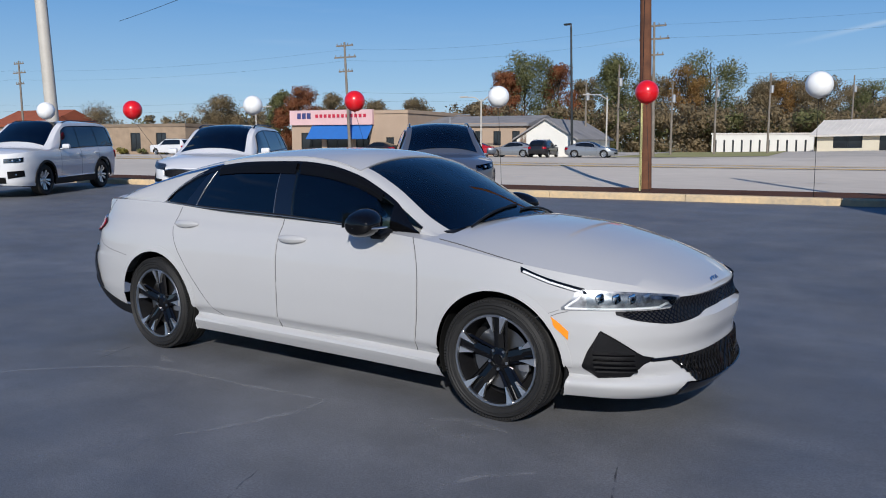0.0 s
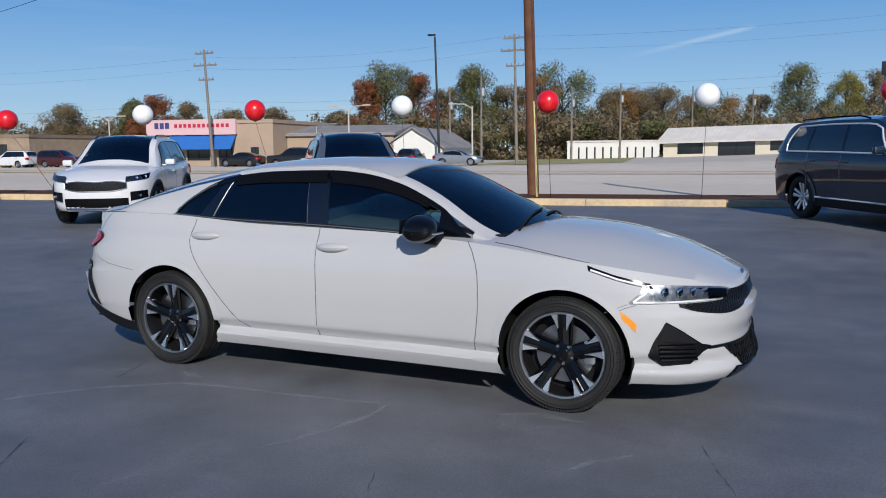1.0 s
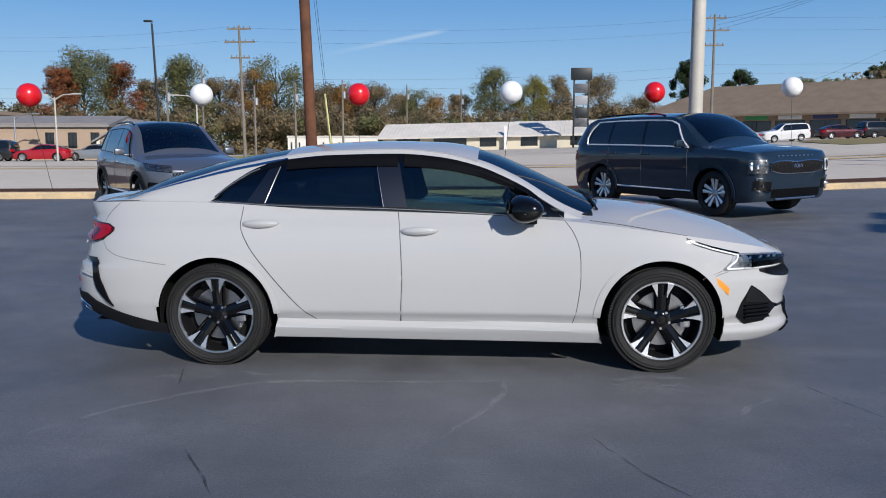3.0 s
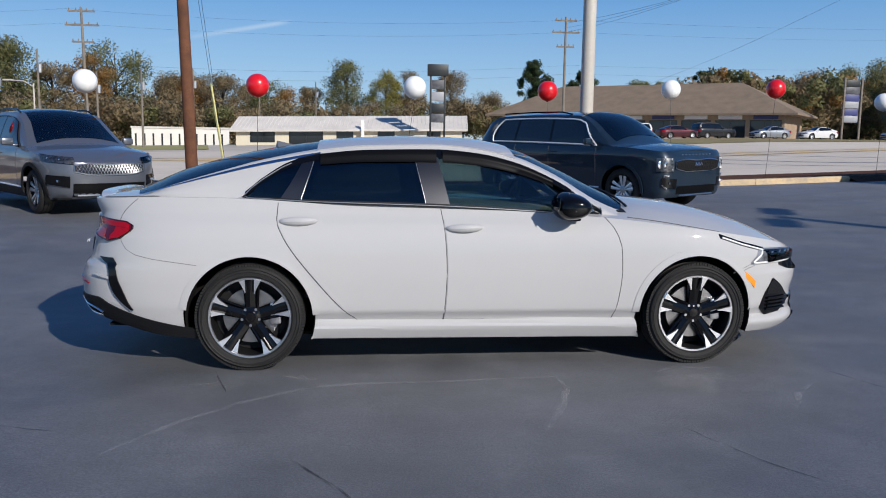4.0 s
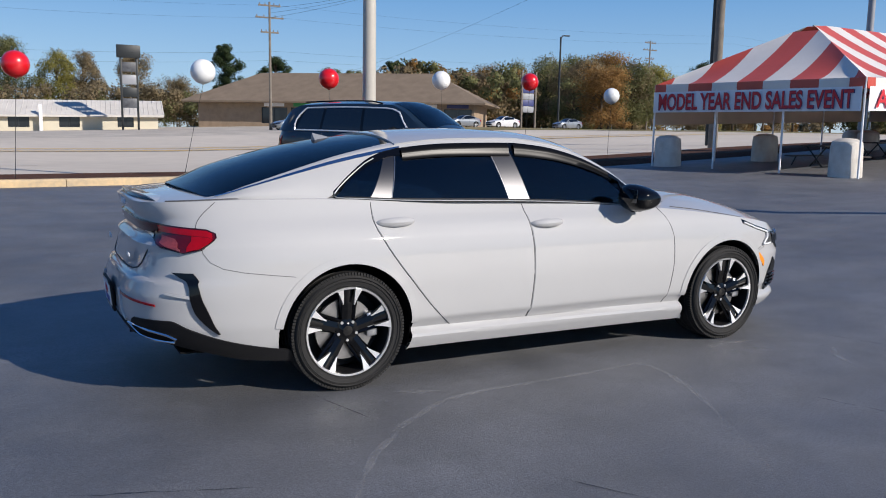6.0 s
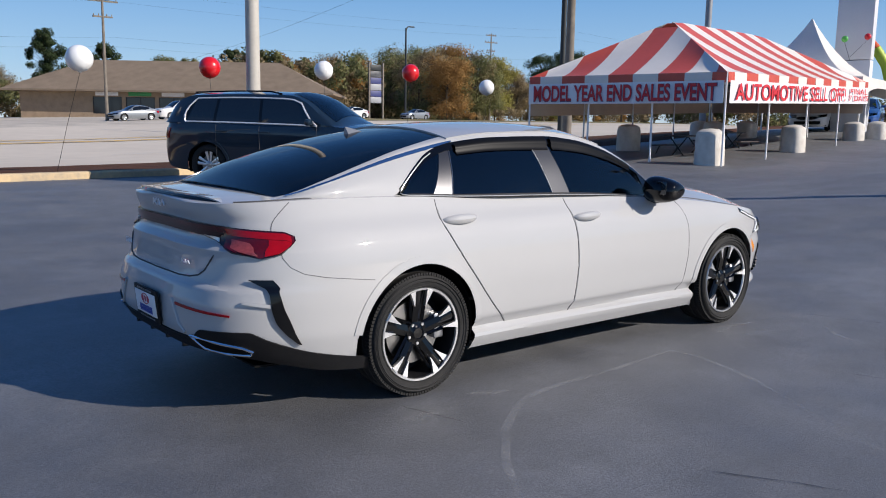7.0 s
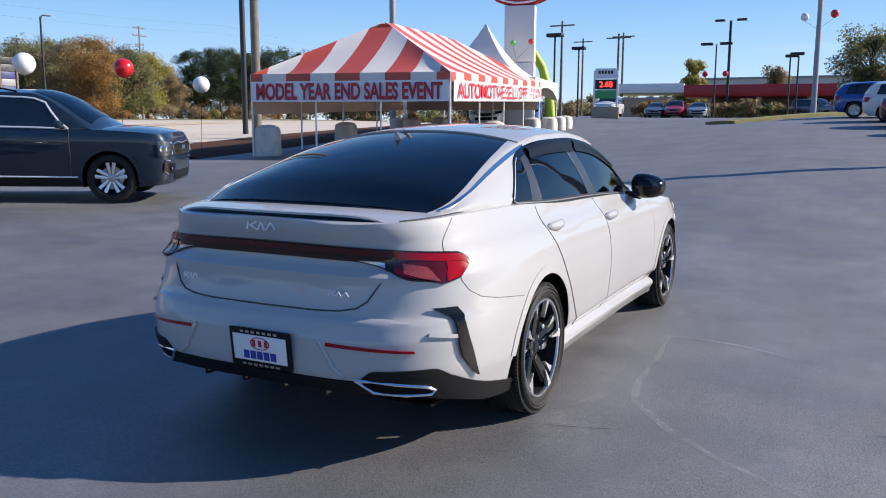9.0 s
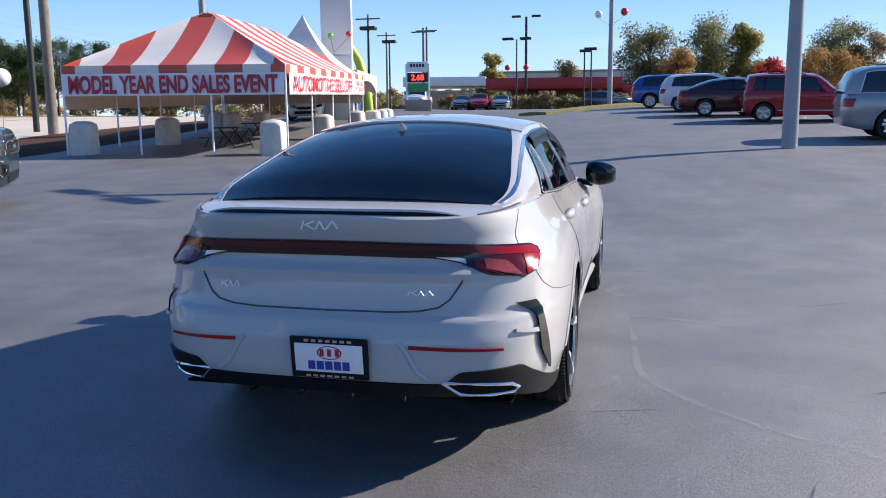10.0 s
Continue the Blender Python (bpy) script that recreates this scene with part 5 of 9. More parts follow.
# ---------- other vehicles ----------
CAR_LAMP = mat("smoked_reflector", (0.20, 0.205, 0.21), 0.3, 0.9, 0.3, var=0.8, scale=26, color2=(0.02, 0.02, 0.022))
SUV = dict(
    W=[(0.22, 0.90), (0.35, 0.955), (0.5, 0.965), (0.75, 0.985), (0.95, 0.975), (1.05, 0.95), (1.15, 0.90)],
    wx=[(-2.6, 0.98), (-1.4, 1.0), (0.0, 0.985), (1.45, 1.0), (2.6, 0.99)],
    XF=[(0.2, 2.38), (0.35, 2.50), (0.6, 2.52), (0.8, 2.51), (0.95, 2.49), (1.05, 2.43)],
    XR=[(0.25, -2.36), (0.4, -2.47), (0.7, -2.50), (0.9, -2.48), (1.1, -2.44)],
    top=[(-2.5, 1.10), (-1.0, 1.09), (0.6, 1.07), (1.2, 1.08), (1.8, 1.06), (2.2, 1.035), (2.5, 1.0)],
    bot=[(-2.5, 0.36), (-2.0, 0.27), (1.9, 0.25), (2.5, 0.30)],
    crown=[(-2.5, 0.0), (0.8, 0.03), (1.2, 0.08), (1.8, 0.075), (2.2, 0.05), (2.5, 0.0)],
    zc=[(-2.46, 1.16), (-2.36, 1.45), (-2.22, 1.66), (-1.8, 1.765), (-0.6, 1.795), (0.1, 1.775), (0.4, 1.66), (0.9, 1.34), (1.3, 1.12)],
    zr=[(-2.46, 1.14), (-2.36, 1.40), (-2.22, 1.59), (-1.8, 1.71), (-0.6, 1.73), (0.05, 1.71), (0.35, 1.56), (0.85, 1.22), (1.2, 1.06), (1.3, 1.05)],
    yr=[(-2.46, 0.64), (-2.36, 0.72), (-2.2, 0.74), (-0.5, 0.70), (0.3, 0.73), (0.9, 0.84), (1.3, 0.90)],
    yb=[(-2.46, 0.70), (-2.37, 0.82), (-2.2, 0.89), (0.0, 0.905), (0.9, 0.90), (1.3, 0.91)],
    nf=3.6, nr=5.0, xcf=1.45, xcr=-1.5)
CROSS = dict(SUV, W=[(0.22, 0.85), (0.35, 0.90), (0.5, 0.915), (0.75, 0.925), (0.90, 0.915), (1.0, 0.88), (1.1, 0.82)],
             XF=[(0.2, 2.02), (0.35, 2.16), (0.6, 2.19), (0.8, 2.16), (0.92, 2.06), (1.0, 1.9)], XR=[(0.25, -2.08), (0.4, -2.21), (0.7, -2.24), (0.9, -2.22), (1.1, -2.16)],
             top=[(-2.2, 1.09), (-0.8, 1.05), (0.5, 1.02), (1.0, 1.0), (1.5, 0.94), (1.9, 0.87), (2.2, 0.80)], bot=[(-2.2, 0.36), (-1.8, 0.26), (1.6, 0.24), (2.2, 0.27)],
             crown=[(-2.2, 0.0), (0.7, 0.04), (1.1, 0.09), (1.6, 0.09), (1.95, 0.05), (2.2, 0.0)],
             zc=[(-2.18, 1.14), (-2.02, 1.36), (-1.8, 1.54), (-1.3, 1.62), (-0.4, 1.645), (0.05, 1.62), (0.35, 1.52), (0.8, 1.24), (1.12, 1.06)],
             zr=[(-2.18, 1.12), (-2.02, 1.30), (-1.8, 1.46), (-1.3, 1.55), (-0.4, 1.58), (0.0, 1.55), (0.3, 1.43), (0.75, 1.13), (1.0, 1.01), (1.12, 0.99)],
             yr=[(-2.18, 0.58), (-2.06, 0.66), (-1.8, 0.66), (-0.5, 0.63), (0.3, 0.67), (0.8, 0.77), (1.12, 0.83)], yb=[(-2.18, 0.64), (-2.08, 0.76), (-1.8, 0.83), (0.0, 0.85), (0.8, 0.83), (1.12, 0.84)],
             nf=2.9, xcf=1.2, xcr=-1.3)
SALOON = dict(SUV, W=[(0.18, 0.82), (0.3, 0.88), (0.55, 0.91), (0.8, 0.895), (0.95, 0.83), (1.05, 0.78)],
              XF=[(0.18, 2.22), (0.3, 2.36), (0.6, 2.36), (0.72, 2.28), (0.85, 2.1)], XR=[(0.2, -2.2), (0.4, -2.38), (0.7, -2.40), (1.0, -2.34)],
              top=[(-2.4, 0.98), (-1.5, 1.02), (0.5, 0.95), (1.0, 0.91), (1.6, 0.84), (2.0, 0.77), (2.35, 0.69)], bot=[(-2.4, 0.36), (-2.0, 0.22), (1.8, 0.2), (2.4, 0.22)],
              crown=[(-2.4, 0.01), (-1.6, 0.03), (0.6, 0.04), (1.1, 0.1), (1.7, 0.09), (2.1, 0.04), (2.35, 0)],
              zc=[(-2.0, 1.06), (-1.5, 1.26), (-1.0, 1.39), (-0.4, 1.45), (0.0, 1.43), (0.35, 1.33), (0.8, 1.10), (1.1, 0.98)],
              zr=[(-2.0, 1.03), (-1.5, 1.17), (-1.0, 1.32), (-0.4, 1.385), (0.0, 1.36), (0.35, 1.23), (0.75, 1.0), (1.0, 0.92), (1.1, 0.91)],
              yr=[(-2.0, 0.72), (-1.4, 0.62), (-0.4, 0.575), (0.3, 0.62), (0.8, 0.72), (1.1, 0.76)], yb=[(-2.0, 0.76), (-1.0, 0.79), (0.0, 0.80), (0.8, 0.76), (1.1, 0.78)],
              nf=2.7, nr=4, xcf=1.2, xcr=-1.3)
BOXY = dict(CROSS, XF=[(0.2, 1.92), (0.35, 2.04), (0.6, 2.07), (0.8, 2.05), (0.92, 1.97), (1.0, 1.85)], XR=[(0.25, -1.82), (0.4, -1.93), (0.7, -1.96), (0.9, -1.94), (1.1, -1.90)],
            zc=[(-1.88, 1.14), (-1.83, 1.42), (-1.74, 1.58), (-1.2, 1.63), (-0.2, 1.62), (0.35, 1.58), (0.6, 1.44), (0.95, 1.16), (1.2, 1.04)],
            zr=[(-1.88, 1.12), (-1.83, 1.36), (-1.74, 1.51), (-1.2, 1.56), (-0.2, 1.55), (0.3, 1.5), (0.55, 1.36), (0.9, 1.08), (1.2, 1.0)],
            yr=[(-1.88, 0.60), (-1.80, 0.66), (-1.5, 0.66), (-0.5, 0.65), (0.3, 0.68), (0.8, 0.77), (1.2, 0.83)], yb=[(-1.88, 0.70), (-1.80, 0.80), (-1.5, 0.84), (0.0, 0.85), (0.8, 0.83), (1.2, 0.84)], nr=6, nf=3.4)


def vehicle(name, spec, paint, label, category, wb, R, style, m, detail=1.0, group="", glass=None, hl=None, gr=None, roof=None, intake=(0.34, 0.48), arch=None, badge=False):
    """Parked vehicle built from a body form, with glass, lamps, grille, mirrors and wheels."""
    sh = Shape(**spec)
    z3 = sh.XF[3][0]
    hl = hl or (0.50, 0.88, z3 - 0.10, z3 + 0.02, 0.05)
    gr = gr or (0.50, z3 - 0.20, z3 - 0.04)
    glass = glass or BLACK_GLASS
    root = empty(name, label, category, group)
    hi = detail >= 1
    xcap = wb / 2
    part("body", shell_mesh(sh, 110 if hi else 60, 14 if hi else 9, (-xcap, xcap), R * 1.16, R), paint, root)
    wmid = sh.wid(0, 0.6)
    arch_liner(root, xcap, wmid * 0.95, wmid * 0.6, R * 1.165, R)
    arch_liner(root, -xcap, wmid * 0.95, wmid * 0.6, R * 1.165, R)
    bm = bmesh.new()
    skin(lambda u, v: (-2.0 + 4.0 * u, -wmid * 0.85 + 1.7 * wmid * v, 0.27), 3, 2, 0.02, 0, bm)
    part("underbody", bm, DARK_GAP, root)
    for sg in (-1, 1):
        for xw in (xcap, -xcap):
            wheel(root, xw, sg * (wmid - 0.125), R, 0.24, R * 0.70, sg, style)
    # cabin
    x0, x1 = sh.zc[0][0], sh.zc[-1][0]
    bm = bmesh.new()

    def cab(u, v):
        x = x1 + (x0 - x1) * u
        c = 4 * v if v <= 0.5 else 4 * (1 - v)
        p = sh.cabin(x, c)
        return p.x, (-p.y if v <= 0.5 else p.y), p.z
    nu, nv = (60, 48) if hi else (24, 16)
    skin(cab, nu, nv, 0, 0, bm)
    xs0, xs1 = sh.zc[-4][0] - 0.02, sh.zc[-2][0] + 0.12
    if hi:
        # the opening behind the windscreen
        bm.faces.ensure_lookup_table()
        hole = []
        for i in range(nu):
            for j in range(nv):
                x, c = x1 + (x0 - x1) * (i + 0.5) / nu, (j + 0.5) * 4 / nv
                c = c if c <= 2 else 4 - c
                if xs0 + 0.05 < x < xs1 - 0.04 and c > 1.22:
                    hole.append(bm.faces[i * nv + j])
        bmesh.ops.delete(bm, geom=hole, context='FACES')
    part("cabin", bm, paint, root)
    if hi:
        zb = lerp(0.3, sh.top)
        bm = bmesh.new()
        box(bm, (xs1 - 0.28, 0, zb + 0.045), (0.34, 1.30, 0.13), 0, 0.04)
        part("dashboard", bm, SEAT, root)
        for q in (-1, 1):
            bm = bmesh.new()
            box(bm, (xs0 - 0.48, 0.38 * q, zb + 0.13), (0.14, 0.46, 0.40), 0, 0.05)
            box(bm, (xs0 - 0.50, 0.38 * q, zb + 0.41), (0.10, 0.25, 0.15), 0, 0.04)
            part("seat", bm, SEAT, root)
        bm = bmesh.new()
        ring = [Vector((xs1 - 0.52 + 0.05 * math.sin(a), 0.38 + 0.17 * math.cos(a), zb + 0.11 + 0.16 * math.sin(a))) for a in np.linspace(0, 2 * math.pi, 17)]
        tube(bm, ring, 0.014, 6)
        part("steering_wheel", bm, BLACK_PLASTIC, root)
    xs_f, xs_r = sh.zr[-4][0], sh.zr[2][0]

    def glasspatch(f, nm, nu=12, nv=6, mt=None):
        for sg in (-1, 1):
            bm = skin(f, nu, nv, -0.004, -0.014)
            if sg > 0:
                bmesh.ops.scale(bm, vec=(1, -1, 1), verts=bm.verts)
                bmesh.ops.reverse_faces(bm, faces=bm.faces)
            part(nm, bm, mt or glass, root)
    hxw = xs_f
    cuts = [(hxw + 0.30, hxw + 0.02 - 0.08, -0.30, -0.33), (-0.36, -0.39, -1.28, -1.24), (-1.34, -1.30, xs_r + (0.24 if badge else 0.10), xs_r + (0.42 if badge else 0.22))]
    for i, (a0, a1, b0, b1) in enumerate(cuts):
        if b0 > a0 - 0.1:
            continue

        def f(u, v, a0=a0, a1=a1, b0=b0, b1=b1):
            xa, xb = a0 + (a1 - a0) * v, b0 + (b1 - b0) * v
            x = xa + (xb - xa) * u
            p = sh.cabin(x, 0.06 + 0.80 * v)
            return p.x, -p.y, p.z
        glasspatch(f, "side_window")
    # bright line round the side glass
    def bandf(u, v):
        xa, xb = hxw + 0.31 - 0.36 * v, xs_r + 0.07 + (0.12 + 0.42 * (v - 0.25) ** 2 if badge else 0.13 * v)
        p = sh.cabin(xa + (xb - xa) * u, 0.05 + 0.83 * v)
        return p.x, -p.y - 0.009, p.z
    for sg in (-1, 1):
        bm = skin(bandf, 24, 6, 0.003, 0)
        if sg > 0:
            bmesh.ops.scale(bm, vec=(1, -1, 1), verts=bm.verts)
        part("window_band", bm, GLOSS_BLACK, root)
        bm = bmesh.new()
        e = [Vector(bandf(u, 0)) for u in np.linspace(0, 1, 14)] + [Vector(bandf(1, v)) for v in (0.1, 0.3, 0.5, 0.7, 0.9)] + [Vector(bandf(u, 1)) for u in np.linspace(1, 0, 14)] + [Vector(bandf(0, v)) for v in (0.7, 0.4, 0.0)]
        tube(bm, [(p.x, -sg * (p.y - 0.008), p.z) for p in e], 0.016 if badge else 0.011 if style == "suv" else 0.008, 6)
        part("window_trim", bm, BADGE if arch is None and style != "plain" else GLOSS_BLACK, root)

    def scr(u, v, xa=None, xb=None):
        q = 2 * v - 1
        x = xa + (xb - xa) * u
        p = sh.cabin(x, 2 - abs(q) * (0.84 if hi else 0.92))
        return p.x, (p.y if q > 0 else -p.y), p.z
    xb = sh.zc[-2][0]
    bm = skin(lambda u, v: scr(u, v, sh.zc[-4][0] - 0.02, xb + 0.12), 10, 14, 0.004, 0.006)
    part("windscreen", bm, SLOPED_GLASS if hi else glass, root)
    bm = skin(lambda u, v: scr(u, v, sh.zc[0][0] + 0.02, sh.zc[2][0] - 0.02 if spec is not SALOON else sh.zc[2][0]), 8, 14, 0.004, 0.006)
    part("rear_window", bm, glass, root)
    if roof is not None:
        bm = skin(lambda u, v: scr(u, v, sh.zc[3][0], sh.zc[-4][0] - 0.03), 16, 14, 0.004, 0.005)
        part("roof_panel", bm, roof, root)
    # cladding along the sills
    for sg in (-1, 1):
        bm = bmesh.new()
        zb = lerp(0, sh.bot)
        skin(lambda u, v: (-xcap + R * 1.1 + (2 * xcap - 2.2 * R) * u, sg * (sh.yside(0, zb + 0.02 + 0.14 * v) + 0.012), zb - 0.01 + 0.15 * v), 6, 3, 0.02, 0, bm)
        part("sill_cladding", bm, BLACK_PLASTIC if style != "plain" else paint, root)
        for xd in (-0.33, -1.25, hxw + 0.33):
            zt = lerp(xd, sh.top) - 0.02
            seam_line(sh, sg, [(xd, zb + 0.16), (xd + 0.01, (zb + zt) / 2), (xd - 0.01, zt)], 0.006, parent=root)
        for hx in (-0.22, -1.12):
            hz = lerp(hx, sh.top) - 0.13
            bm = bmesh.new()
            box(bm, (hx, sg * (sh.yside(hx, hz) + 0.014), hz), (0.22, 0.024, 0.03), 0, 0.008)
            part("handle", bm, paint, root)
        if hi:
            for xw in (xcap, -xcap):
                def archf(u, v, xw=xw, sg=sg):
                    a = radians(-6) + radians(192) * u
                    r = R * 1.13 + 0.055 * v
                    x, z = xw + r * math.cos(a), R + r * math.sin(a)
                    return x, sg * (sh.yside(x, z) + 0.008), z
                part("arch_trim", skin(archf, 36, 2, 0.02 * -sg, 0), arch or paint, root)
        mir = bmesh.new()
        zz = lerp(hxw, sh.top) + 0.08
        yy = lerp(hxw, sh.yb)
        box(mir, (hxw + 0.22, sg * (yy + 0.15), zz), (0.10, 0.19, 0.12), 0, 0.035)
        box(mir, (hxw + 0.24, sg * (yy + 0.02), zz - 0.06), (0.07, 0.12, 0.03), 0, 0.01)
        part("door_mirror", mir, paint if style != "black" else GLOSS_BLACK, root)
        # lamps
        def lampf(u, v, sg=sg):
            y = (hl[0] + (hl[1] - hl[0]) * (1 - (1 - u) ** 2)) * wmid
            z = hl[2] + (hl[3] - hl[2]) * v + hl[4] * u
            return sh.xfront(y, z) + 0.006, sg * y, z
        bm = skin(lampf, 8, 4, 0.02, 0)
        hlob = part("headlight", bm, CAR_LAMP if hi else LAMP_DARK, root)
        bm = skin(lambda u, v: tuple(Vector(lampf(u, v)) + Vector((0.012, 0, 0))), 8, 4, 0.004, 0)
        part("lens", bm, CLEAR_LENS, hlob)
        if hi:
            for uu in (0.30, 0.62):
                p = Vector(lampf(uu, 0.5))
                bm = bmesh.new()
                hh = (hl[3] - hl[2]) * 0.30
                lathe(bm, [(0.001, 0.004), (hh * 0.7, 0.008), (hh, 0.0), (hh * 1.05, -0.01)], 12, Matrix.Translation(p + Vector((0.004, 0, 0))) @ Matrix.Rotation(math.pi / 2, 4, 'Y') @ Matrix.Rotation(-sg * 0.3, 4, 'X'))
                part("projector", bm, CHROME, hlob)

        def tailf(u, v, sg=sg):
            y = (0.60 + 0.36 * u) * wmid
            z = lerp(-2, sh.top) - 0.30 + 0.20 * v
            return sh.xrear(y, z) - 0.008, sg * y, z
        part("tail_lamp", skin(tailf, 6, 4, 0.02, 0), TAIL_RED, root)
        if hi:
            def podf(u, v, sg=sg):
                y = (0.66 + 0.27 * u) * wmid
                z = 0.44 + 0.05 * u + (0.17 - 0.03 * u) * v
                return sh.xfront(y, z) + 0.005, sg * y, z
            pod = part("fog_pod", skin(podf, 8, 4, 0.02, 0), GLOSS_BLACK, root)
            bm = bmesh.new()
            yf = 0.80 * wmid
            box(bm, (sh.xfront(yf, 0.54) + 0.012, sg * yf, 0.54), (0.02, 0.12, 0.04), -sg * 30, 0.008)
            part("fog_lamp", bm, CHROME, pod)
            bm = bmesh.new()
            tube(bm, [(x, sg * (sh.yside(x, lerp(x, sh.bot) + 0.15) + 0.014), lerp(x, sh.bot) + 0.15) for x in np.linspace(-xcap + R * 1.25, xcap - R * 1.25, 8)], 0.014, 6)
            part("sill_strip", bm, BADGE, root)
    # grille, intake, skid trim
    zg = sh.XF[3][0] - 0.06

    def grf(u, v):
        q = 2 * u - 1
        y = q * gr[0] * wmid
        mid_, half = (gr[1] + gr[2]) / 2 + 0.02 * abs(q), (gr[2] - gr[1]) / 2 * (1 - 0.35 * abs(q) ** 4 - 0.12 * math.cos(3 * q) ** 2)
        z = mid_ + half * (2 * v - 1)
        return sh.xfront(y, z) + 0.006, y, z
    g = part("grille", skin(grf, 12, 4, 0.02, 0), BLACK_PLASTIC, root)
    bm = bmesh.new()
    edge = [Vector(grf(u, 1.0)) for u in np.linspace(0, 1, 11)] + [Vector(grf(u, 0.0)) for u in np.linspace(1, 0, 11)]
    tube(bm, [p + Vector((0.008, 0, 0)) for p in edge + edge[:1]], 0.010, 5)
    part("grille_frame", bm, CHROME if badge else SATIN, g)
    if hi:
        bm = bmesh.new()
        for d in (-1, 1):
            for i in range(-11, 12):
                pts = []
                for k in range(5):
                    q = 0.5 + (i + d * 1.6 * (k / 4 - 0.5)) / 23
                    if 0.02 < q < 0.98:
                        pts.append(Vector(grf(q, 0.05 + 0.9 * k / 4)) + Vector((0.006, 0, 0)))
                if len(pts) > 1:
                    tube(bm, pts, 0.0035, 4)
        part("grille_mesh", bm, SATIN if paint is SILVER_PAINT else BLACK_PLASTIC if badge else GLOSS_BLACK, g)

    def inf(u, v):
        y = (2 * u - 1) * 0.62 * wmid
        z = intake[0] + (intake[1] - intake[0]) * v
        return sh.xfront(y, z) + 0.006, y, z
    part("intake", skin(inf, 12, 3, 0.02, 0), SMOKED, root)
    bm = bmesh.new()
    tube(bm, [(sh.xfront(y, 0.32) + 0.012, y, 0.315) for y in np.linspace(-0.5, 0.5, 9)], 0.016, 6)
    part("skid_trim", bm, SATIN, root)
    for sg in (-1, 1):
        if spec is SALOON:
            continue
        bm = bmesh.new()
        pts = [(x, sg * (sh.cabin(x, 1.08).y), sh.cabin(x, 1.08).z + (0.045 if 0.1 < (x - x0) / (0.1 - x0) < 0.9 else 0.01)) for x in np.linspace(sh.zc[3][0], 0.0, 9)]
        tube(bm, pts, 0.016, 6)
        part("roof_rail", bm, GLOSS_BLACK, root)
    if badge:
        for k in range(9):
            y = (k - 4) * 0.105
            bm = bmesh.new()
            box(bm, (sh.xfront(y, 1.02) - 0.005, y, 1.022), (0.012, 0.045, 0.022), 0, 0.003)
            part("hood_bar", bm, SATIN, root)
        emblem(root, Vector((sh.xfront(0, 0.86) + 0.02, 0, 0.86)), Vector((0, 1, 0)), Vector((0, 0, 1)), 0.20, 0.06, CHROME)
        for sg in (-1, 1):
            bm = bmesh.new()
            tube(bm, [(sh.xfront(y, z) + 0.014, sg * y, z) for y, z in ((0.80, 0.66), (0.875, 0.67), (0.885, 0.50), (0.82, 0.44))], 0.016, 6)
            part("fog_bracket", bm, SATIN, root)
            bm = bmesh.new()
            tube(bm, [(sh.xfront(y, z) + 0.020, sg * y, z) for y, z in ((0.74, 0.955), (0.88, 0.955), (0.88, 0.77), (0.74, 0.77), (0.74, 0.955))], 0.011, 6)
            part("light_frame", bm, WHITE_PLASTIC, root)
    root.matrix_basis = m
    return root


def at_ground(x, y, rz, dz=0.0):
    z = ground_z(x, y)
    hx, hy = math.cos(radians(rz)), math.sin(radians(rz))
    pitch = math.atan2(ground_z(x + hx, y + hy) - ground_z(x - hx, y - hy), 2)
    rollg = math.atan2(ground_z(x - hy, y + hx) - ground_z(x + hy, y - hx), 2)
    return Matrix.Translation((x, y, z + dz)) @ Matrix.Rotation(radians(rz), 4, 'Z') @ Matrix.Rotation(-pitch, 4, 'Y') @ Matrix.Rotation(rollg, 4, 'X')


BLUFF = dict(SUV, nf=5.5, xcf=1.62,
             W=[(0.22, 0.90), (0.35, 0.955), (0.5, 0.968), (0.75, 0.985), (1.0, 0.985), (1.10, 0.965), (1.20, 0.915)],
             XF=[(0.2, 2.25), (0.35, 2.37), (0.6, 2.39), (0.86, 2.39), (1.0, 2.36), (1.12, 2.29)],
             XR=[(0.25, -2.44), (0.4, -2.55), (0.7, -2.58), (0.9, -2.56), (1.1, -2.52)],
             top=[(-2.5, 1.17), (-1.0, 1.165), (0.6, 1.15), (1.2, 1.15), (1.8, 1.125), (2.2, 1.09), (2.5, 1.05)],
             crown=[(-2.5, 0.0), (1.0, 0.02), (1.35, 0.06), (1.8, 0.07), (2.2, 0.05), (2.5, 0.0)],
             zc=[(-2.50, 1.20), (-2.36, 1.45), (-2.16, 1.66), (-1.85, 1.75), (-0.6, 1.79), (0.25, 1.775), (0.54, 1.70), (1.02, 1.42), (1.38, 1.20)],
             zr=[(-2.50, 1.18), (-2.36, 1.40), (-2.16, 1.59), (-1.85, 1.69), (-0.6, 1.725), (0.22, 1.71), (0.52, 1.60), (0.95, 1.30), (1.2, 1.16), (1.38, 1.14)],
             yr=[(-2.50, 0.66), (-2.36, 0.71), (-2.1, 0.73), (-0.5, 0.72), (0.3, 0.74), (0.9, 0.84), (1.38, 0.90)],
             yb=[(-2.50, 0.76), (-2.36, 0.86), (-2.1, 0.91), (0.0, 0.915), (0.9, 0.91), (1.38, 0.92)])
vehicle("suv", BLUFF, NAVY_PAINT, "large dark slate three-row utility vehicle parked by the kerb", "car", 2.90, 0.385, "suv", at_ground(4.05, 10.2, -56.5, 0.02), hl=(0.74, 0.985, 0.74, 0.97, 0.0), gr=(0.68, 0.72, 0.94), badge=True)
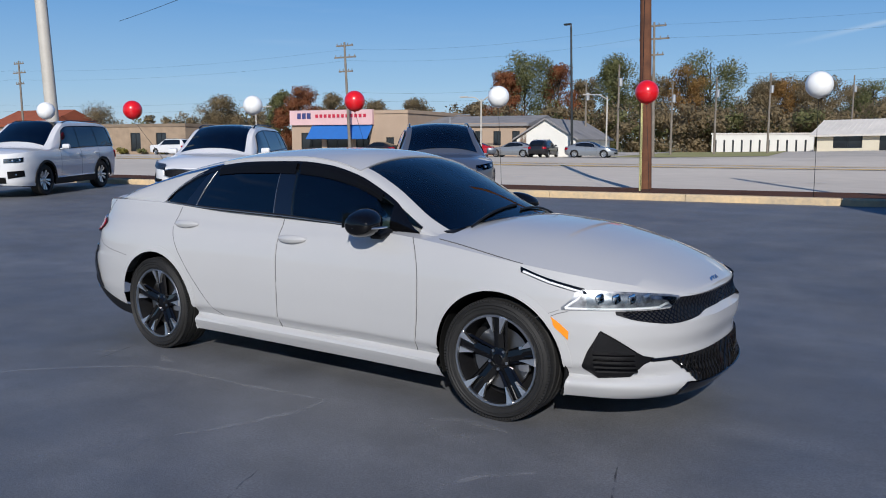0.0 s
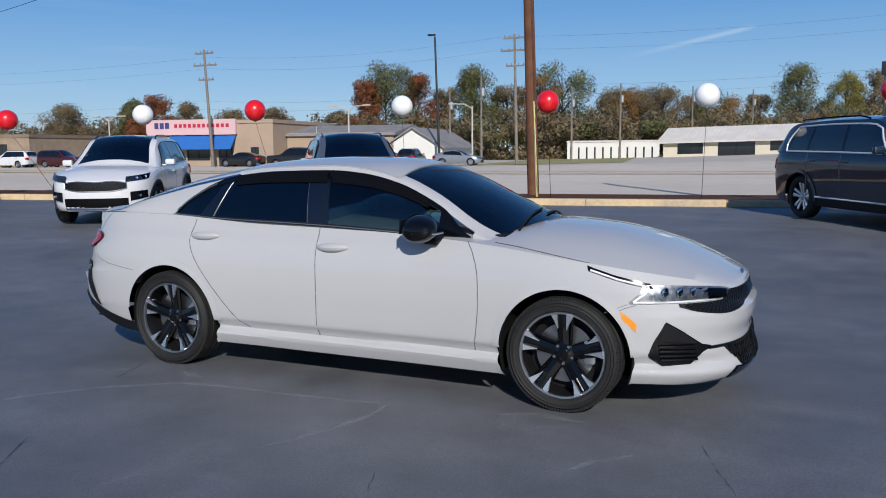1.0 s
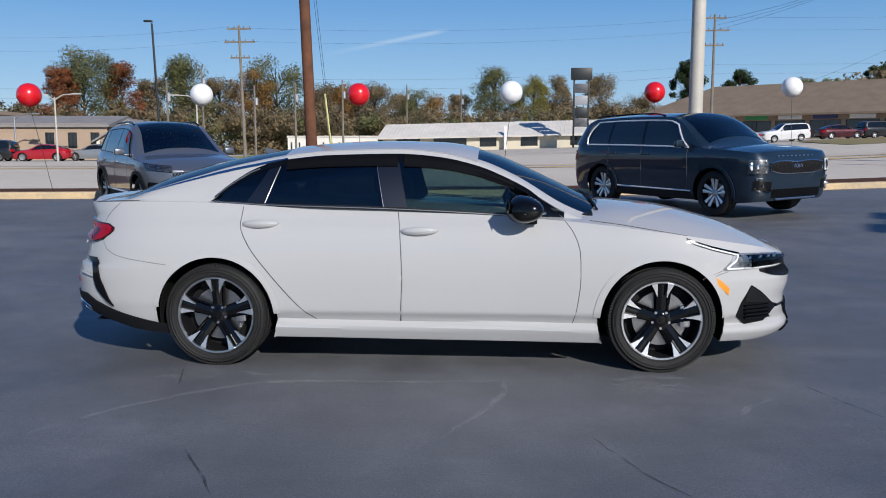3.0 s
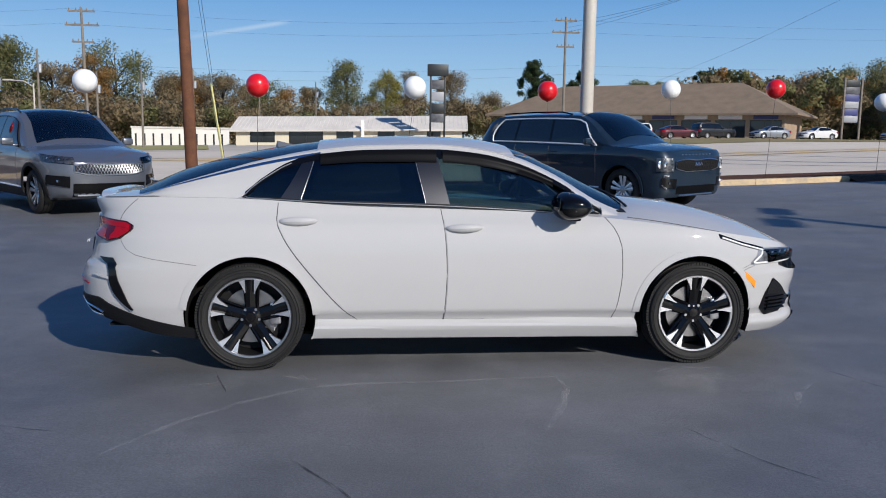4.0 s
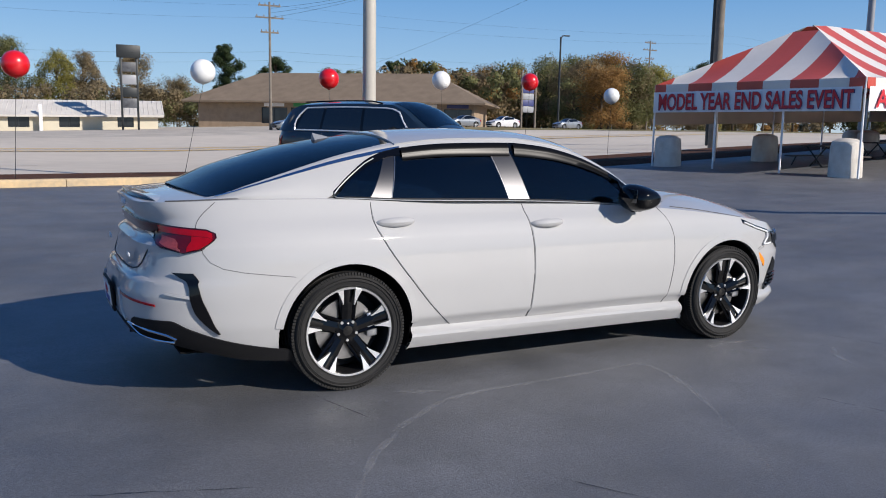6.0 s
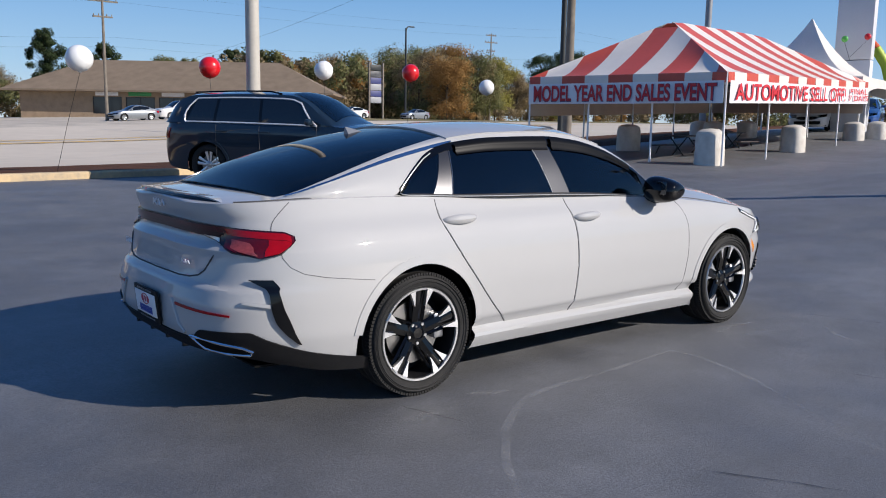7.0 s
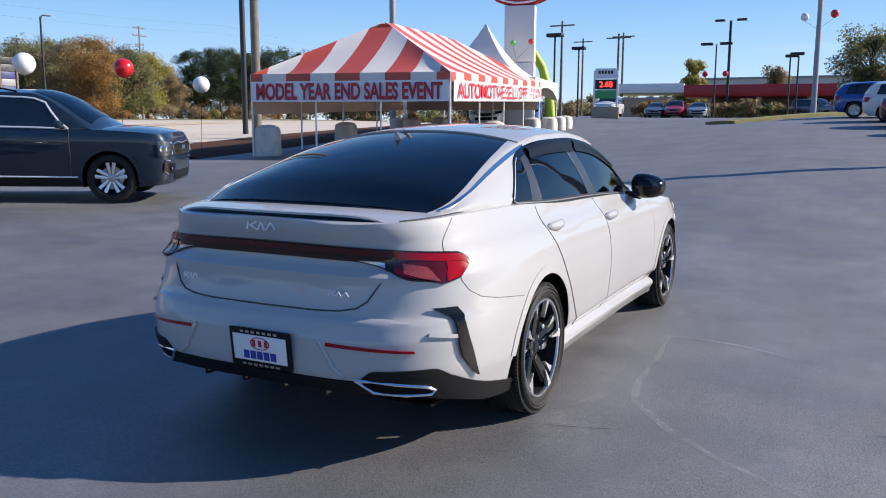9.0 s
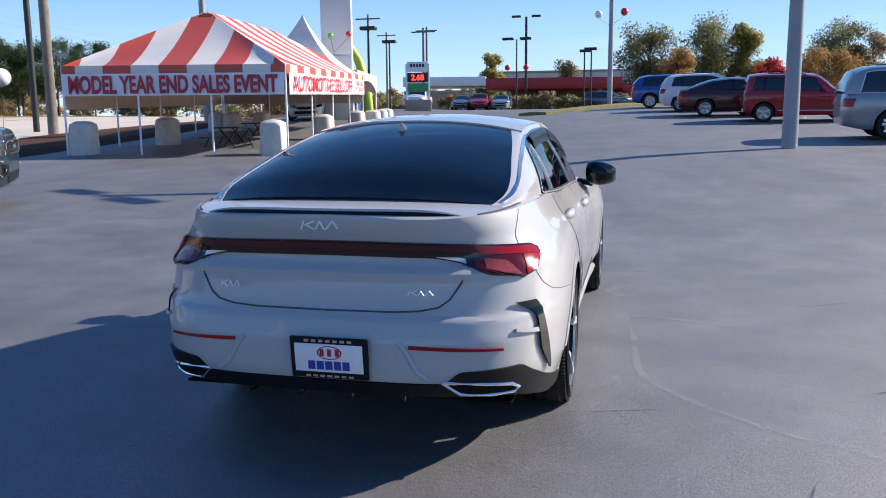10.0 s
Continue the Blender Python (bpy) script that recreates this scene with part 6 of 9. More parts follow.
vehicle("suv", CROSS, SILVER_PAINT, "steel grey compact utility vehicle with roof rails parked by the kerb", "car", 2.67, 0.35, "suv", at_ground(-5.85, 9.2, -52), hl=(0.58, 0.95, 0.79, 0.89, 0.06), gr=(0.60, 0.62, 0.80), roof=GLOSS_BLACK, intake=(0.29, 0.50), arch=BLACK_PLASTIC)
vehicle("suv", CROSS, WHITE_PAINT, "white compact utility vehicle with black grille parked on the lot", "car", 2.67, 0.35, "suv", at_ground(-10.3, 7.6, -60), hl=(0.58, 0.95, 0.79, 0.89, 0.06), gr=(0.60, 0.62, 0.80), roof=GLOSS_BLACK, intake=(0.29, 0.50), arch=BLACK_PLASTIC)
vehicle("suv", SUV, WHITE_PAINT, "white three-row utility vehicle with black roof rails on the lot", "car", 2.815, 0.37, "suv", at_ground(-16.95, 7.2, -60), hl=(0.60, 0.93, 0.80, 0.90, 0.03), gr=(0.52, 0.76, 0.92), arch=BLACK_PLASTIC)
vehicle("hatchback", BOXY, RED_PAINT, "boxy red hatchback parked across the lot", "car", 2.57, 0.33, "plain", at_ground(25.3, -6.5, -92))
vehicle("suv", SUV, SAND_PAINT, "light silver three-row utility vehicle parked across the lot", "car", 2.78, 0.37, "suv", at_ground(16.9, -8.4, -93))
vehicle("sedan", SALOON, MAROON_PAINT, "dark maroon sedan parked in the far row", "car", 2.7, 0.33, "plain", at_ground(28.7, -4.9, -92), 0.5)
vehicle("suv", CROSS, WHITE_PAINT, "white crossover parked in the far row", "car", 2.67, 0.34, "plain", at_ground(33.0, -4.13, -91), 0.5)
vehicle("suv", CROSS, BLUE_PAINT, "bright blue crossover parked in the far row", "car", 2.67, 0.36, "plain", at_ground(38.0, -2.86, -90), 0.5)


def far_car(u, v, rz, spec, paint, label, wb=2.7, R=0.34):
    vehicle("car", spec, paint, label, "car", wb, R, "plain", at_ground(*site(u, v), rz + ROAD_TURN), 0.4, "parked cars across the highway")


far_car(-32.1, 67, 180, SUV, BLACK_PAINT, "black van-like utility vehicle parked across the highway")
far_car(-27.6, 67, 185, SALOON, RED_PAINT, "red sedan parked across the highway")
far_car(-24.0, 69, 180, SALOON, SAND_PAINT, "silver sedan parked across the highway")
far_car(-20.9, 69, 90, CROSS, BLACK_PAINT, "black utility vehicle parked by the white house")
far_car(-16.4, 69, 0, SALOON, SAND_PAINT, "silver sedan parked beside the white house")
far_car(-38.0, 68, 175, SALOON, BLACK_PAINT, "dark sedan parked at the sales building")
far_car(-58.0, 67, 0, SUV, MAROON_PAINT, "maroon pickup-like utility vehicle parked across the highway")
far_car(-64.0, 67, 180, SUV, WHITE_PAINT, "white utility vehicle parked across the highway")
far_car(35.1, 71, 180, SALOON, SAND_PAINT, "silver sedan parked at the strip mall")
far_car(40.4, 72, 180, SUV, WHITE_PAINT, "white utility vehicle parked at the strip mall")
far_car(47.4, 74, 0, SALOON, MAROON_PAINT, "dark red sedan parked at the strip mall")
far_car(53.2, 76, 0, SUV, BLACK_PAINT, "black utility vehicle parked at the strip mall")
far_car(58.3, 73, 180, SALOON, SAND_PAINT, "pale grey sedan parked at the strip mall")
far_car(64.6, 73, 180, SALOON, WHITE_PAINT, "white sedan parked at the strip mall")
far_car(78.0, 75, 180, SALOON, SAND_PAINT, "silver sedan parked near the tall lamp")
for (x, y, rz, sp, pt, lb) in ((66.0, 18.2, 185, SUV, WHITE_PAINT, "white boxy utility vehicle parked at the lot's edge"), (74.0, 15.9, 185, SALOON, SILVER_PAINT, "grey sedan parked beyond the lot"), (74.0, 14.1, 185, CROSS, RED_PAINT, "red crossover parked beyond the lot"),
                               (74.0, 12.0, 185, SALOON, SAND_PAINT, "silver sedan parked beyond the lot"), (37.5, 14.6, 200, SALOON, BLUE_PAINT, "blue sedan parked behind the tents"), (34.6, 15.5, 200, SALOON, WHITE_PAINT, "white sedan parked behind the tents"),
                               (78.0, 2.1, 240, SUV, SILVER_PAINT, "grey pickup-like utility vehicle in the far row")):
    vehicle("car", sp, pt, lb, "car", 2.7, 0.34, "plain", at_ground(x, y, rz), 0.4, "cars at the lot's far edge")


# ---------- poles, balloons, tents, buildings, trees ----------
WOOD_POLE = mat("creosoted_wood", (0.17, 0.075, 0.042), 0.85, var=0.5, scale=3, bump=0.5, bscale=25, color2=(0.09, 0.045, 0.03))
GREY_WOOD = mat("weathered_pole_wood", (0.24, 0.21, 0.175), 0.9, var=0.4, scale=2, bump=0.4, bscale=25)
CREAM_STEEL = mat("cream_painted_steel", (0.50, 0.47, 0.41), 0.5, var=0.15, scale=1.5, color2=(0.42, 0.39, 0.34))
GREY_STEEL = mat("grey_painted_steel", (0.30, 0.31, 0.33), 0.45, var=0.15, scale=1.5)
DARK_STEEL = mat("dark_bronze_steel", (0.012, 0.016, 0.018), 0.5, var=0.2, scale=2)
WIRE = mat("cable_black", (0.015, 0.015, 0.016), 0.7)
GALV = mat("galvanised_steel", (0.40, 0.41, 0.42), 0.45, 0.6, var=0.25, scale=6)
SIGN_DULL = mat("dull_sign_face", (0.11, 0.115, 0.125), 0.5, var=0.4, scale=2.5, color2=(0.035, 0.037, 0.045))
BALLOON_RED = mat("red_vinyl", (0.62, 0.008, 0.014), 0.28, 0, 0.5)
BALLOON_WHITE = mat("white_vinyl", (0.80, 0.80, 0.78), 0.3, 0, 0.4)
BALLOON_GREEN = mat("green_vinyl", (0.06, 0.33, 0.05), 0.3, 0, 0.4)


def pole(name, x, y, h, r1, r2, material, label, lean=(0, 0), seg=16, z=None, category="pole", group=""):
    z = ground_z(x, y) - 0.1 if z is None else z
    bm = bmesh.new()
    n = 6
    prev = None
    for i in range(n + 1):
        t = i / n
        r = r1 + (r2 - r1) * t
        ring = [bm.verts.new((lean[0] * h * t + r * math.cos(2 * math.pi * k / seg), lean[1] * h * t + r * math.sin(2 * math.pi * k / seg), h * t)) for k in range(seg)]
        if prev:
            for k in range(seg):
                bm.faces.new((prev[k], prev[(k + 1) % seg], ring[(k + 1) % seg], ring[k]))
        prev = ring
    bm.faces.new(prev)
    ob = part(name, bm, material)
    ob.location = (x, y, z)
    return tagged(ob, label, category, group)


def balloon(x, y, zc, material, word, base=None, r=0.31):
    """Vinyl ball on a thin rod."""
    root = empty("balloon", word + " vinyl ball balloon on a thin rod at the kerb", "balloon", "balloons along the kerb")
    bx, by = base or (x, y)
    zb = ground_z(bx, by)
    root.location = (bx, by, zb)
    o = Vector((bx, by, zb))
    bm = bmesh.new()
    prof = [(0.012, -r * 1.06), (0.03, -r * 1.02)] + [(r * math.cos(a), r * math.sin(a)) for a in np.linspace(-1.45, 1.5, 16)] + [(0.001, r)]
    lathe(bm, prof, 24, Matrix.Translation(Vector((x, y, zc)) - o))
    part("ball", bm, material, root)
    bm = bmesh.new()
    p0, p1 = Vector((0, 0, -0.05)), Vector((x, y, zc - r)) - o
    mid = p0.lerp(p1, 0.5) + Vector((0.0, 0, 0.05))
    tube(bm, [p0, mid, p1], 0.006, 6, 0.7)
    part("rod", bm, DARK_STEEL, root)


for i, (x, y, z, c) in enumerate([(-19.6, 9.0, 2.4, 1), (-15.8, 9.2, 2.35, 0), (-12.7, 10.6, 2.45, 1), (-9.5, 10.9, 2.48, 0), (-6.3, 12.3, 2.55, 1), (-2.78, 12.5, 2.55, 0), (0.62, 12.4, 2.57, 1), (4.1, 14.5, 2.68, 0),
                                  (7.53, 15.1, 2.82, 1), (10.44, 15.15, 2.9, 0), (14.05, 15.9, 2.65, 1)]):
    u = x * _ca + y * _sa
    balloon(x, y, z, BALLOON_RED if c == 0 else BALLOON_WHITE, "red" if c == 0 else "white", site(u, KERB_V + 0.45), 0.25)

pole("utility_pole", -5.6, 20.2, 13.0, 0.19, 0.14, WOOD_POLE, "brown creosoted wooden utility pole in the mulch strip", (-0.03, 0))
pole("light_pole", 4.98, 14.05, 11.5, 0.17, 0.14, CREAM_STEEL, "tall cream painted steel light pole", (0, 0))
pole("light_pole", -20.4, 9.75, 11.5, 0.19, 0.15, CREAM_STEEL, "tall cream painted steel light pole", (-0.02, -0.03))
lot_pole = pole("light_pole", 13.9, -4.36, 7.3, 0.17, 0.13, GREY_STEEL, "tall grey steel light pole with two lamp heads", (0, 0))
for q in (-1, 1):
    bm = bmesh.new()
    rod(bm, (0, 0, 7.2), (0.12 * q, 0.35 * q, 7.3), 0.03, 0.03, 8)
    box(bm, (0.32 * q, 0.80 * q, 7.3), (0.42, 1.0, 0.16), -18, 0.05)
    part("lamp_head", bm, GREY_STEEL, lot_pole)
pole("utility_pole", 34.4, 31.66, 18, 0.17, 0.15, DARK_STEEL, "dark tall pole by the road behind the tent", (0, 0))
pole("utility_pole", 30.4, 27.4, 16, 0.25, 0.19, GREY_WOOD, "weathered wooden utility pole by the road behind the tent", (0, 0))
pole("light_pole", 49.4, 0.9, 11, 0.17, 0.12, GREY_STEEL, "grey light pole at the far edge of the lot")


def lamp_post(u, v, h, material, label, arms=(1,), reach=1.8, r=0.09, lean=0.0, head=(0.75, 0.26, 0.12)):
    """Lamp post with curved arms and box heads."""
    x, y = site(u, v)
    p = pole("street_lamp", x, y, h, r, r * 0.7, material, label, (lean, 0), 10, None, "street lamp", "lamp posts")
    for sg in arms:
        bm = bmesh.new()
        tube(bm, [(lean * h, 0, h - 0.25), (lean * h + sg * reach * 0.45, 0, h + 0.18), (lean * h + sg * reach, 0, h + 0.22)], r * 0.55, 6)
        arm = part("arm", bm, material, p)
        bm = bmesh.new()
        box(bm, (lean * h + sg * (reach + head[0] * 0.4), 0, h + 0.24), head, 0, 0.03)
        part("lamp_head", bm, material, arm)
    return p


lamp_post(-18.75, 71, 12.1, DARK_STEEL, "tall black lamp post across the highway", (-1,), 0.06, 0.13, -0.03, (0.7, 0.4, 0.15))
lamp_post(81.3, 80, 12.9, DARK_STEEL, "tall black lamp post across the highway", (1,), 0.6, 0.17, 0.0, (0.9, 0.4, 0.15))
lamp_post(-26.0, 66, 5.4, CREAM_STEEL, "pale lamp post with two arms across the highway", (-1, 1), 1.6)
lamp_post(-15.3, 70, 5.6, CREAM_STEEL, "pale lamp post with one arm across the highway", (-1,), 1.7)
lamp_post(-52.9, 68, 5.0, CREAM_STEEL, "pale lamp post with two arms across the highway", (-1, 1), 1.6)
lamp_post(-30.7, 69.5, 3.9, GALV, "low pale lamp post across the highway", (1,), 1.6)
UP = []
for (u, v, h, ln) in ((-41.2, 68, 11.5, -0.05), (-11.45, 72, 12.2, -0.02), (33.0, 72, 12.5, 0), (107, 85, 14.6, 0), (-91.2, 70, 12, -0.02)):
    x, y = site(u, v)
    p = pole("utility_pole", x, y, h, 0.17, 0.10, GREY_WOOD, "weathered utility pole with crossarms across the highway", (ln, 0), 10, None, "utility pole", "utility poles across the highway")
    UP.append(Vector((x + ln * h, y, ground_z(x, y) - 0.1 + h)))
    for dz, w in ((0.35, 2.2), (1.5, 2.8), (2.9, 1.8)):
        bm = bmesh.new()
        box(bm, (ln * (h - dz), 0, h - dz), (w, 0.12, 0.14))
        for q in (-0.45, -0.2, 0.2, 0.45):
            rod(bm, (ln * (h - dz) + q * w, 0, h - dz + 0.06), (ln * (h - dz) + q * w, 0, h - dz + 0.26), 0.05, 0.035, 6)
        part("crossarm", bm, GREY_WOOD, p)
for (u, v, h) in ((-17.0, 82, 9.5), (-12.5, 88, 8), (-8.4, 92, 8.6), (-3.0, 95, 9.0), (-21.0, 84, 8.2), (6, 120, 10), (14, 118, 9)):
    x, y = site(u, v)
    p = pole("utility_pole", x, y, h, 0.14, 0.09, GREY_WOOD, "thin weathered utility pole behind the shops", (0, 0), 8, None, "utility pole", "utility poles across the highway")
    bm = bmesh.new()
    rod(bm, (0.2, 0, h - 2.2), (0.2, 0, h - 1.4), 0.2, 0.2, 8)
    part("transformer", bm, GALV, p)


def wire(name, a, b, sag_, r=0.014, label="dark overhead cable sagging between poles"):
    bm = bmesh.new()
    a, b = Vector(a), Vector(b)
    tube(bm, [a.lerp(b, t) - Vector((0, 0, sag_ * 4 * t * (1 - t))) for t in np.linspace(0, 1, 17)], r, 4)
    return tagged(part(name, bm, WIRE), label, "cable", "overhead cables")


# striped tent
TENT_RED = mat("red_tent_vinyl", (0.56, 0.085, 0.055), 0.45, var=0.12, scale=1.5, bump=0.3, bscale=6)
TENT_WHITE = mat("white_tent_vinyl", (0.74, 0.70, 0.64), 0.45, var=0.1, scale=1.5, bump=0.3, bscale=6)
BANNER = mat("white_banner", (0.80, 0.80, 0.82), 0.5, var=0.06, scale=2)
LETTER_RED = mat("red_letters", (0.55, 0.02, 0.03), 0.5)
LETTER_EDGE = mat("navy_letter_outline", (0.04, 0.05, 0.16), 0.5)
TENT_O = Vector((14.30, 14.16, 0.38))          # far front corner
TENT_W, TENT_D, EAVE, PEAK = 6.1, 13.4, 2.55, 4.25
tent_x = Vector((1.28, -5.96, 0)).normalized()   # across the front
tent_y = Vector((13.0, 2.31, 0)).normalized()    # along the length
TSL = 0.028                                        # the lot's rise along the tent


def tp(a, b, z):
    p = TENT_O + tent_x * a + tent_y * b
    return p + Vector((0, 0, z + TSL * b))


tent = empty("tent", "red and white striped frame tent with sales banners on the lot", "tent")
NW = 8                                             # stripes across the front
NS = 16                                            # stripes along the side
RA, RB = TENT_W / 2, TENT_D - TENT_W / 2           # ridge from b = RA to RB


def sag(p, e):
    return p - Vector((0, 0, 0.10 * 4 * e * (1 - e)))


def slope_panel(p0, p1, q0, q1, material):
    """Strip of roof cloth from the eave p0-p1 up to q0-q1, sagging a little."""
    def f(u, v):
        lo, hi = p0.lerp(p1, u), q0.lerp(q1, u)
        return sag(lo.lerp(hi, v), v)
    part("canopy_stripe", skin(f, 3, 8, 0.004, 0), material, tent)


def valance(p0, p1, out, material):
    def f(u, v):
        p = p0.lerp(p1, u)
        d = 0.26 + 0.035 * math.sin(math.pi * u) * 1.0
        return p + Vector((0, 0, -d * v)) + out * (0.03 + 0.015 * math.sin(9 * u + p.x * 7) * v)
    part("valance_flap", skin(f, 6, 3, 0.004, 0), material, tent)


Zp = PEAK - EAVE
for i in range(NW + 1):
    a0, a1 = TENT_W * max(0, i - 0.5) / NW, TENT_W * min(NW, i + 0.5) / NW
    mt = TENT_RED if i % 2 == 0 else TENT_WHITE
    for b, rb, out in ((0.0, RA, -tent_y), (TENT_D, RB, tent_y)):
        def top(a):
            k = 1 - abs(a - TENT_W / 2) / (TENT_W / 2)
            return tp(a, b + (rb - b) * k, EAVE + Zp * k)
        slope_panel(tp(a0, b, EAVE), tp(a1, b, EAVE), top(a0), top(a1), mt)
        valance(tp(a0, b, EAVE), tp(a1, b, EAVE), out, mt)
for j in range(NS + 1):
    b0, b1 = TENT_D * max(0, j - 0.5) / NS, TENT_D * min(NS, j + 0.5) / NS
    mt = TENT_RED if j % 2 == 0 else TENT_WHITE
    for a, out in ((0.0, -tent_x), (TENT_W, tent_x)):
        def top2(b):
            k = min(1.0, min(b, TENT_D - b) / RA)
            return tp(a + (TENT_W / 2 - a) * k, b, EAVE + Zp * k)
        slope_panel(tp(a, b0, EAVE), tp(a, b1, EAVE), top2(b0), top2(b1), mt)
        valance(tp(a, b0, EAVE), tp(a, b1, EAVE), out, mt)
for b in (0.0, 3.2, 6.6, 10.0, TENT_D):
    for a in ((0.0, 2.05, 4.05, TENT_W) if b in (0.0, TENT_D) else (0.0, TENT_W)):
        bm = bmesh.new()
        rod(bm, tp(a, b, -0.05), tp(a, b, EAVE), 0.028, 0.028, 10)
        rod(bm, tp(a, b, 0.0), tp(a, b, 0.012), 0.09, 0.09, 10)
        part("leg", bm, WHITE_PLASTIC, tent)
bm = bmesh.new()
for a, b, a2, b2 in ((0, 0, TENT_W, 0), (0, TENT_D, TENT_W, TENT_D), (0, 0, 0, TENT_D), (TENT_W, 0, TENT_W, TENT_D)):
    rod(bm, tp(a, b, EAVE - 0.02), tp(a2, b2, EAVE - 0.02), 0.024, 0.024, 8)
rod(bm, tp(TENT_W / 2, RA, PEAK - 0.04), tp(TENT_W / 2, RB, PEAK - 0.04), 0.024, 0.024, 8)
part("frame", bm, GALV, tent)


def text_on(name, words, width, height, origin, ax, up, material, parent, depth=0.004, grow=0.0, shear=0.0):
    """Raised letters from the built-in font, fitted to width and height."""
    cu = bpy.data.curves.new(name, 'FONT')
    cu.body, cu.size, cu.extrude, cu.offset = words, 1.0, 0.0, grow
    tmp = bpy.data.objects.new(name, cu)
    scene.collection.objects.link(tmp)
    bpy.context.view_layer.update()
    me = bpy.data.meshes.new_from_object(tmp.evaluated_get(bpy.context.evaluated_depsgraph_get()))
    bpy.data.objects.remove(tmp)
    co = np.array([v.co[:] for v in me.vertices])
    lo, hi = co.min(0), co.max(0)
    n = ax.cross(up).normalized()
    for v in me.vertices:
        q = ((v.co.x - lo[0]) / (hi[0] - lo[0]) * width, (v.co.y - lo[1]) / (hi[1] - lo[1]) * height)
        v.co = origin + ax * q[0] + up * q[1] + n * depth
    src = bmesh.new()
    src.from_mesh(me)
    bpy.data.meshes.remove(me)
    left = set(src.faces)
    while left:
        grp, todo = set(), [left.pop()]
        while todo:
            fc = todo.pop()
            grp.add(fc)
            for v in fc.verts:
                for g_ in v.link_faces:
                    if g_ in left:
                        left.discard(g_)
                        todo.append(g_)
        one = bmesh.new()
        at = {v: one.verts.new(v.co) for v in {v for fc in grp for v in fc.verts}}
        for fc in grp:
            one.faces.new([at[v] for v in fc.verts])
        part(name, one, material, parent, "", False)
    src.free()


def banner(p0, ax, length, z0, z1, name, label):
    root = empty(name, label, "banner")
    up = Vector((0, 0, 1))
    n = ax.cross(up).normalized()

    def f(u, v):
        return p0 + ax * (length * u) + up * (z0 + (z1 - z0) * v) + n * 0.012 * math.sin(7 * u)
    part("cloth", skin(f, 24, 2, 0.004, 0), BANNER, root)
    return root, n


fb, fn = banner(tp(0.02, -0.10, 0), tent_x, TENT_W - 0.04, 1.74, 2.33, "banner", "white banner with red block letters hung on the tent front")
o = tp(0.22, -0.13, 1.84)
text_on("letter_outline", "MODEL YEAR END SALES EVENT", 5.70, 0.49, o - Vector((0, 0, 0.05)), tent_x, Vector((0, 0, 1)), LETTER_EDGE, fb, 0.010, 0.034)
text_on("letter", "MODEL YEAR END SALES EVENT", 5.66, 0.46, o + Vector((0.0, 0, -0.03)) + tent_x * 0.02, tent_x, Vector((0, 0, 1)), LETTER_RED, fb, 0.020, 0.020)
ty = (tent_y + Vector((0, 0, TSL))).normalized()
sb, sn = banner(tp(TENT_W + 0.10, 0.02, 0), ty, 13.2, 1.74, 2.33, "banner", "white banner with red block letters hung along the tent side")
o = tp(TENT_W + 0.13, 0.30, 1.84)
text_on("letter", "AUTOMOTIVE SELL OFF!", 9.9, 0.46, o - Vector((0, 0, 0.03)), ty, Vector((0, 0, 1)), LETTER_RED, sb, 0.016, 0.018)
text_on("letter", "FINAL", 2.2, 0.20, tp(TENT_W + 0.13, 10.75, 2.07), ty, Vector((0, 0, 1)), LETTER_RED, sb, 0.016, 0.012)
text_on("letter", "7 DAYS", 2.5, 0.20, tp(TENT_W + 0.13, 10.6, 1.83), ty, Vector((0, 0, 1)), LETTER_RED, sb, 0.016, 0.012)

# white high-peak tent behind it
ct = empty("tent", "white high-peak marquee tent on the lot", "tent")
C0 = Vector((31.4, 14.3, 1.0))


for k in range(4):
    m4 = Matrix.Rotation(k * math.pi / 2, 4, 'Z')
    base = Matrix.Translation(C0) @ Matrix.Rotation(math.atan2(tent_y.y, tent_y.x), 4, 'Z') @ m4
    def f(u, v):
        h = 3.0 * (1 - v)
        prof = 2.55 + 2.7 * v ** 2.2
        return base @ Vector((h, (2 * u - 1) * h, prof))
    part("canopy_panel", skin(f, 10, 14, 0.004, 0), TENT_WHITE, ct)
    def g(u, v):
        arch = 0.35 + 0.55 * (abs(2 * u - 1)) ** 2.5
        return base @ Vector((3.0, (2 * u - 1) * 3.0, 2.55 - arch * v))
    part("valance", skin(g, 16, 2, 0.004, 0), TENT_WHITE, ct)
    bm = bmesh.new()
    rod(bm, base @ Vector((2.95, 2.95, -0.1)), base @ Vector((2.95, 2.95, 2.55)), 0.04, 0.04, 8)
    part("leg", bm, WHITE_PLASTIC, ct)

# water barrels that weigh the tents down
COVER = mat("white_fabric_cover", (0.66, 0.63, 0.58), 0.8, var=0.2, scale=4, bump=0.5, bscale=7, color2=(0.5, 0.46, 0.40))


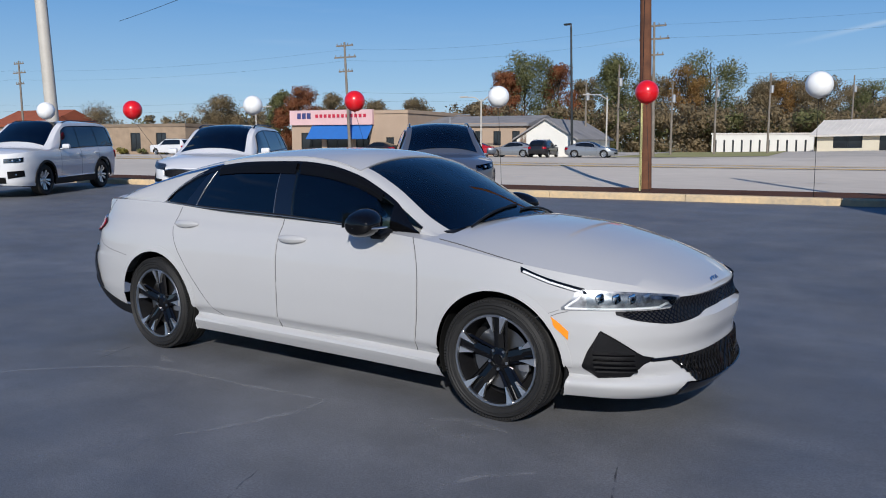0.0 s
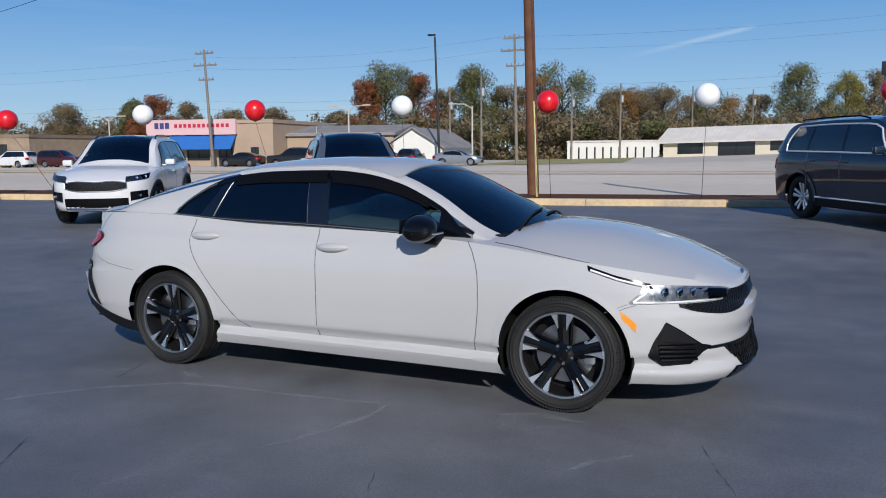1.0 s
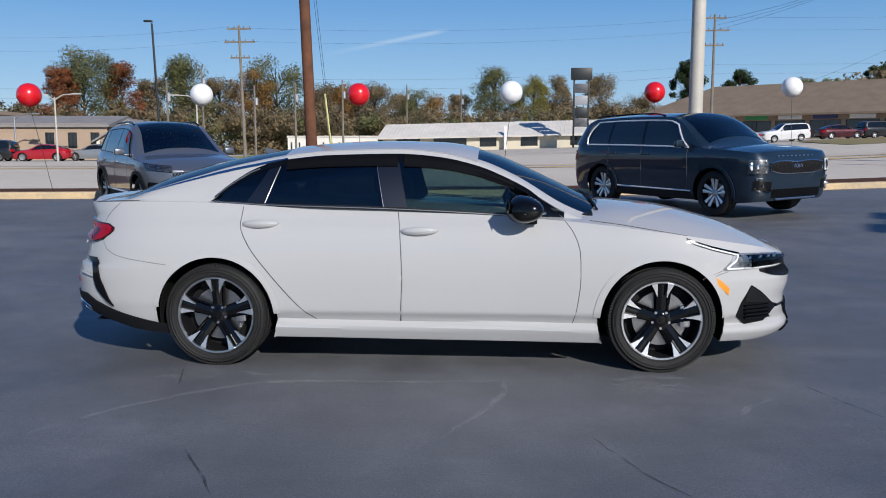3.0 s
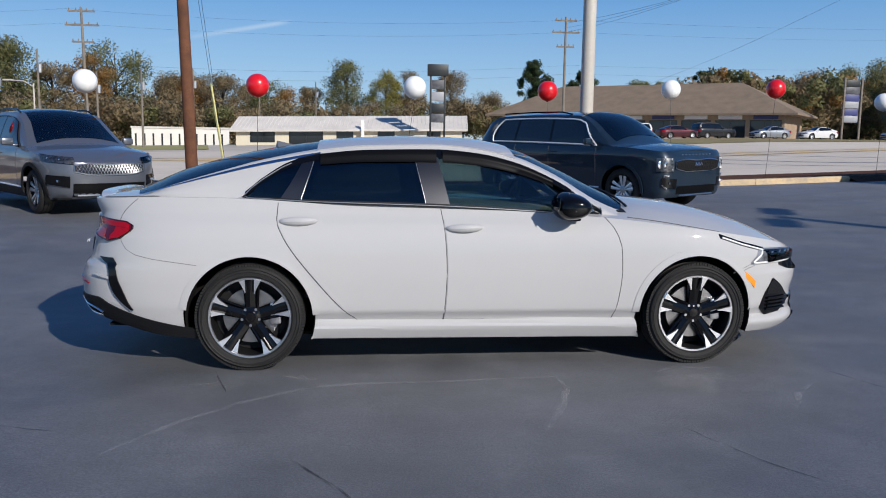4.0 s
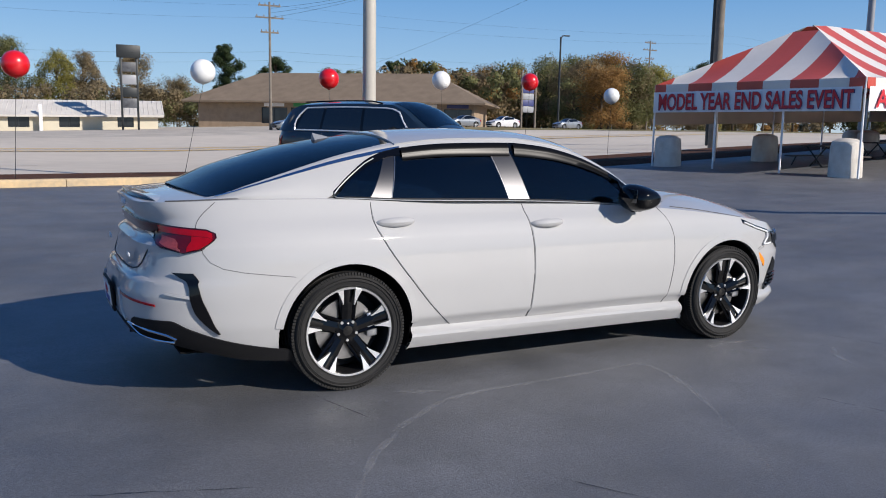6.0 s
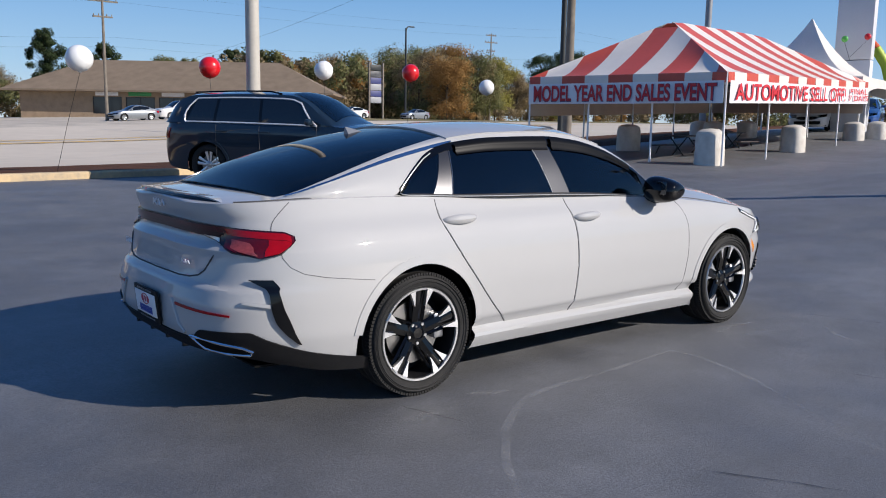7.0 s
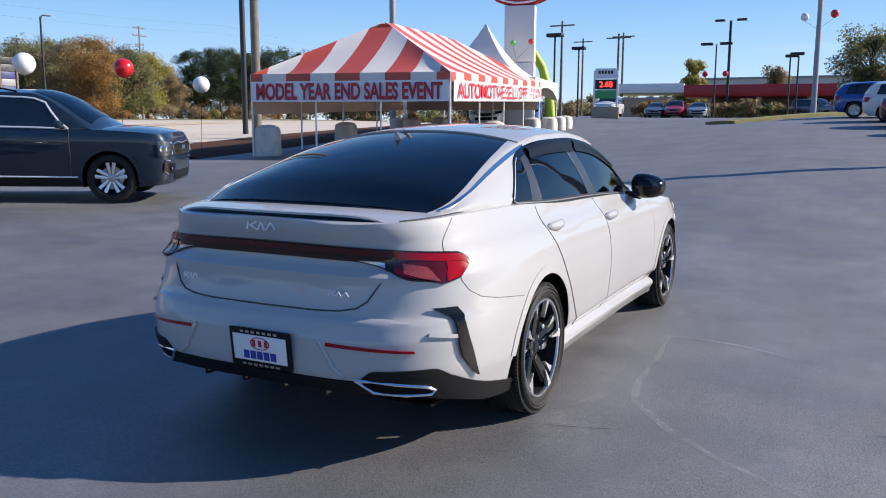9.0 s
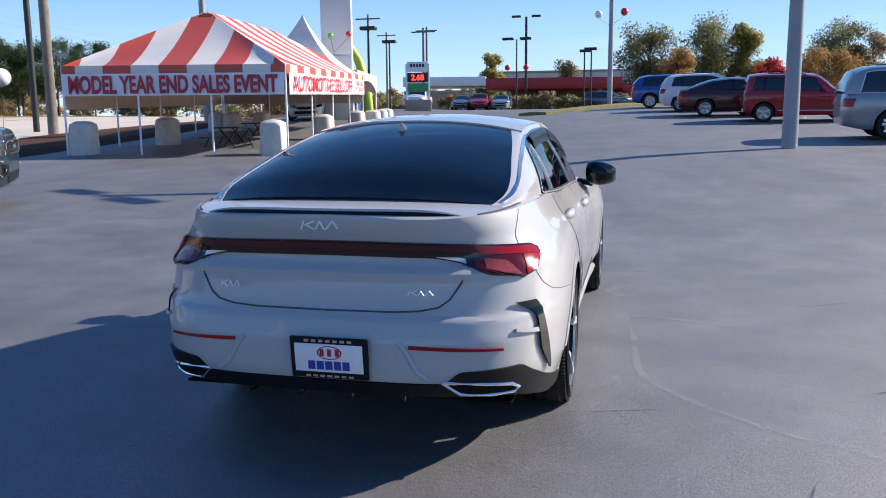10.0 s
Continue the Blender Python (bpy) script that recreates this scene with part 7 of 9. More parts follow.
def barrel(p, r=0.36, h=1.05):
    bm = bmesh.new()
    rnd = random.Random(int(p.x * 100))
    seg = 20
    rings = []
    for k, (q, z) in enumerate([(1.0, 0.0), (1.03, 0.1), (1.0, 0.5), (0.98, 0.82), (0.90, 0.93), (0.55, 1.0), (0.01, 1.02)]):
        rings.append([bm.verts.new(((r * q + rnd.uniform(-0.012, 0.012)) * math.copysign(abs(math.cos(2 * math.pi * i / seg)) ** 0.75, math.cos(2 * math.pi * i / seg)), (r * q) * math.copysign(abs(math.sin(2 * math.pi * i / seg)) ** 0.75, math.sin(2 * math.pi * i / seg)), h * z)) for i in range(seg)])
    for A, B in zip(rings, rings[1:]):
        for i in range(seg):
            bm.faces.new((A[i], A[(i + 1) % seg], B[(i + 1) % seg], B[i]))
    ob = part("barrel", bm, COVER)
    ob.location = p
    tagged(ob, "white fabric-covered water barrel weighing down a tent leg", "barrel", "barrels at the tent legs")


for a, b in ((0.35, 0.25), (TENT_W - 0.45, 0.25), (1.2, 4.1), (0.25, 11.9), (1.0, 11.5), (TENT_W - 0.3, 6.4), (TENT_W - 0.2, 12.9), (TENT_W + 0.3, 14.2), (TENT_W + 0.35, 16.3), (TENT_W + 0.4, 18.0), (1.9, 12.7)):
    barrel(tp(a, b, 0.0))

# ---------- roadside buildings ----------
STUCCO_TAN = mat("tan_stucco", (0.40, 0.30, 0.22), 0.9, var=0.12, scale=0.6, bump=0.2, bscale=40)
STUCCO_PINK = mat("pink_fascia", (0.62, 0.42, 0.42), 0.8, var=0.1, scale=0.5)
AWNING_BLUE = mat("blue_awning", (0.02, 0.13, 0.42), 0.6, var=0.1, scale=2)
BRICK_TAN = mat("tan_brick", (0.36, 0.27, 0.19), 0.9, var=0.25, scale=1.5, bump=0.3, bscale=30)
WHITE_WALL = mat("white_siding", (0.72, 0.70, 0.64), 0.7, var=0.08, scale=0.7)
CREAM_WALL = mat("cream_block_wall", (0.64, 0.58, 0.45), 0.8, var=0.1, scale=0.6)
METAL_ROOF = mat("pale_metal_roof", (0.66, 0.62, 0.56), 0.7, 0.0, var=0.2, scale=0.4)
SHINGLE = mat("brown_shingles", (0.24, 0.185, 0.135), 0.9, var=0.25, scale=0.8, bump=0.3, bscale=12)
GREY_ROOF = mat("grey_shingles", (0.27, 0.26, 0.255), 0.9, var=0.25, scale=0.8, bump=0.3, bscale=12)
DARK_WINDOW = mat("dark_shop_window", (0.02, 0.024, 0.028), 0.06, 0, 0.3)


def building(name, label, p0, p1, depth, zg, h, wall, roof, rise, over=0.5, kind="gable", win=(), door=()):
    """House along p0-p1 (front), going back by depth. win: (along, width, sill, height)."""
    root = empty(name, label, "building")
    z0, z1 = zg if isinstance(zg, tuple) else (zg, zg)
    p0, p1 = Vector((*p0, z0)), Vector((*p1, z1))
    ax = (p1 - p0).normalized()
    L = (p1 - p0).length
    n = Vector((-ax.y, ax.x, 0))
    t = 0.25
    holes = sorted([(a, w, s, hh, "window") for a, w, s, hh in win] + [(a, w, 0.0, hh, "door") for a, w, hh in door])

    def P(a, d, z):
        return p0 + ax * a + n * d + Vector((0, 0, z))

    def slab(bm, a0, a1, d0, d1, z0, z1):
        vs = [bm.verts.new(P(a, d, z)) for a, d, z in ((a0, d0, z0), (a1, d0, z0), (a1, d1, z0), (a0, d1, z0), (a0, d0, z1), (a1, d0, z1), (a1, d1, z1), (a0, d1, z1))]
        for q in ((0, 1, 2, 3), (4, 5, 6, 7), (0, 1, 5, 4), (1, 2, 6, 5), (2, 3, 7, 6), (3, 0, 4, 7)):
            bm.faces.new([vs[k] for k in q])

    def pierced(a0, a1, z0, z1, d0, d1, gaps):
        """One upright sheet with openings, its cells sharing their corners."""
        bm = bmesh.new()
        A = sorted({a0, a1} | {q for g in gaps for q in g[:2]})
        Z = sorted({z0, z1} | {q for g in gaps for q in g[2:]})
        vert = {}

        def V(i, k, d):
            if (i, k, d) not in vert:
                vert[i, k, d] = bm.verts.new(P(A[i], d, Z[k]))
            return vert[i, k, d]
        solid = {(i, k) for i in range(len(A) - 1) for k in range(len(Z) - 1)
                 if not any(g[0] - 1e-6 <= A[i] and A[i + 1] <= g[1] + 1e-6 and g[2] - 1e-6 <= Z[k] and Z[k + 1] <= g[3] + 1e-6 for g in gaps)}
        for i, k in solid:
            bm.faces.new((V(i, k, d0), V(i + 1, k, d0), V(i + 1, k + 1, d0), V(i, k + 1, d0)))
            bm.faces.new((V(i, k + 1, d1), V(i + 1, k + 1, d1), V(i + 1, k, d1), V(i, k, d1)))
            for di, dk, e in ((-1, 0, ((i, k), (i, k + 1))), (1, 0, ((i + 1, k), (i + 1, k + 1))), (0, -1, ((i, k), (i + 1, k))), (0, 1, ((i, k + 1), (i + 1, k + 1)))):
                if (i + di, k + dk) not in solid:
                    bm.faces.new((V(*e[0], d0), V(*e[1], d0), V(*e[1], d1), V(*e[0], d1)))
        return bm
    part("wall", pierced(0.0, L, -1.5, h, 0.0, t, [(ha, ha + w, s if s > 0 else -1.5, s + hh) for ha, w, s, hh, _ in holes]), wall, root, "", False)
    for a0, a1, d0, d1 in ((0, t, t, depth), (L - t, L, t, depth), (t, L - t, depth - t, depth)):
        bm = bmesh.new()
        slab(bm, a0, a1, d0, d1, -1.5, h)
        part("wall", bm, wall, root, "", False)
    for (ha, w, s, hh, nm) in holes:
        fr = pierced(ha, ha + w, s, s + hh, 0.06, 0.12, [(ha + 0.08, ha + w / 2 - 0.03, s + 0.08, s + hh - 0.08), (ha + w / 2 + 0.03, ha + w - 0.08, s + 0.08, s + hh - 0.08)])
        wn_ = part(nm, fr, DARK_STEEL, root, "", False)
        gl = bmesh.new()
        slab(gl, ha + 0.06, ha + w - 0.06, 0.10, 0.13, s + 0.06, s + hh - 0.06)
        part("pane", gl, DARK_WINDOW, wn_, "", False)
    bm = bmesh.new()
    o = over
    if kind == "flat":
        slab(bm, -0.1, L + 0.1, -0.1, depth + 0.1, h, h + rise)
    else:
        hip = depth / 2 if kind == "hip" else 0
        if kind == "gable_end":       # ridge runs away from the front
            for s0, s1 in ((-o, L / 2), (L + o, L / 2)):
                vs = [bm.verts.new(P(s0, -o, h - 0.15)), bm.verts.new(P(s0, depth + o, h - 0.15)), bm.verts.new(P(s1, depth + o, h + rise)), bm.verts.new(P(s1, -o, h + rise))]
                vt = [bm.verts.new(v.co + Vector((0, 0, 0.16))) for v in vs]
                bm.faces.new(vs)
                bm.faces.new(vt[::-1])
                for k in range(4):
                    bm.faces.new((vs[k], vs[(k + 1) % 4], vt[(k + 1) % 4], vt[k]))
            gb = bmesh.new()
            vs = [gb.verts.new(P(a_, d_, z_)) for a_, d_, z_ in ((0, 0.0, h - 0.02), (L, 0.0, h - 0.02), (L / 2, 0.0, h + rise), (0, 0.2, h - 0.02), (L, 0.2, h - 0.02), (L / 2, 0.2, h + rise))]
            for q in ((0, 1, 2), (5, 4, 3), (0, 3, 4, 1), (1, 4, 5, 2), (2, 5, 3, 0)):
                gb.faces.new([vs[k] for k in q])
            part("gable", gb, wall, root, "", False)
        else:
            e = [P(-o, -o, h - 0.1), P(L + o, -o, h - 0.1), P(L + o, depth + o, h - 0.1), P(-o, depth + o, h - 0.1)]
            r0, r1 = P(hip - (o if not hip else 0), depth / 2, h + rise), P(L - hip + (o if not hip else 0), depth / 2, h + rise)
            ev = [bm.verts.new(v) for v in e]
            el = [bm.verts.new(v - Vector((0, 0, 0.22))) for v in e]
            a_, b_ = bm.verts.new(r0), bm.verts.new(r1)
            bm.faces.new((ev[0], ev[1], b_, a_))
            bm.faces.new((ev[2], ev[3], a_, b_))
            bm.faces.new((ev[1], ev[2], b_))
            bm.faces.new((ev[3], ev[0], a_))
            for k in range(4):
                bm.faces.new((ev[k], el[k], el[(k + 1) % 4], ev[(k + 1) % 4]))
            bm.faces.new(el[::-1])
    part("roof", bm, roof, root, "", False)
    return root, P, slab


def bld(name, label, u0, u1, v, depth, h, wall, roof, rise, over=0.4, kind="gable", win=(), door=(), zg=None):
    """Building whose front lies along the road axis."""
    p0, p1 = site(u0, v), site(u1, v)
    return building(name, label, p0, p1, depth, ground_z(*site((u0 + u1) / 2, v)) if zg is None else zg, h, wall, roof, rise, over, kind, win, door)


shop, WP, wslab = building("building", "low white roadside shop with a pale ribbed metal roof", site(2.0, 104.3), site(29.9, 96.2), 9.0, (0.25, 0.72), 2.2, CREAM_WALL, METAL_ROOF, 1.75, 0.7, "gable",
    [(1.8, 3.2, 0.5, 1.45), (12.9, 2.2, 0.7, 1.3), (18.2, 2.2, 0.7, 1.3), (24.5, 1.8, 0.7, 1.3)], [(6.8, 4.4, 2.0)])
bm = bmesh.new()
for k in range(58):
    rod(bm, WP(-0.6 + 0.53 * k, -0.68, 2.12), WP(-0.6 + 0.53 * k, 4.48, 3.97), 0.028, 0.028, 4)
tagged(part("roof_seams", bm, METAL_ROOF, shop), kind="stuff")
bm = bmesh.new()
wslab(bm, 16.2, 16.55, -0.95, -0.55, -0.5, 3.3)
part("flue", bm, WHITE_PLASTIC, shop)
mas, MP, mslab = bld("building", "tan flat-roofed car sales shop with pink fascia and blue awning", -49.7, -35.6, 70, 16, 4.2, STUCCO_TAN, STUCCO_TAN, 0.35, 0.1, "flat",
                     [(1.2, 2.6, 0.5, 1.8), (4.4, 2.6, 0.5, 1.8), (11.6, 0.9, 0.9, 0.9)], [(8.0, 1.6, 2.1)], 0.2)
bm = bmesh.new()
mslab(bm, 0.0, 10.2, -0.35, -0.02, 3.1, 4.65)
part("fascia", bm, STUCCO_PINK, mas, "pink sign fascia", False)
bm = bmesh.new()
skin(lambda u, v: MP(2.7 + 7.4 * u, -0.05 - 1.3 * v, 3.05 - 1.45 * v), 8, 2, 0.05, 0, bm)
part("awning", bm, AWNING_BLUE, mas, "blue sloping awning", False)
for k in range(3):
    bm = bmesh.new()
    mslab(bm, 1.0 + 0.62 * k, 1.45 + 0.62 * k, -0.40, -0.36, 3.75, 4.35)
    part("sign_bar", bm, LETTER_EDGE, mas, "", False)
for k in range(12):
    bm = bmesh.new()
    mslab(bm, 3.3 + 0.53 * k, 3.62 + 0.53 * k, -0.40, -0.36, 3.85, 4.2)
    part("sign_bar", bm, PLATE_RED, mas, "", False)
bld("building", "low tan annex with a grey sloped roof", -35.5, -24.0, 73, 12, 3.2, STUCCO_TAN, GREY_ROOF, 0.9, 0.3, "gable", [(6.0, 0.8, 1.0, 1.4), (8.0, 0.8, 1.0, 1.4), (10, 0.8, 1.0, 1.4)], (), 0.2)
bld("building", "long low tan brick building with a flat roof", -84, -64.5, 70, 12, 3.3, BRICK_TAN, SHINGLE, 0.35, 0.2, "flat", [(6, 1.6, 0.4, 2.2), (11, 1.6, 0.4, 2.2), (15, 1.6, 0.4, 2.2)], (), 0.0)
bld("house", "small white gabled building with a grey shingle roof", -25.0, -19.0, 73, 14, 1.75, WHITE_WALL, GREY_ROOF, 1.9, 0.35, "gable_end", [(2.5, 1.2, 0.3, 1.0)], (), 0.05)
# the strip mall stands askew to the road
strip_, _, sslab = building("building", "strip mall with a brown hipped shingle roof and shop fronts", site(38.3, 105.0), site(63.6, 77.3), 12.8, 1.8, 3.4, BRICK_TAN, SHINGLE, 4.0, 1.6, "hip",
    [(9 + 4.1 * i, 3.6, 0.4, 2.1) for i in range(7)])
SIGN_GREEN = mat("green_sign", (0.04, 0.30, 0.10), 0.5)
for k, mt in enumerate((BANNER, SIGN_GREEN, BANNER, LETTER_EDGE, BANNER, BANNER, LETTER_EDGE)):
    bm = bmesh.new()
    sslab(bm, 9.4 + 4.1 * k, 12.2 + 4.1 * k, -0.12, -0.02, 2.62, 3.12)
    part("shop_sign", bm, mt, strip_, "", False)
bld("building", "row of white storage units with roll-up doors", -11.5, 1.5, 116, 8, 2.7, WHITE_WALL, METAL_ROOF, 0.25, 0.2, "flat", [(0.4 + 1.15 * i, 0.24, 0.0, 2.0) for i in range(11)], (), -0.2)
bld("house", "red-roofed building far along the road", -108, -97, 78, 10, 4.0, BRICK_TAN, mat("red_shingles", (0.30, 0.09, 0.05), 0.9, var=0.2, scale=1), 2.2, 0.4, "gable", [(2, 1.5, 1, 1.3)], (), 0.0)

# ---------- trees ----------
BARK = mat("bark", (0.10, 0.08, 0.06), 0.95, var=0.4, scale=3, bump=0.6, bscale=14)


def leaf_mat(name, c1, c2):
    m = bpy.data.materials.new(name)
    m.use_nodes = True
    nt = m.node_tree
    b = nt.nodes["Principled BSDF"]
    g = nt.nodes.new("ShaderNodeNewGeometry")
    mx = nt.nodes.new("ShaderNodeMix")
    mx.data_type = 'RGBA'
    mx.inputs[6].default_value, mx.inputs[7].default_value = (*c1, 1), (*c2, 1)
    nt.links.new(g.outputs["Random Per Island"], mx.inputs[0])
    nt.links.new(mx.outputs[2], b.inputs["Base Color"])
    b.inputs["Roughness"].default_value = 0.8
    b.inputs["Specular IOR Level"].default_value = 0.2
    tl = nt.nodes.new("ShaderNodeBsdfTranslucent")
    nt.links.new(mx.outputs[2], tl.inputs[0])
    ms = nt.nodes.new("ShaderNodeMixShader")
    ms.inputs[0].default_value = 0.52
    nt.links.new(b.outputs[0], ms.inputs[1])
    nt.links.new(tl.outputs[0], ms.inputs[2])
    nt.links.new(ms.outputs[0], nt.nodes["Material Output"].inputs[0])
    return m


LEAF = {"green": leaf_mat("green_leaves", (0.13, 0.145, 0.055), (0.28, 0.27, 0.13)), "dark": leaf_mat("pine_needles", (0.035, 0.06, 0.025), (0.08, 0.11, 0.05)),
        "red": leaf_mat("red_autumn_leaves", (0.24, 0.075, 0.035), (0.36, 0.17, 0.08)), "orange": leaf_mat("orange_autumn_leaves", (0.28, 0.15, 0.05), (0.40, 0.25, 0.10)),
        "brown": leaf_mat("brown_autumn_leaves", (0.20, 0.155, 0.09), (0.36, 0.28, 0.165)), "yellow": leaf_mat("yellow_green_leaves", (0.22, 0.21, 0.05), (0.36, 0.31, 0.10)),
        "scarlet": leaf_mat("scarlet_leaves", (0.42, 0.03, 0.03), (0.55, 0.07, 0.06))}


def leaf_cloud(rng, centres, radii, per, size):
    """Small leaves scattered through uneven clumps, with the way each one faces."""
    V, F, N = [], [], []
    for c, r in zip(centres, radii):
        d = rng.normal(size=(per, 3))
        d /= np.linalg.norm(d, axis=1)[:, None]
        rad = r * rng.uniform(0.05, 1.0, per) ** 0.55 * rng.uniform(0.85, 1.15, per)
        p = c + d * rad[:, None] * np.array([1, 1, 0.85])
        a = rng.normal(size=(per, 3))
        a /= np.linalg.norm(a, axis=1)[:, None]
        b = np.cross(a, rng.normal(size=(per, 3)))
        b /= np.linalg.norm(b, axis=1)[:, None]
        s = size * rng.uniform(0.5, 1.3, per)[:, None]
        k = sum(len(v) for v in V)
        q = np.stack([p - a * s - b * s * 0.7, p + a * s - b * s * 0.6, p + b * s], 1).reshape(-1, 3)
        # leaves lean outwards from their clump
        q = q.reshape(per, 3, 3)
        n = np.cross(q[:, 1] - q[:, 0], q[:, 2] - q[:, 0])
        n /= np.linalg.norm(n, axis=1)[:, None]
        back = (n * d).sum(1) < 0
        q[back] = q[back][:, ::-1]
        n[back] *= -1
        V.append(q.reshape(-1, 3))
        F.append(np.arange(per * 3).reshape(-1, 3) + k)
        n = n * 0.55 + d + np.array([0, 0, 0.25])
        N.append(np.repeat(n / np.linalg.norm(n, axis=1)[:, None], 3, axis=0))
    return np.concatenate(V), np.concatenate(F), np.concatenate(N)


def cloud_object(name, V, F, N, material, parent=None):
    me = bpy.data.meshes.new(name)
    me.from_pydata(V.tolist(), [], F.tolist())
    me.normals_split_custom_set_from_vertices(N.tolist())
    me.materials.append(material)
    ob = new(name, me)
    if parent:
        ob.parent = parent
    return ob


def tree(x, y, h, w, kind, seed, bare=0.0, z=None, word=""):
    """Tapered trunk with limbs and a crown of leaf clumps."""
    rng = np.random.default_rng(seed)
    words = {"green": "green", "dark": "dark evergreen", "red": "red autumn", "orange": "orange autumn", "brown": "brown half-bare autumn", "yellow": "yellow-green", "scarlet": "scarlet"}
    root = empty("tree", word or f"{words[kind]} tree across the highway", "tree", "trees beyond the road")
    z = ground_z(x, y) - 0.3 if z is None else z
    root.location = (x, y, z)
    bm = bmesh.new()
    tr = max(0.12, h * 0.018)
    tube(bm, [(0, 0, 0), (rng.uniform(-.2, .2), rng.uniform(-.2, .2), h * 0.35), (rng.uniform(-.4, .4), rng.uniform(-.4, .4), h * 0.9)], tr, 8, 0.2)
    n = 64 if kind == "dark" else 40 if h > 9 else 24
    cs, rs = [], []
    for i in range(n):
        a = rng.uniform(0, 2 * math.pi)
        t = rng.uniform(0.22, 0.95) if kind != "dark" else rng.uniform(0.3, 0.99) ** 0.8
        env = (math.sin(math.pi * min(1, (t - 0.06) / 0.96)) ** 0.5) if kind != "dark" else min(1.0, (1.05 - t) * 3) ** 0.5
        rr = w * 0.5 * env * rng.uniform(0.25, 0.88)
        c = np.array([rr * math.cos(a), rr * math.sin(a), h * t])
        tube(bm, [(0, 0, h * t * 0.78), tuple(c * [0.5, 0.5, 0.93]), tuple(c)], tr * 0.28, 5, 0.25)
        cs.append(c)
        rs.append(w * rng.uniform(0.13, 0.23) * (0.62 if kind == "dark" else 1))
    if bare > 0:
        for i in range(int(60 * bare)):
            a, t = rng.uniform(0, 2 * math.pi), rng.uniform(0.35, 1.0)
            rr = w * 0.5 * math.sin(math.pi * min(1, t * 0.85)) * rng.uniform(0.5, 1)
            c = (rr * math.cos(a), rr * math.sin(a), h * t)
            tube(bm, [(c[0] * .2, c[1] * .2, h * t * 0.75), c], 0.035, 3, 0.3)
    part("trunk", bm, BARK, root)
    per = int((270 if kind == "dark" else 430) * (1 - 0.4 * bare))
    V, F, N = leaf_cloud(rng, cs, rs, per, 0.0120 * h ** 0.7 + 0.058)
    cloud_object("crown", V, F, N, LEAF[kind], root)


def grow(x, y, top, width, kind, seed):
    """Tree whose crown tops out at the given height."""
    zg = min(ground_z(x, y), 2.4) - 0.9
    h = max(4.0, top - zg)
    tree(x, y, h, max(width, h * 0.42) * 1.1, kind, seed, (0.0, 0.35, 0.6)[seed % 3] if kind in ("brown", "green", "orange") else 0.0, zg)


grow(-111.1, 70.7, 6.8, 8.5, "brown", 200)
grow(-102.0, 87.0, 8.4, 8.1, "brown", 201)
grow(-103.6, 96.3, 7.5, 6.1, "brown", 202)
grow(-93.9, 92.2, 9.8, 3.8, "green", 203)
grow(-87.2, 89.8, 9.9, 6.8, "red", 204)
grow(-89.2, 100.0, 9.3, 5.2, "brown", 205)
grow(-90.2, 112.2, 8.8, 6.1, "brown", 206)
grow(-87.9, 121.8, 9.3, 6.4, "brown", 207)
grow(-75.4, 122.8, 8.3, 6.1, "brown", 208)
grow(-69.2, 129.2, 17.5, 11.0, "green", 209)
grow(-69.9, 123.2, 14.0, 6.1, "red", 210)
grow(-66.1, 136.6, 15.5, 7.5, "red", 211)
grow(-63.5, 143.3, 14.0, 5.6, "brown", 212)
grow(-57.4, 143.3, 17.6, 10.4, "green", 213)
grow(-52.4, 147.9, 14.4, 7.8, "brown", 214)
grow(-44.6, 143.9, 14.9, 8.6, "orange", 215)
grow(-43.9, 156.1, 18.3, 12.6, "green", 216)
grow(-36.1, 159.4, 12.3, 8.1, "brown", 217)
grow(-32.6, 166.6, 13.6, 8.4, "orange", 218)
grow(-25.9, 165.5, 13.5, 10.6, "brown", 219)
grow(-17.8, 169.2, 12.6, 9.6, "green", 220)
grow(-41.6, 189.4, 16.0, 8.2, "brown", 221)
grow(-35.5, 197.0, 16.0, 9.9, "brown", 222)
grow(-24.9, 202.5, 14.1, 8.6, "brown", 223)
grow(-15.6, 193.4, 13.1, 11.0, "orange", 224)
grow(-10.2, 206.2, 14.4, 7.2, "brown", 225)
grow(-1.4, 200.2, 19.9, 11.4, "green", 226)
grow(8.1, 193.9, 17.0, 9.6, "yellow", 227)
grow(13.6, 200.0, 18.0, 8.5, "brown", 228)
grow(22.0, 180.4, 16.1, 9.0, "brown", 229)
grow(34.6, 203.9, 13.3, 10.2, "brown", 230)
grow(29.0, 210.8, 11.8, 9.0, "brown", 231)
grow(37.4, 215.8, 12.9, 9.2, "brown", 232)
grow(40.1, 177.1, 18.9, 8.0, "dark", 233)
grow(50.5, 174.3, 16.5, 7.8, "dark", 234)
grow(66.7, 182.3, 15.9, 8.2, "green", 235)
grow(74.3, 165.7, 16.9, 5.8, "dark", 236)
grow(76.2, 192.1, 16.5, 7.2, "green", 237)
grow(86.0, 160.1, 14.9, 11.6, "brown", 238)
grow(99.3, 166.9, 17.1, 12.4, "brown", 239)
grow(112.0, 173.8, 18.9, 11.6, "green", 240)
grow(115.1, 164.3, 19.4, 12.8, "brown", 241)
grow(128.8, 170.1, 20.9, 13.5, "green", 242)
grow(127.0, 155.6, 20.0, 12.8, "orange", 243)
grow(105.9, 147.6, 16.4, 10.2, "brown", 244)
grow(110.7, 144.1, 18.5, 11.6, "green", 245)
grow(107.3, 130.8, 17.5, 10.8, "orange", 246)
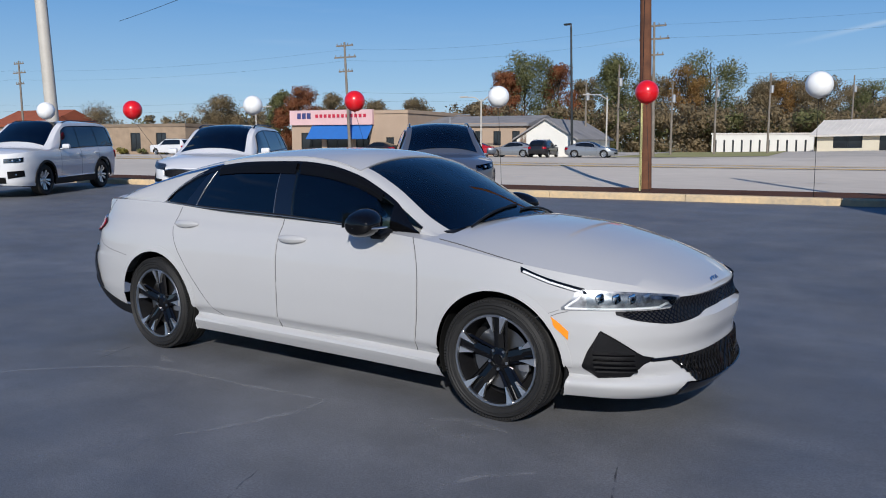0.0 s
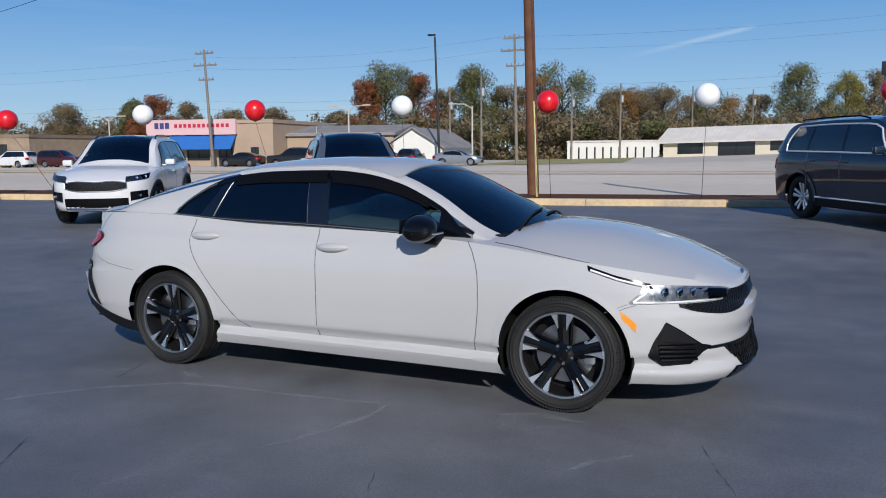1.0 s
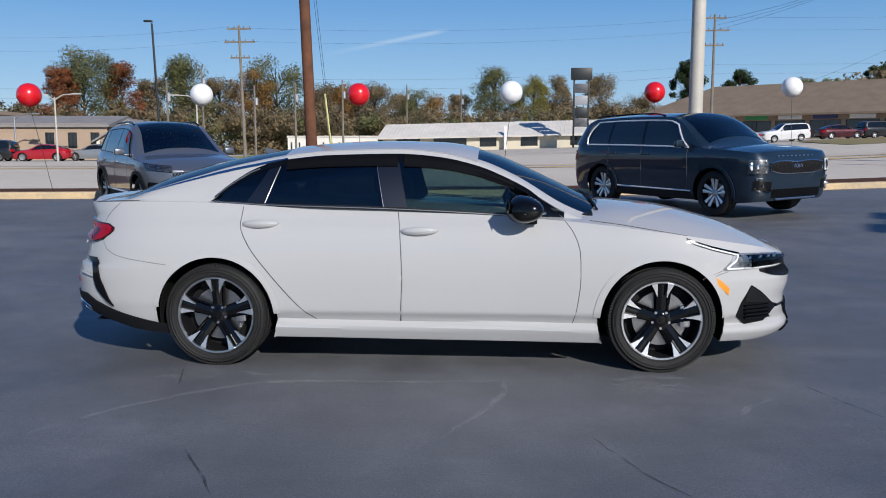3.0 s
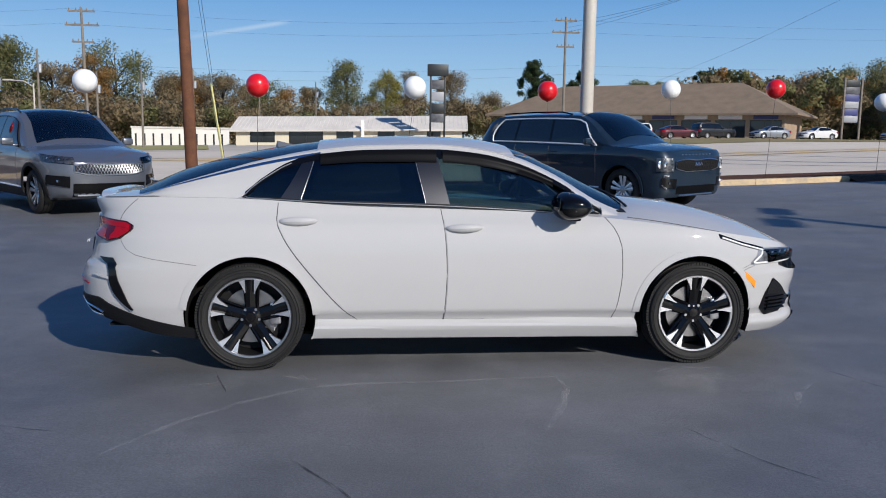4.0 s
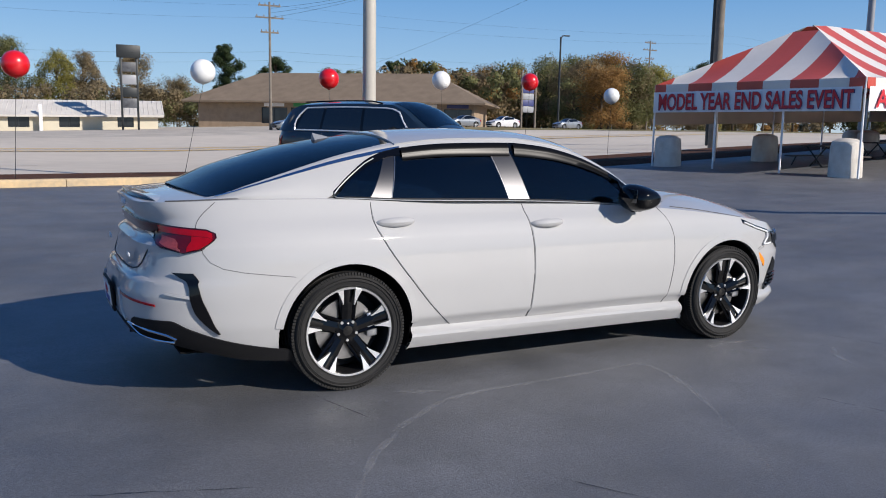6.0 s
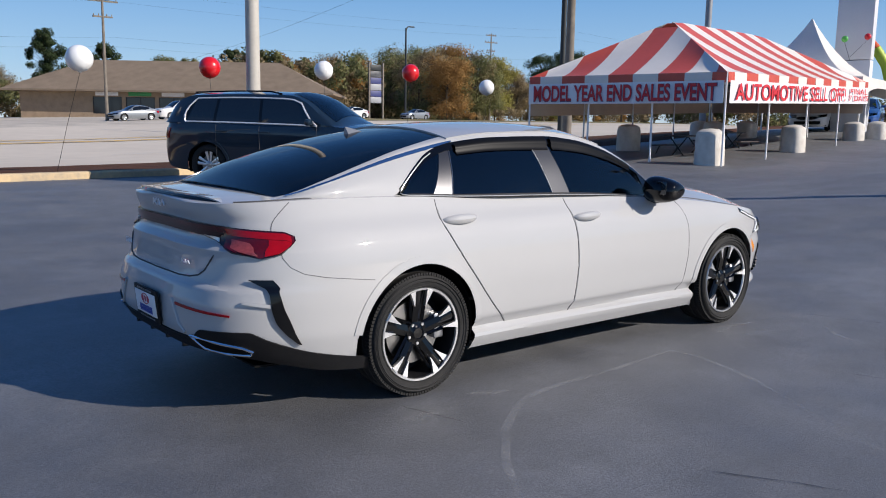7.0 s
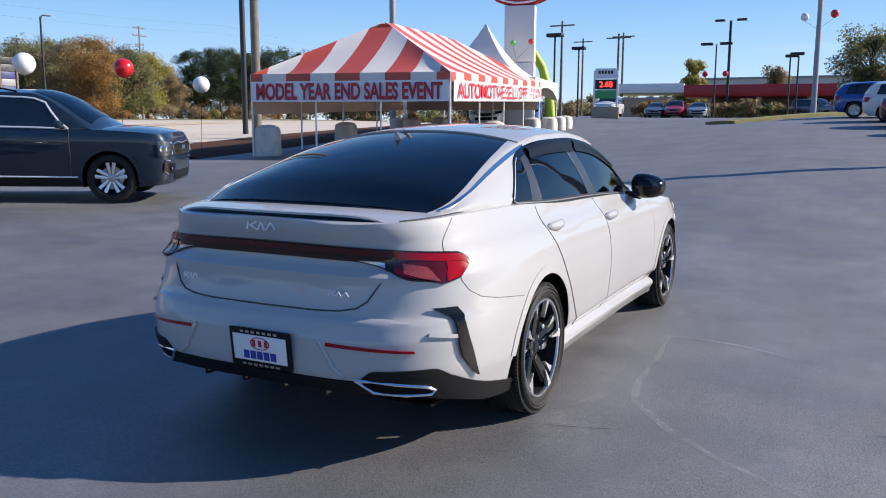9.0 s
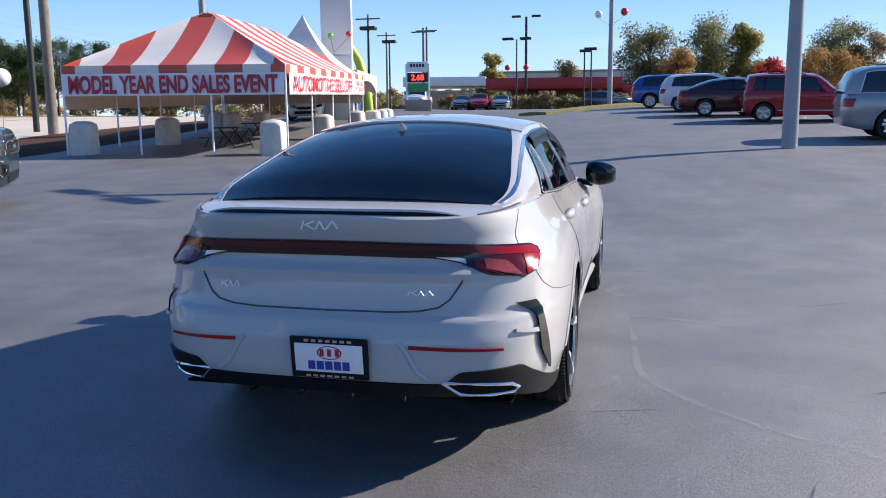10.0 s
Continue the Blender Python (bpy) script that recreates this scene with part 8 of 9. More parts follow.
grow(86.2, 107.8, 13.0, 7.9, "brown", 247)
grow(87.3, 101.8, 13.3, 8.6, "brown", 248)
grow(95.5, 104.6, 13.0, 8.1, "yellow", 249)
grow(79.3, 105.2, 10.1, 6.6, "green", 250)
grow(87.0, 123.9, 14.9, 11.8, "green", 251)
grow(87.7, 115.6, 14.4, 10.2, "brown", 252)
grow(79.4, 98.1, 12.0, 9.0, "orange", 253)
grow(87.0, 99.7, 13.1, 9.4, "green", 254)
grow(166.4, 161.9, 20.6, 14.6, "dark", 255)
grow(171.0, 157.0, 21.3, 16.2, "dark", 256)
grow(185.4, 159.5, 21.5, 15.4, "dark", 257)
grow(126.5, 131.1, 13.5, 7.8, "brown", 258)
grow(156.5, 136.5, 18.6, 16.0, "dark", 259)
grow(161.7, 130.1, 19.4, 16.0, "dark", 260)
grow(176.5, 131.2, 20.4, 13.9, "dark", 261)
grow(117.5, 20.8, 10.8, 3.1, "yellow", 262)
grow(104.0, 8.6, 8.6, 4.1, "brown", 263)
grow(99.5, -1.7, 12.4, 7.6, "green", 264)
grow(89.4, -4.7, 8.7, 4.9, "orange", 265)
grow(104.2, -9.3, 13.5, 8.3, "green", 266)
grow(101.8, -13.1, 12.4, 5.2, "yellow", 267)
grow(78.7, -12.8, 6.9, 4.1, "scarlet", 268)
grow(77.8, -17.8, 7.6, 6.4, "orange", 269)
grow(86.8, -23.4, 9.5, 5.9, "brown", 270)
grow(121.6, -28.4, 14.2, 9.8, "green", 271)
grow(102.7, -20.9, 8.1, 4.5, "brown", 272)


# ---------- cables ----------
_w = [Vector((*site(u, 74), z)) for u, z in ((-160, 9.2), (-91.2, 10.8), (-41.2, 11.2), (-11.5, 11.9), (33.0, 13.3), (107, 16.5), (180, 18))]
for dz, dv in ((-0.3, 0.9), (-1.4, 1.1), (-4.6, 0.3), (-5.4, 0.4)):
    for a, b in zip(_w, _w[1:]):
        off = Vector((-_sa * dv * 0.3, _ca * dv, dz))
        wire("overhead_cable", a + off - Vector((0, 6, 0)), b + off - Vector((0, 6, 0)), 0.7, 0.005)
wire("overhead_cable", (-5.9, 20.2, 12.6), (-46, 30, 9.5), 0.6, 0.014)
wire("overhead_cable", (-5.9, 20.2, 11.6), (-40, 14, 8.0), 0.8, 0.016)
for q in (0.0, 0.45, 0.9):
    wire("overhead_cable", UP[2] - Vector((0, 0, 0.6 + q)), (30.7, 27.7, 14.2 + q), 1.0, 0.010)
wire("overhead_cable", (*site(60, 112), 9.0), (36.4, 33.3, 15.5), 1.2, 0.010)
wire("guy_wire", (-5.85, 20.2, 9.6), (-3.85, 15.1, 0.3), 0.0, 0.005, "taut guy wire of the wooden pole")
wire("guy_wire", (-5.85, 20.2, 10.6), (-3.80, 15.0, 0.3), 0.0, 0.005, "taut guy wire of the wooden pole")
bm = bmesh.new()
rod(bm, (-3.83, 15.05, 0.2), (-4.40, 16.5, 2.8), 0.03, 0.03, 8)
tagged(part("guy_guard", bm, mat("faded_yellow_plastic", (0.62, 0.56, 0.22), 0.6, var=0.2, scale=3)), "faded yellow plastic guard sleeve on a guy wire", "guy guard")
bm = bmesh.new()
tube(bm, [(-3.86, 15.13, 0.3), (-4.22, 16.05, 2.0)], 0.024, 8)
tagged(part("guy_guard", bm, mat("faded_yellow_plastic", (0.70, 0.66, 0.42), 0.6, var=0.2, scale=5)), "faded yellow plastic guard sleeve on a guy wire", "guard")

# ---------- signs ----------
px, py = site(25.4, 92)
sg_ = empty("sign", "tall black roadside pylon sign with changeable panels", "sign")
sg_.location = (px, py, ground_z(px, py) - 0.3)
for q in (-0.85, 0.85):
    bm = bmesh.new()
    box(bm, (q, 0, 4.6), (0.22, 0.22, 9.2), 0, 0.02)
    part("post", bm, DARK_STEEL, sg_)
bm = bmesh.new()
box(bm, (0, 0, 9.0), (2.5, 0.6, 1.4), 0, 0.05)
part("top_box", bm, DARK_STEEL, sg_)
for k, z in enumerate((7.3, 5.9, 4.5, 3.3)):
    bm = bmesh.new()
    box(bm, (0, -0.02, z), (1.5, 0.2, 1.05), 0, 0.02)
    part("panel", bm, GREY_STEEL if k == 1 else SIGN_DULL if k in (0, 3) else DARK_STEEL, sg_)
px, py = site(73.6, 78)
s2 = empty("sign", "tall grey multi-tenant pylon sign of the strip mall", "sign")
s2.location = (px, py, ground_z(px, py) - 0.3)
for q in (-1.1, 1.1):
    bm = bmesh.new()
    box(bm, (q, 0, 3.9), (0.22, 0.22, 7.8), 0, 0.02)
    part("post", bm, GREY_WOOD, s2)
for k in range(6):
    bm = bmesh.new()
    box(bm, (-0.1, -0.02, 7.1 - 0.85 * k), (1.75, 0.2, 0.80), 0, 0.02)
    part("panel", bm, (DARK_STEEL, SIGN_DULL, LETTER_EDGE, GREY_STEEL, LETTER_EDGE, GREY_STEEL)[k], s2)

# dealership pylon behind the tents
SIGN_BASE = mat("white_sign_cladding", (0.62, 0.62, 0.64), 0.5, var=0.06, scale=1)
SIGN_REDM = mat("red_sign_face", (0.40, 0.01, 0.02), 0.35)
dp = empty("sign", "tall pale grey pylon sign with a red oval head", "sign")
dp.location = (34.0, 13.6, ground_z(34.0, 13.6) - 0.1)
dp.rotation_euler = (0, 0, radians(14))
for z0, z1 in ((0.0, 3.2), (3.23, 5.95)):
    bm = bmesh.new()
    box(bm, (0, 0, (z0 + z1) / 2), (0.7, 1.5, z1 - z0), 0, 0.03)
    part("cladding", bm, SIGN_BASE, dp)
bm = bmesh.new()
M_ = Matrix.Translation((0, 0, 6.85)) @ Matrix.Rotation(math.pi / 2, 4, 'Y') @ Matrix.Diagonal((0.52, 1.0, 1, 1))
lathe(bm, [(0.0, -0.36), (1.62, -0.36), (1.72, -0.26), (1.72, 0.26), (1.62, 0.36), (0.0, 0.36)], 40, M_)
part("oval_head", bm, SIGN_REDM, dp)
bm = bmesh.new()
lathe(bm, [(1.42, -0.385), (1.58, -0.385), (1.58, -0.36), (1.42, -0.36)], 40, M_, True)
part("oval_ring", bm, BANNER, dp)
bm = bmesh.new()
for q in (-0.75, -0.25, 0.25, 0.75):
    box(bm, (-0.38, q, 6.85), (0.03, 0.3, 0.62))
part("white_bars", bm, BANNER, dp)

# fuel price sign and red canopy
ps = empty("sign", "fuel price sign with red lit digits over a green panel", "sign")
ps.location = (50.6, 14.0, ground_z(50.6, 14.0) + 0.4)
bm = bmesh.new()
box(bm, (0, 0, -0.3), (0.5, 2.3, 1.5), 0, 0.03)
part("plinth", bm, STUCCO_TAN, ps)
ps.rotation_euler = (0, 0, radians(13))
ps.scale = (0.8, 0.8, 0.8)
for q in (-0.95, 0.95):
    bm = bmesh.new()
    box(bm, (0, q, 1.75), (0.25, 0.18, 3.5), 0, 0.02)
    part("post", bm, WHITE_PLASTIC, ps)
for z, h, mt, nm in ((3.25, 0.85, BANNER, "name_panel"), (2.35, 0.8, DARK_STEEL, "price_panel"), (1.5, 0.7, SIGN_GREEN, "green_panel")):
    bm = bmesh.new()
    box(bm, (-0.02, 0, z), (0.22, 1.8, h), 0, 0.02)
    part(nm, bm, mt, ps)
DIGIT_RED = glow_mat("lit_red_digits", (1.0, 0.03, 0.02), 3.0)
text_on("digit", "2.68", 1.1, 0.5, Vector((-0.15, 0.55, 2.1)), Vector((0, -1, 0)), Vector((0, 0, 1)), DIGIT_RED, ps, 0.0, 0.02)
bm = bmesh.new()
for q in range(5):
    box(bm, (-0.14, 0.55 - 0.26 * q, 3.35), (0.02, 0.18, 0.26))
part("name_bars", bm, DARK_STEEL, ps)
cp = empty("canopy", "long red fuel station canopy on white columns", "canopy")
cp.location = (88.0, 12.5, 2.0)
cp.rotation_euler = (0, 0, radians(9))
for (y0, y1, z0, z1, mt, nm) in ((-11, 3.5, 2.5, 3.7, SIGN_REDM, "red_fascia"), (3.5, 12.5, 2.9, 3.9, BANNER, "white_fascia"), (-16, -11, 2.2, 2.9, SIGN_REDM, "red_fascia")):
    bm = bmesh.new()
    box(bm, (0, (y0 + y1) / 2, (z0 + z1) / 2), (8, y1 - y0, z1 - z0), 0, 0.05)
    part(nm, bm, mt, cp)
for y in (-14, -9, -4, 1, 6, 11):
    bm = bmesh.new()
    box(bm, (0, y, 1.2), (0.5, 0.5, 3.0), 0, 0.02)
    part("column", bm, BANNER, cp)
bm = bmesh.new()
box(bm, (6, -6, 1.2), (5, 14, 2.6), 0, 0.05)
part("kiosk", bm, STUCCO_TAN, cp)
for (x, y, w, d, h, mt, lb) in ((140, 8, 30, 14, 7.2, METAL_ROOF, "pale distant flat-roofed warehouse"), (150, -6, 26, 16, 5.5, WHITE_WALL, "long white distant warehouse"), (170, 30, 30, 30, 5.0, STUCCO_TAN, "low tan distant store")):
    bm = bmesh.new()
    box(bm, (0, 0, h / 2), (d, w, h), 0, 0.05)
    r_ = empty("building", lb, "building")
    r_.location = (x, y, 1.6)
    part("wall", bm, mt, r_)
    bm = bmesh.new()
    box(bm, (0, 0, h + 0.15), (d + 0.4, w + 0.4, 0.3))
    part("roof", bm, GREY_STEEL, r_)

# lot lamps beyond the tents
def lot_lamp(x, y, h, heads, label="dark lot lamp post with box heads", r=0.07):
    p = pole("street_lamp", x, y, h, r, r * 0.8, DARK_STEEL, label, (0, 0), 8, None, "street lamp", "lot lamps")
    for q in heads:
        bm = bmesh.new()
        box(bm, (0, q * 0.75, h + 0.05), (0.5, 0.95, 0.20), 0, 0.04)
        part("lamp_head", bm, DARK_STEEL, p)


lot_lamp(83.5, 11.0, 9.8, (-1.4, 1.4), r=0.16)
lot_lamp(66.0, 9.4, 6.0, (-1, 1))
lot_lamp(41.9, 14.6, 5.0, (0,))
lot_lamp(51.9, 16.4, 4.8, (0,))
lot_lamp(60.5, 3.3, 4.6, (-0.6,))
lot_lamp(62.5, 2.9, 4.6, (0.6,))
lot_lamp(58, -21, 8.0, (-1, 1))
for (x, y, h) in ((75, 20, 8), (84, 22, 9), (95, 30, 10), (70, 24, 9)):
    p = pole("utility_pole", x, y, h, 0.15, 0.1, GREY_WOOD, "utility pole along the far road", (0, 0), 8, None, "utility pole", "utility poles along the far road")
    bm = bmesh.new()
    box(bm, (0, 0, h - 0.4), (0.12, 2.4, 0.12))
    part("crossarm", bm, GREY_WOOD, p)
p = pole("utility_pole", 31.0, 19.2, 12.5, 0.16, 0.14, GREY_STEEL, "grey steel pole with a bracket behind the tent", (0, 0), 12, None, "utility pole")
bm = bmesh.new()
box(bm, (0, 0, 8.75), (0.2, 0.6, 0.10), 0, 0.01)
rod(bm, (0.1, 0.25, 8.2), (0.1, 0.25, 8.8), 0.06, 0.06, 8)
part("bracket", bm, GALV, p)
for (x, y, z, px_, py_, mt) in ((49.4, 1.7, 7.9, 49.4, 0.9, BALLOON_WHITE), (49.4, 0.1, 8.0, 49.4, 0.9, BALLOON_RED), (66.0, 10.2, 5.7, 66.0, 9.4, BALLOON_RED), (66.0, 8.6, 5.7, 66.0, 9.4, BALLOON_RED), (32.6, 13.4, 5.4, 33.6, 13.6, BALLOON_GREEN), (33.2, 12.7, 5.5, 33.6, 13.6, BALLOON_RED)):
    rb = 0.14 if px_ < 40 else 0.24
    ob = empty("balloon", "round vinyl balloon tied to a lot pole", "balloon", "balloons on the lot poles")
    bm = bmesh.new()
    lathe(bm, [(0.001, -rb)] + [(rb * math.cos(a), rb * math.sin(a)) for a in np.linspace(-1.4, 1.4, 10)] + [(0.001, rb)], 16, Matrix.Translation((x, y, z)))
    part("ball", bm, mt, ob)
    bm = bmesh.new()
    tube(bm, [(x, y, z - rb), (px_, py_, z - 0.8)], 0.008, 4)
    part("string", bm, WIRE, ob)

# inflatable tube beside the pylon
bm = bmesh.new()
tube(bm, [(38.2, 13.4, 1.3), (38.1, 13.5, 3.2), (38.0, 13.9, 4.6), (37.9, 14.4, 5.4)], 0.27, 12, 0.85)
inf_ = empty("inflatable", "lime green and orange inflatable tube bent by its blower", "inflatable")
part("lower_tube", bm, mat("lime_nylon", (0.42, 0.55, 0.04), 0.5, var=0.15, scale=2), inf_)
bm = bmesh.new()
tube(bm, [(37.9, 14.4, 5.4), (37.9, 14.7, 5.8), (37.9, 14.75, 6.2), (37.9, 14.6, 6.6)], 0.22, 12, 0.6)
part("upper_tube", bm, mat("orange_nylon", (0.75, 0.12, 0.03), 0.5, var=0.15, scale=2), inf_)

# hanging cloth on the far sides of the striped tent
for p0, ax, L in ((tp(-0.03, 0.1, 0), ty, TENT_D - 0.2), (tp(0.1, TENT_D + 0.04, 0), tent_x, TENT_W - 0.2)):
    def f(u, v):
        return p0 + ax * (L * u) + Vector((0, 0, 2.32 - 0.95 * v)) + Vector((0.02 * math.sin(11 * u), 0.02 * math.cos(9 * u), 0))
    cl = part("banner", skin(f, 24, 3, 0.003, 0), mat("banner_back", (0.55, 0.45, 0.36), 0.7, var=0.12, scale=2))
    tagged(cl, "plain tan back of a banner hung on the tent", "banner")


# folding tables and benches in the tent
TABLE_TOP = mat("dark_table_top", (0.06, 0.05, 0.045), 0.5, var=0.2, scale=4)
def picnic(a, b, rz):
    r_ = empty("picnic_table", "dark folding picnic table with benches under the tent", "table", "tables in the tent")
    o_ = tp(a, b, 0.0)
    r_.location = o_
    r_.rotation_euler = (0, 0, radians(rz))
    for (y, z, w, nm) in ((0, 0.74, 0.75, "tabletop"), (-0.72, 0.44, 0.26, "bench_seat"), (0.72, 0.44, 0.26, "bench_seat")):
        bm = bmesh.new()
        box(bm, (0, y, z), (1.8, w, 0.045), 0, 0.01)
        part(nm, bm, TABLE_TOP, r_)
    for x in (-0.65, 0.65):
        for y0, y1, z in ((-0.3, 0.3, 0.73), (0.3, -0.3, 0.73), (-0.82, -0.62, 0.43), (0.82, 0.62, 0.43)):
            bm = bmesh.new()
            tube(bm, [(x, y0, 0), (x, y1, z)], 0.02, 6)
            part("leg", bm, DARK_STEEL, r_)
picnic(3.6, 3.4, 10)
picnic(3.2, 7.4, 12)

# shrubs in front of the fuel station, grass island with a kerb
def shrub(x, y, r, kind, seed, label):
    rng = np.random.default_rng(seed)
    root = empty("shrub", label, "shrub", "shrubs beyond the lot")
    root.location = (x, y, ground_z(x, y) - 0.05)
    bm = bmesh.new()
    for k in range(5):
        a = k * 1.256
        tube(bm, [(0.05 * math.cos(a), 0.05 * math.sin(a), 0), (r * 0.4 * math.cos(a), r * 0.4 * math.sin(a), r * 0.9)], 0.03, 5, 0.4)
    part("woody_base", bm, BARK, root)
    cs = [np.array([rng.uniform(-0.6, 0.6) * r, rng.uniform(-0.6, 0.6) * r, r * rng.uniform(0.5, 1.0)]) for _ in range(6)]
    V, F, N = leaf_cloud(rng, cs, [r * rng.uniform(0.35, 0.5) for _ in cs], 120, 0.10)
    cloud_object("leaves", V, F, N, LEAF[kind], root)


_rs = random.Random(9)
for i in range(26):
    y = 18.2 - 0.93 * i
    shrub(77.5 + _rs.uniform(-1, 1.5), y, _rs.uniform(1.0, 1.6), _rs.choice(("brown", "brown", "orange", "green")), 700 + i, "brown autumn shrub along the lot's edge")
for i in range(9):
    shrub(*site(-83 + 3.1 * i, 69.3), 0.75 if i % 2 else 0.55, "yellow" if i % 2 else "green", 760 + i, "clipped yellow-green shrub before the brick building")
for i in range(5):
    shrub(*site(88 + 5 * i, 72 + _rs.uniform(-1, 2)), _rs.uniform(1.2, 2.0), _rs.choice(("brown", "yellow", "orange")), 780 + i, "tangled autumn brush by the road")
GRASS = mat("island_grass", (0.16, 0.17, 0.06), 0.95, bump=0.6, bscale=25, color2=(0.28, 0.24, 0.12), scale=2)
bm = bmesh.new()
def isl(u, v):
    x, y = 35.5 + 9.5 * u + 1.6 * v, 3.4 - 6.4 * u + 1.6 * v
    return x, y, ground_z(x, y) + 0.12 + 0.05 * math.sin(math.pi * v)
skin(isl, 12, 4, 0.3, 0, bm)
tagged(part("verge", bm, GRASS), "raised grass island at the lot's far edge", "verge", "", "structure")

# thicket under the tree line
def thicket(name, pts, n, size, hgt, kind, seed, label):
    rng = np.random.default_rng(seed)
    cs, rs = [], []
    for k in range(n):
        t = rng.uniform(0, len(pts) - 1.001)
        i = int(t)
        p = np.array(pts[i]) + (np.array(pts[i + 1]) - np.array(pts[i])) * (t - i) + rng.normal(size=2) * 4
        z = ground_z(*p)
        cs.append(np.array([p[0], p[1], z + rng.uniform(0, hgt)]))
        rs.append(rng.uniform(1.0, 2.4))
    V, F, N = leaf_cloud(rng, cs, rs, 190, size * 0.52)
    ob = cloud_object(name, V, F, N, LEAF[kind])
    tagged(ob, label, "woods", "", "stuff")


line1 = [site(u, v) for u, v in ((-120, 120), (-60, 118), (-20, 128), (0, 140), (40, 155), (70, 150))]
thicket("woods", line1, 460, 0.42, 6.5, "brown", 21, "brown half-bare brush at the foot of the trees")
thicket("woods", line1, 180, 0.42, 5.5, "green", 22, "green undergrowth at the foot of the trees")
line2 = [site(u, v) for u, v in ((70, 105), (95, 112), (125, 125), (170, 140), (230, 130))]
thicket("woods", line2, 460, 0.5, 9.0, "brown", 23, "brown autumn woods on a low rise")
thicket("woods", line2, 220, 0.5, 10.0, "green", 24, "green woods on a low rise")
thicket("woods", line2, 120, 0.5, 10.0, "orange", 25, "orange autumn woods on a low rise")
line4 = [(140, 105), (150, 75), (165, 55), (200, 55)]
thicket("woods", line4, 200, 0.5, 4.5, "brown", 27, "distant brown half-bare woods along the road")
thicket("woods", line4, 90, 0.5, 4.0, "green", 28, "distant green woods along the road")
line3 = [(190, 60), (230, 20), (230, -30), (170, -70)]
thicket("woods", line3, 240, 0.6, 6.0, "brown", 26, "distant brown woods")

# ---------- marks and painted sun caustics on the asphalt ---
def worn(name, color, lo, hi, most=1.0):
    """Film with gaps from noise, for painted sun caustics and dark cracks."""
    m = mat(name, color, 0.5, spec=1.0)
    nt = m.node_tree
    b = nt.nodes["Principled BSDF"]
    b.inputs["IOR"].default_value = 1.6
    n = nt.nodes.new("ShaderNodeTexNoise")
    n.inputs["Scale"].default_value, n.inputs["Detail"].default_value = 7, 8
    tc = nt.nodes.new("ShaderNodeTexCoord")
    nt.links.new(tc.outputs["Object"], n.inputs["Vector"])
    r = nt.nodes.new("ShaderNodeMapRange")
    r.inputs[1].default_value, r.inputs[2].default_value = lo, hi
    nt.links.new(n.outputs["Fac"], r.inputs[0])
    r.inputs[4].default_value = most
    nt.links.new(r.outputs[0], b.inputs["Alpha"])
    return m


# sunlight that the car throws on the ground, painted as pale film
CAUSTIC = worn("pale_caustic", (0.42, 0.42, 0.42), 0.32, 0.85, 0.38)
FAINT_CAUSTIC = worn("faint_caustic", (0.38, 0.38, 0.38), 0.38, 0.9, 0.18)
CRACK = worn("dark_crack", (0.012, 0.012, 0.013), 0.35, 0.8)


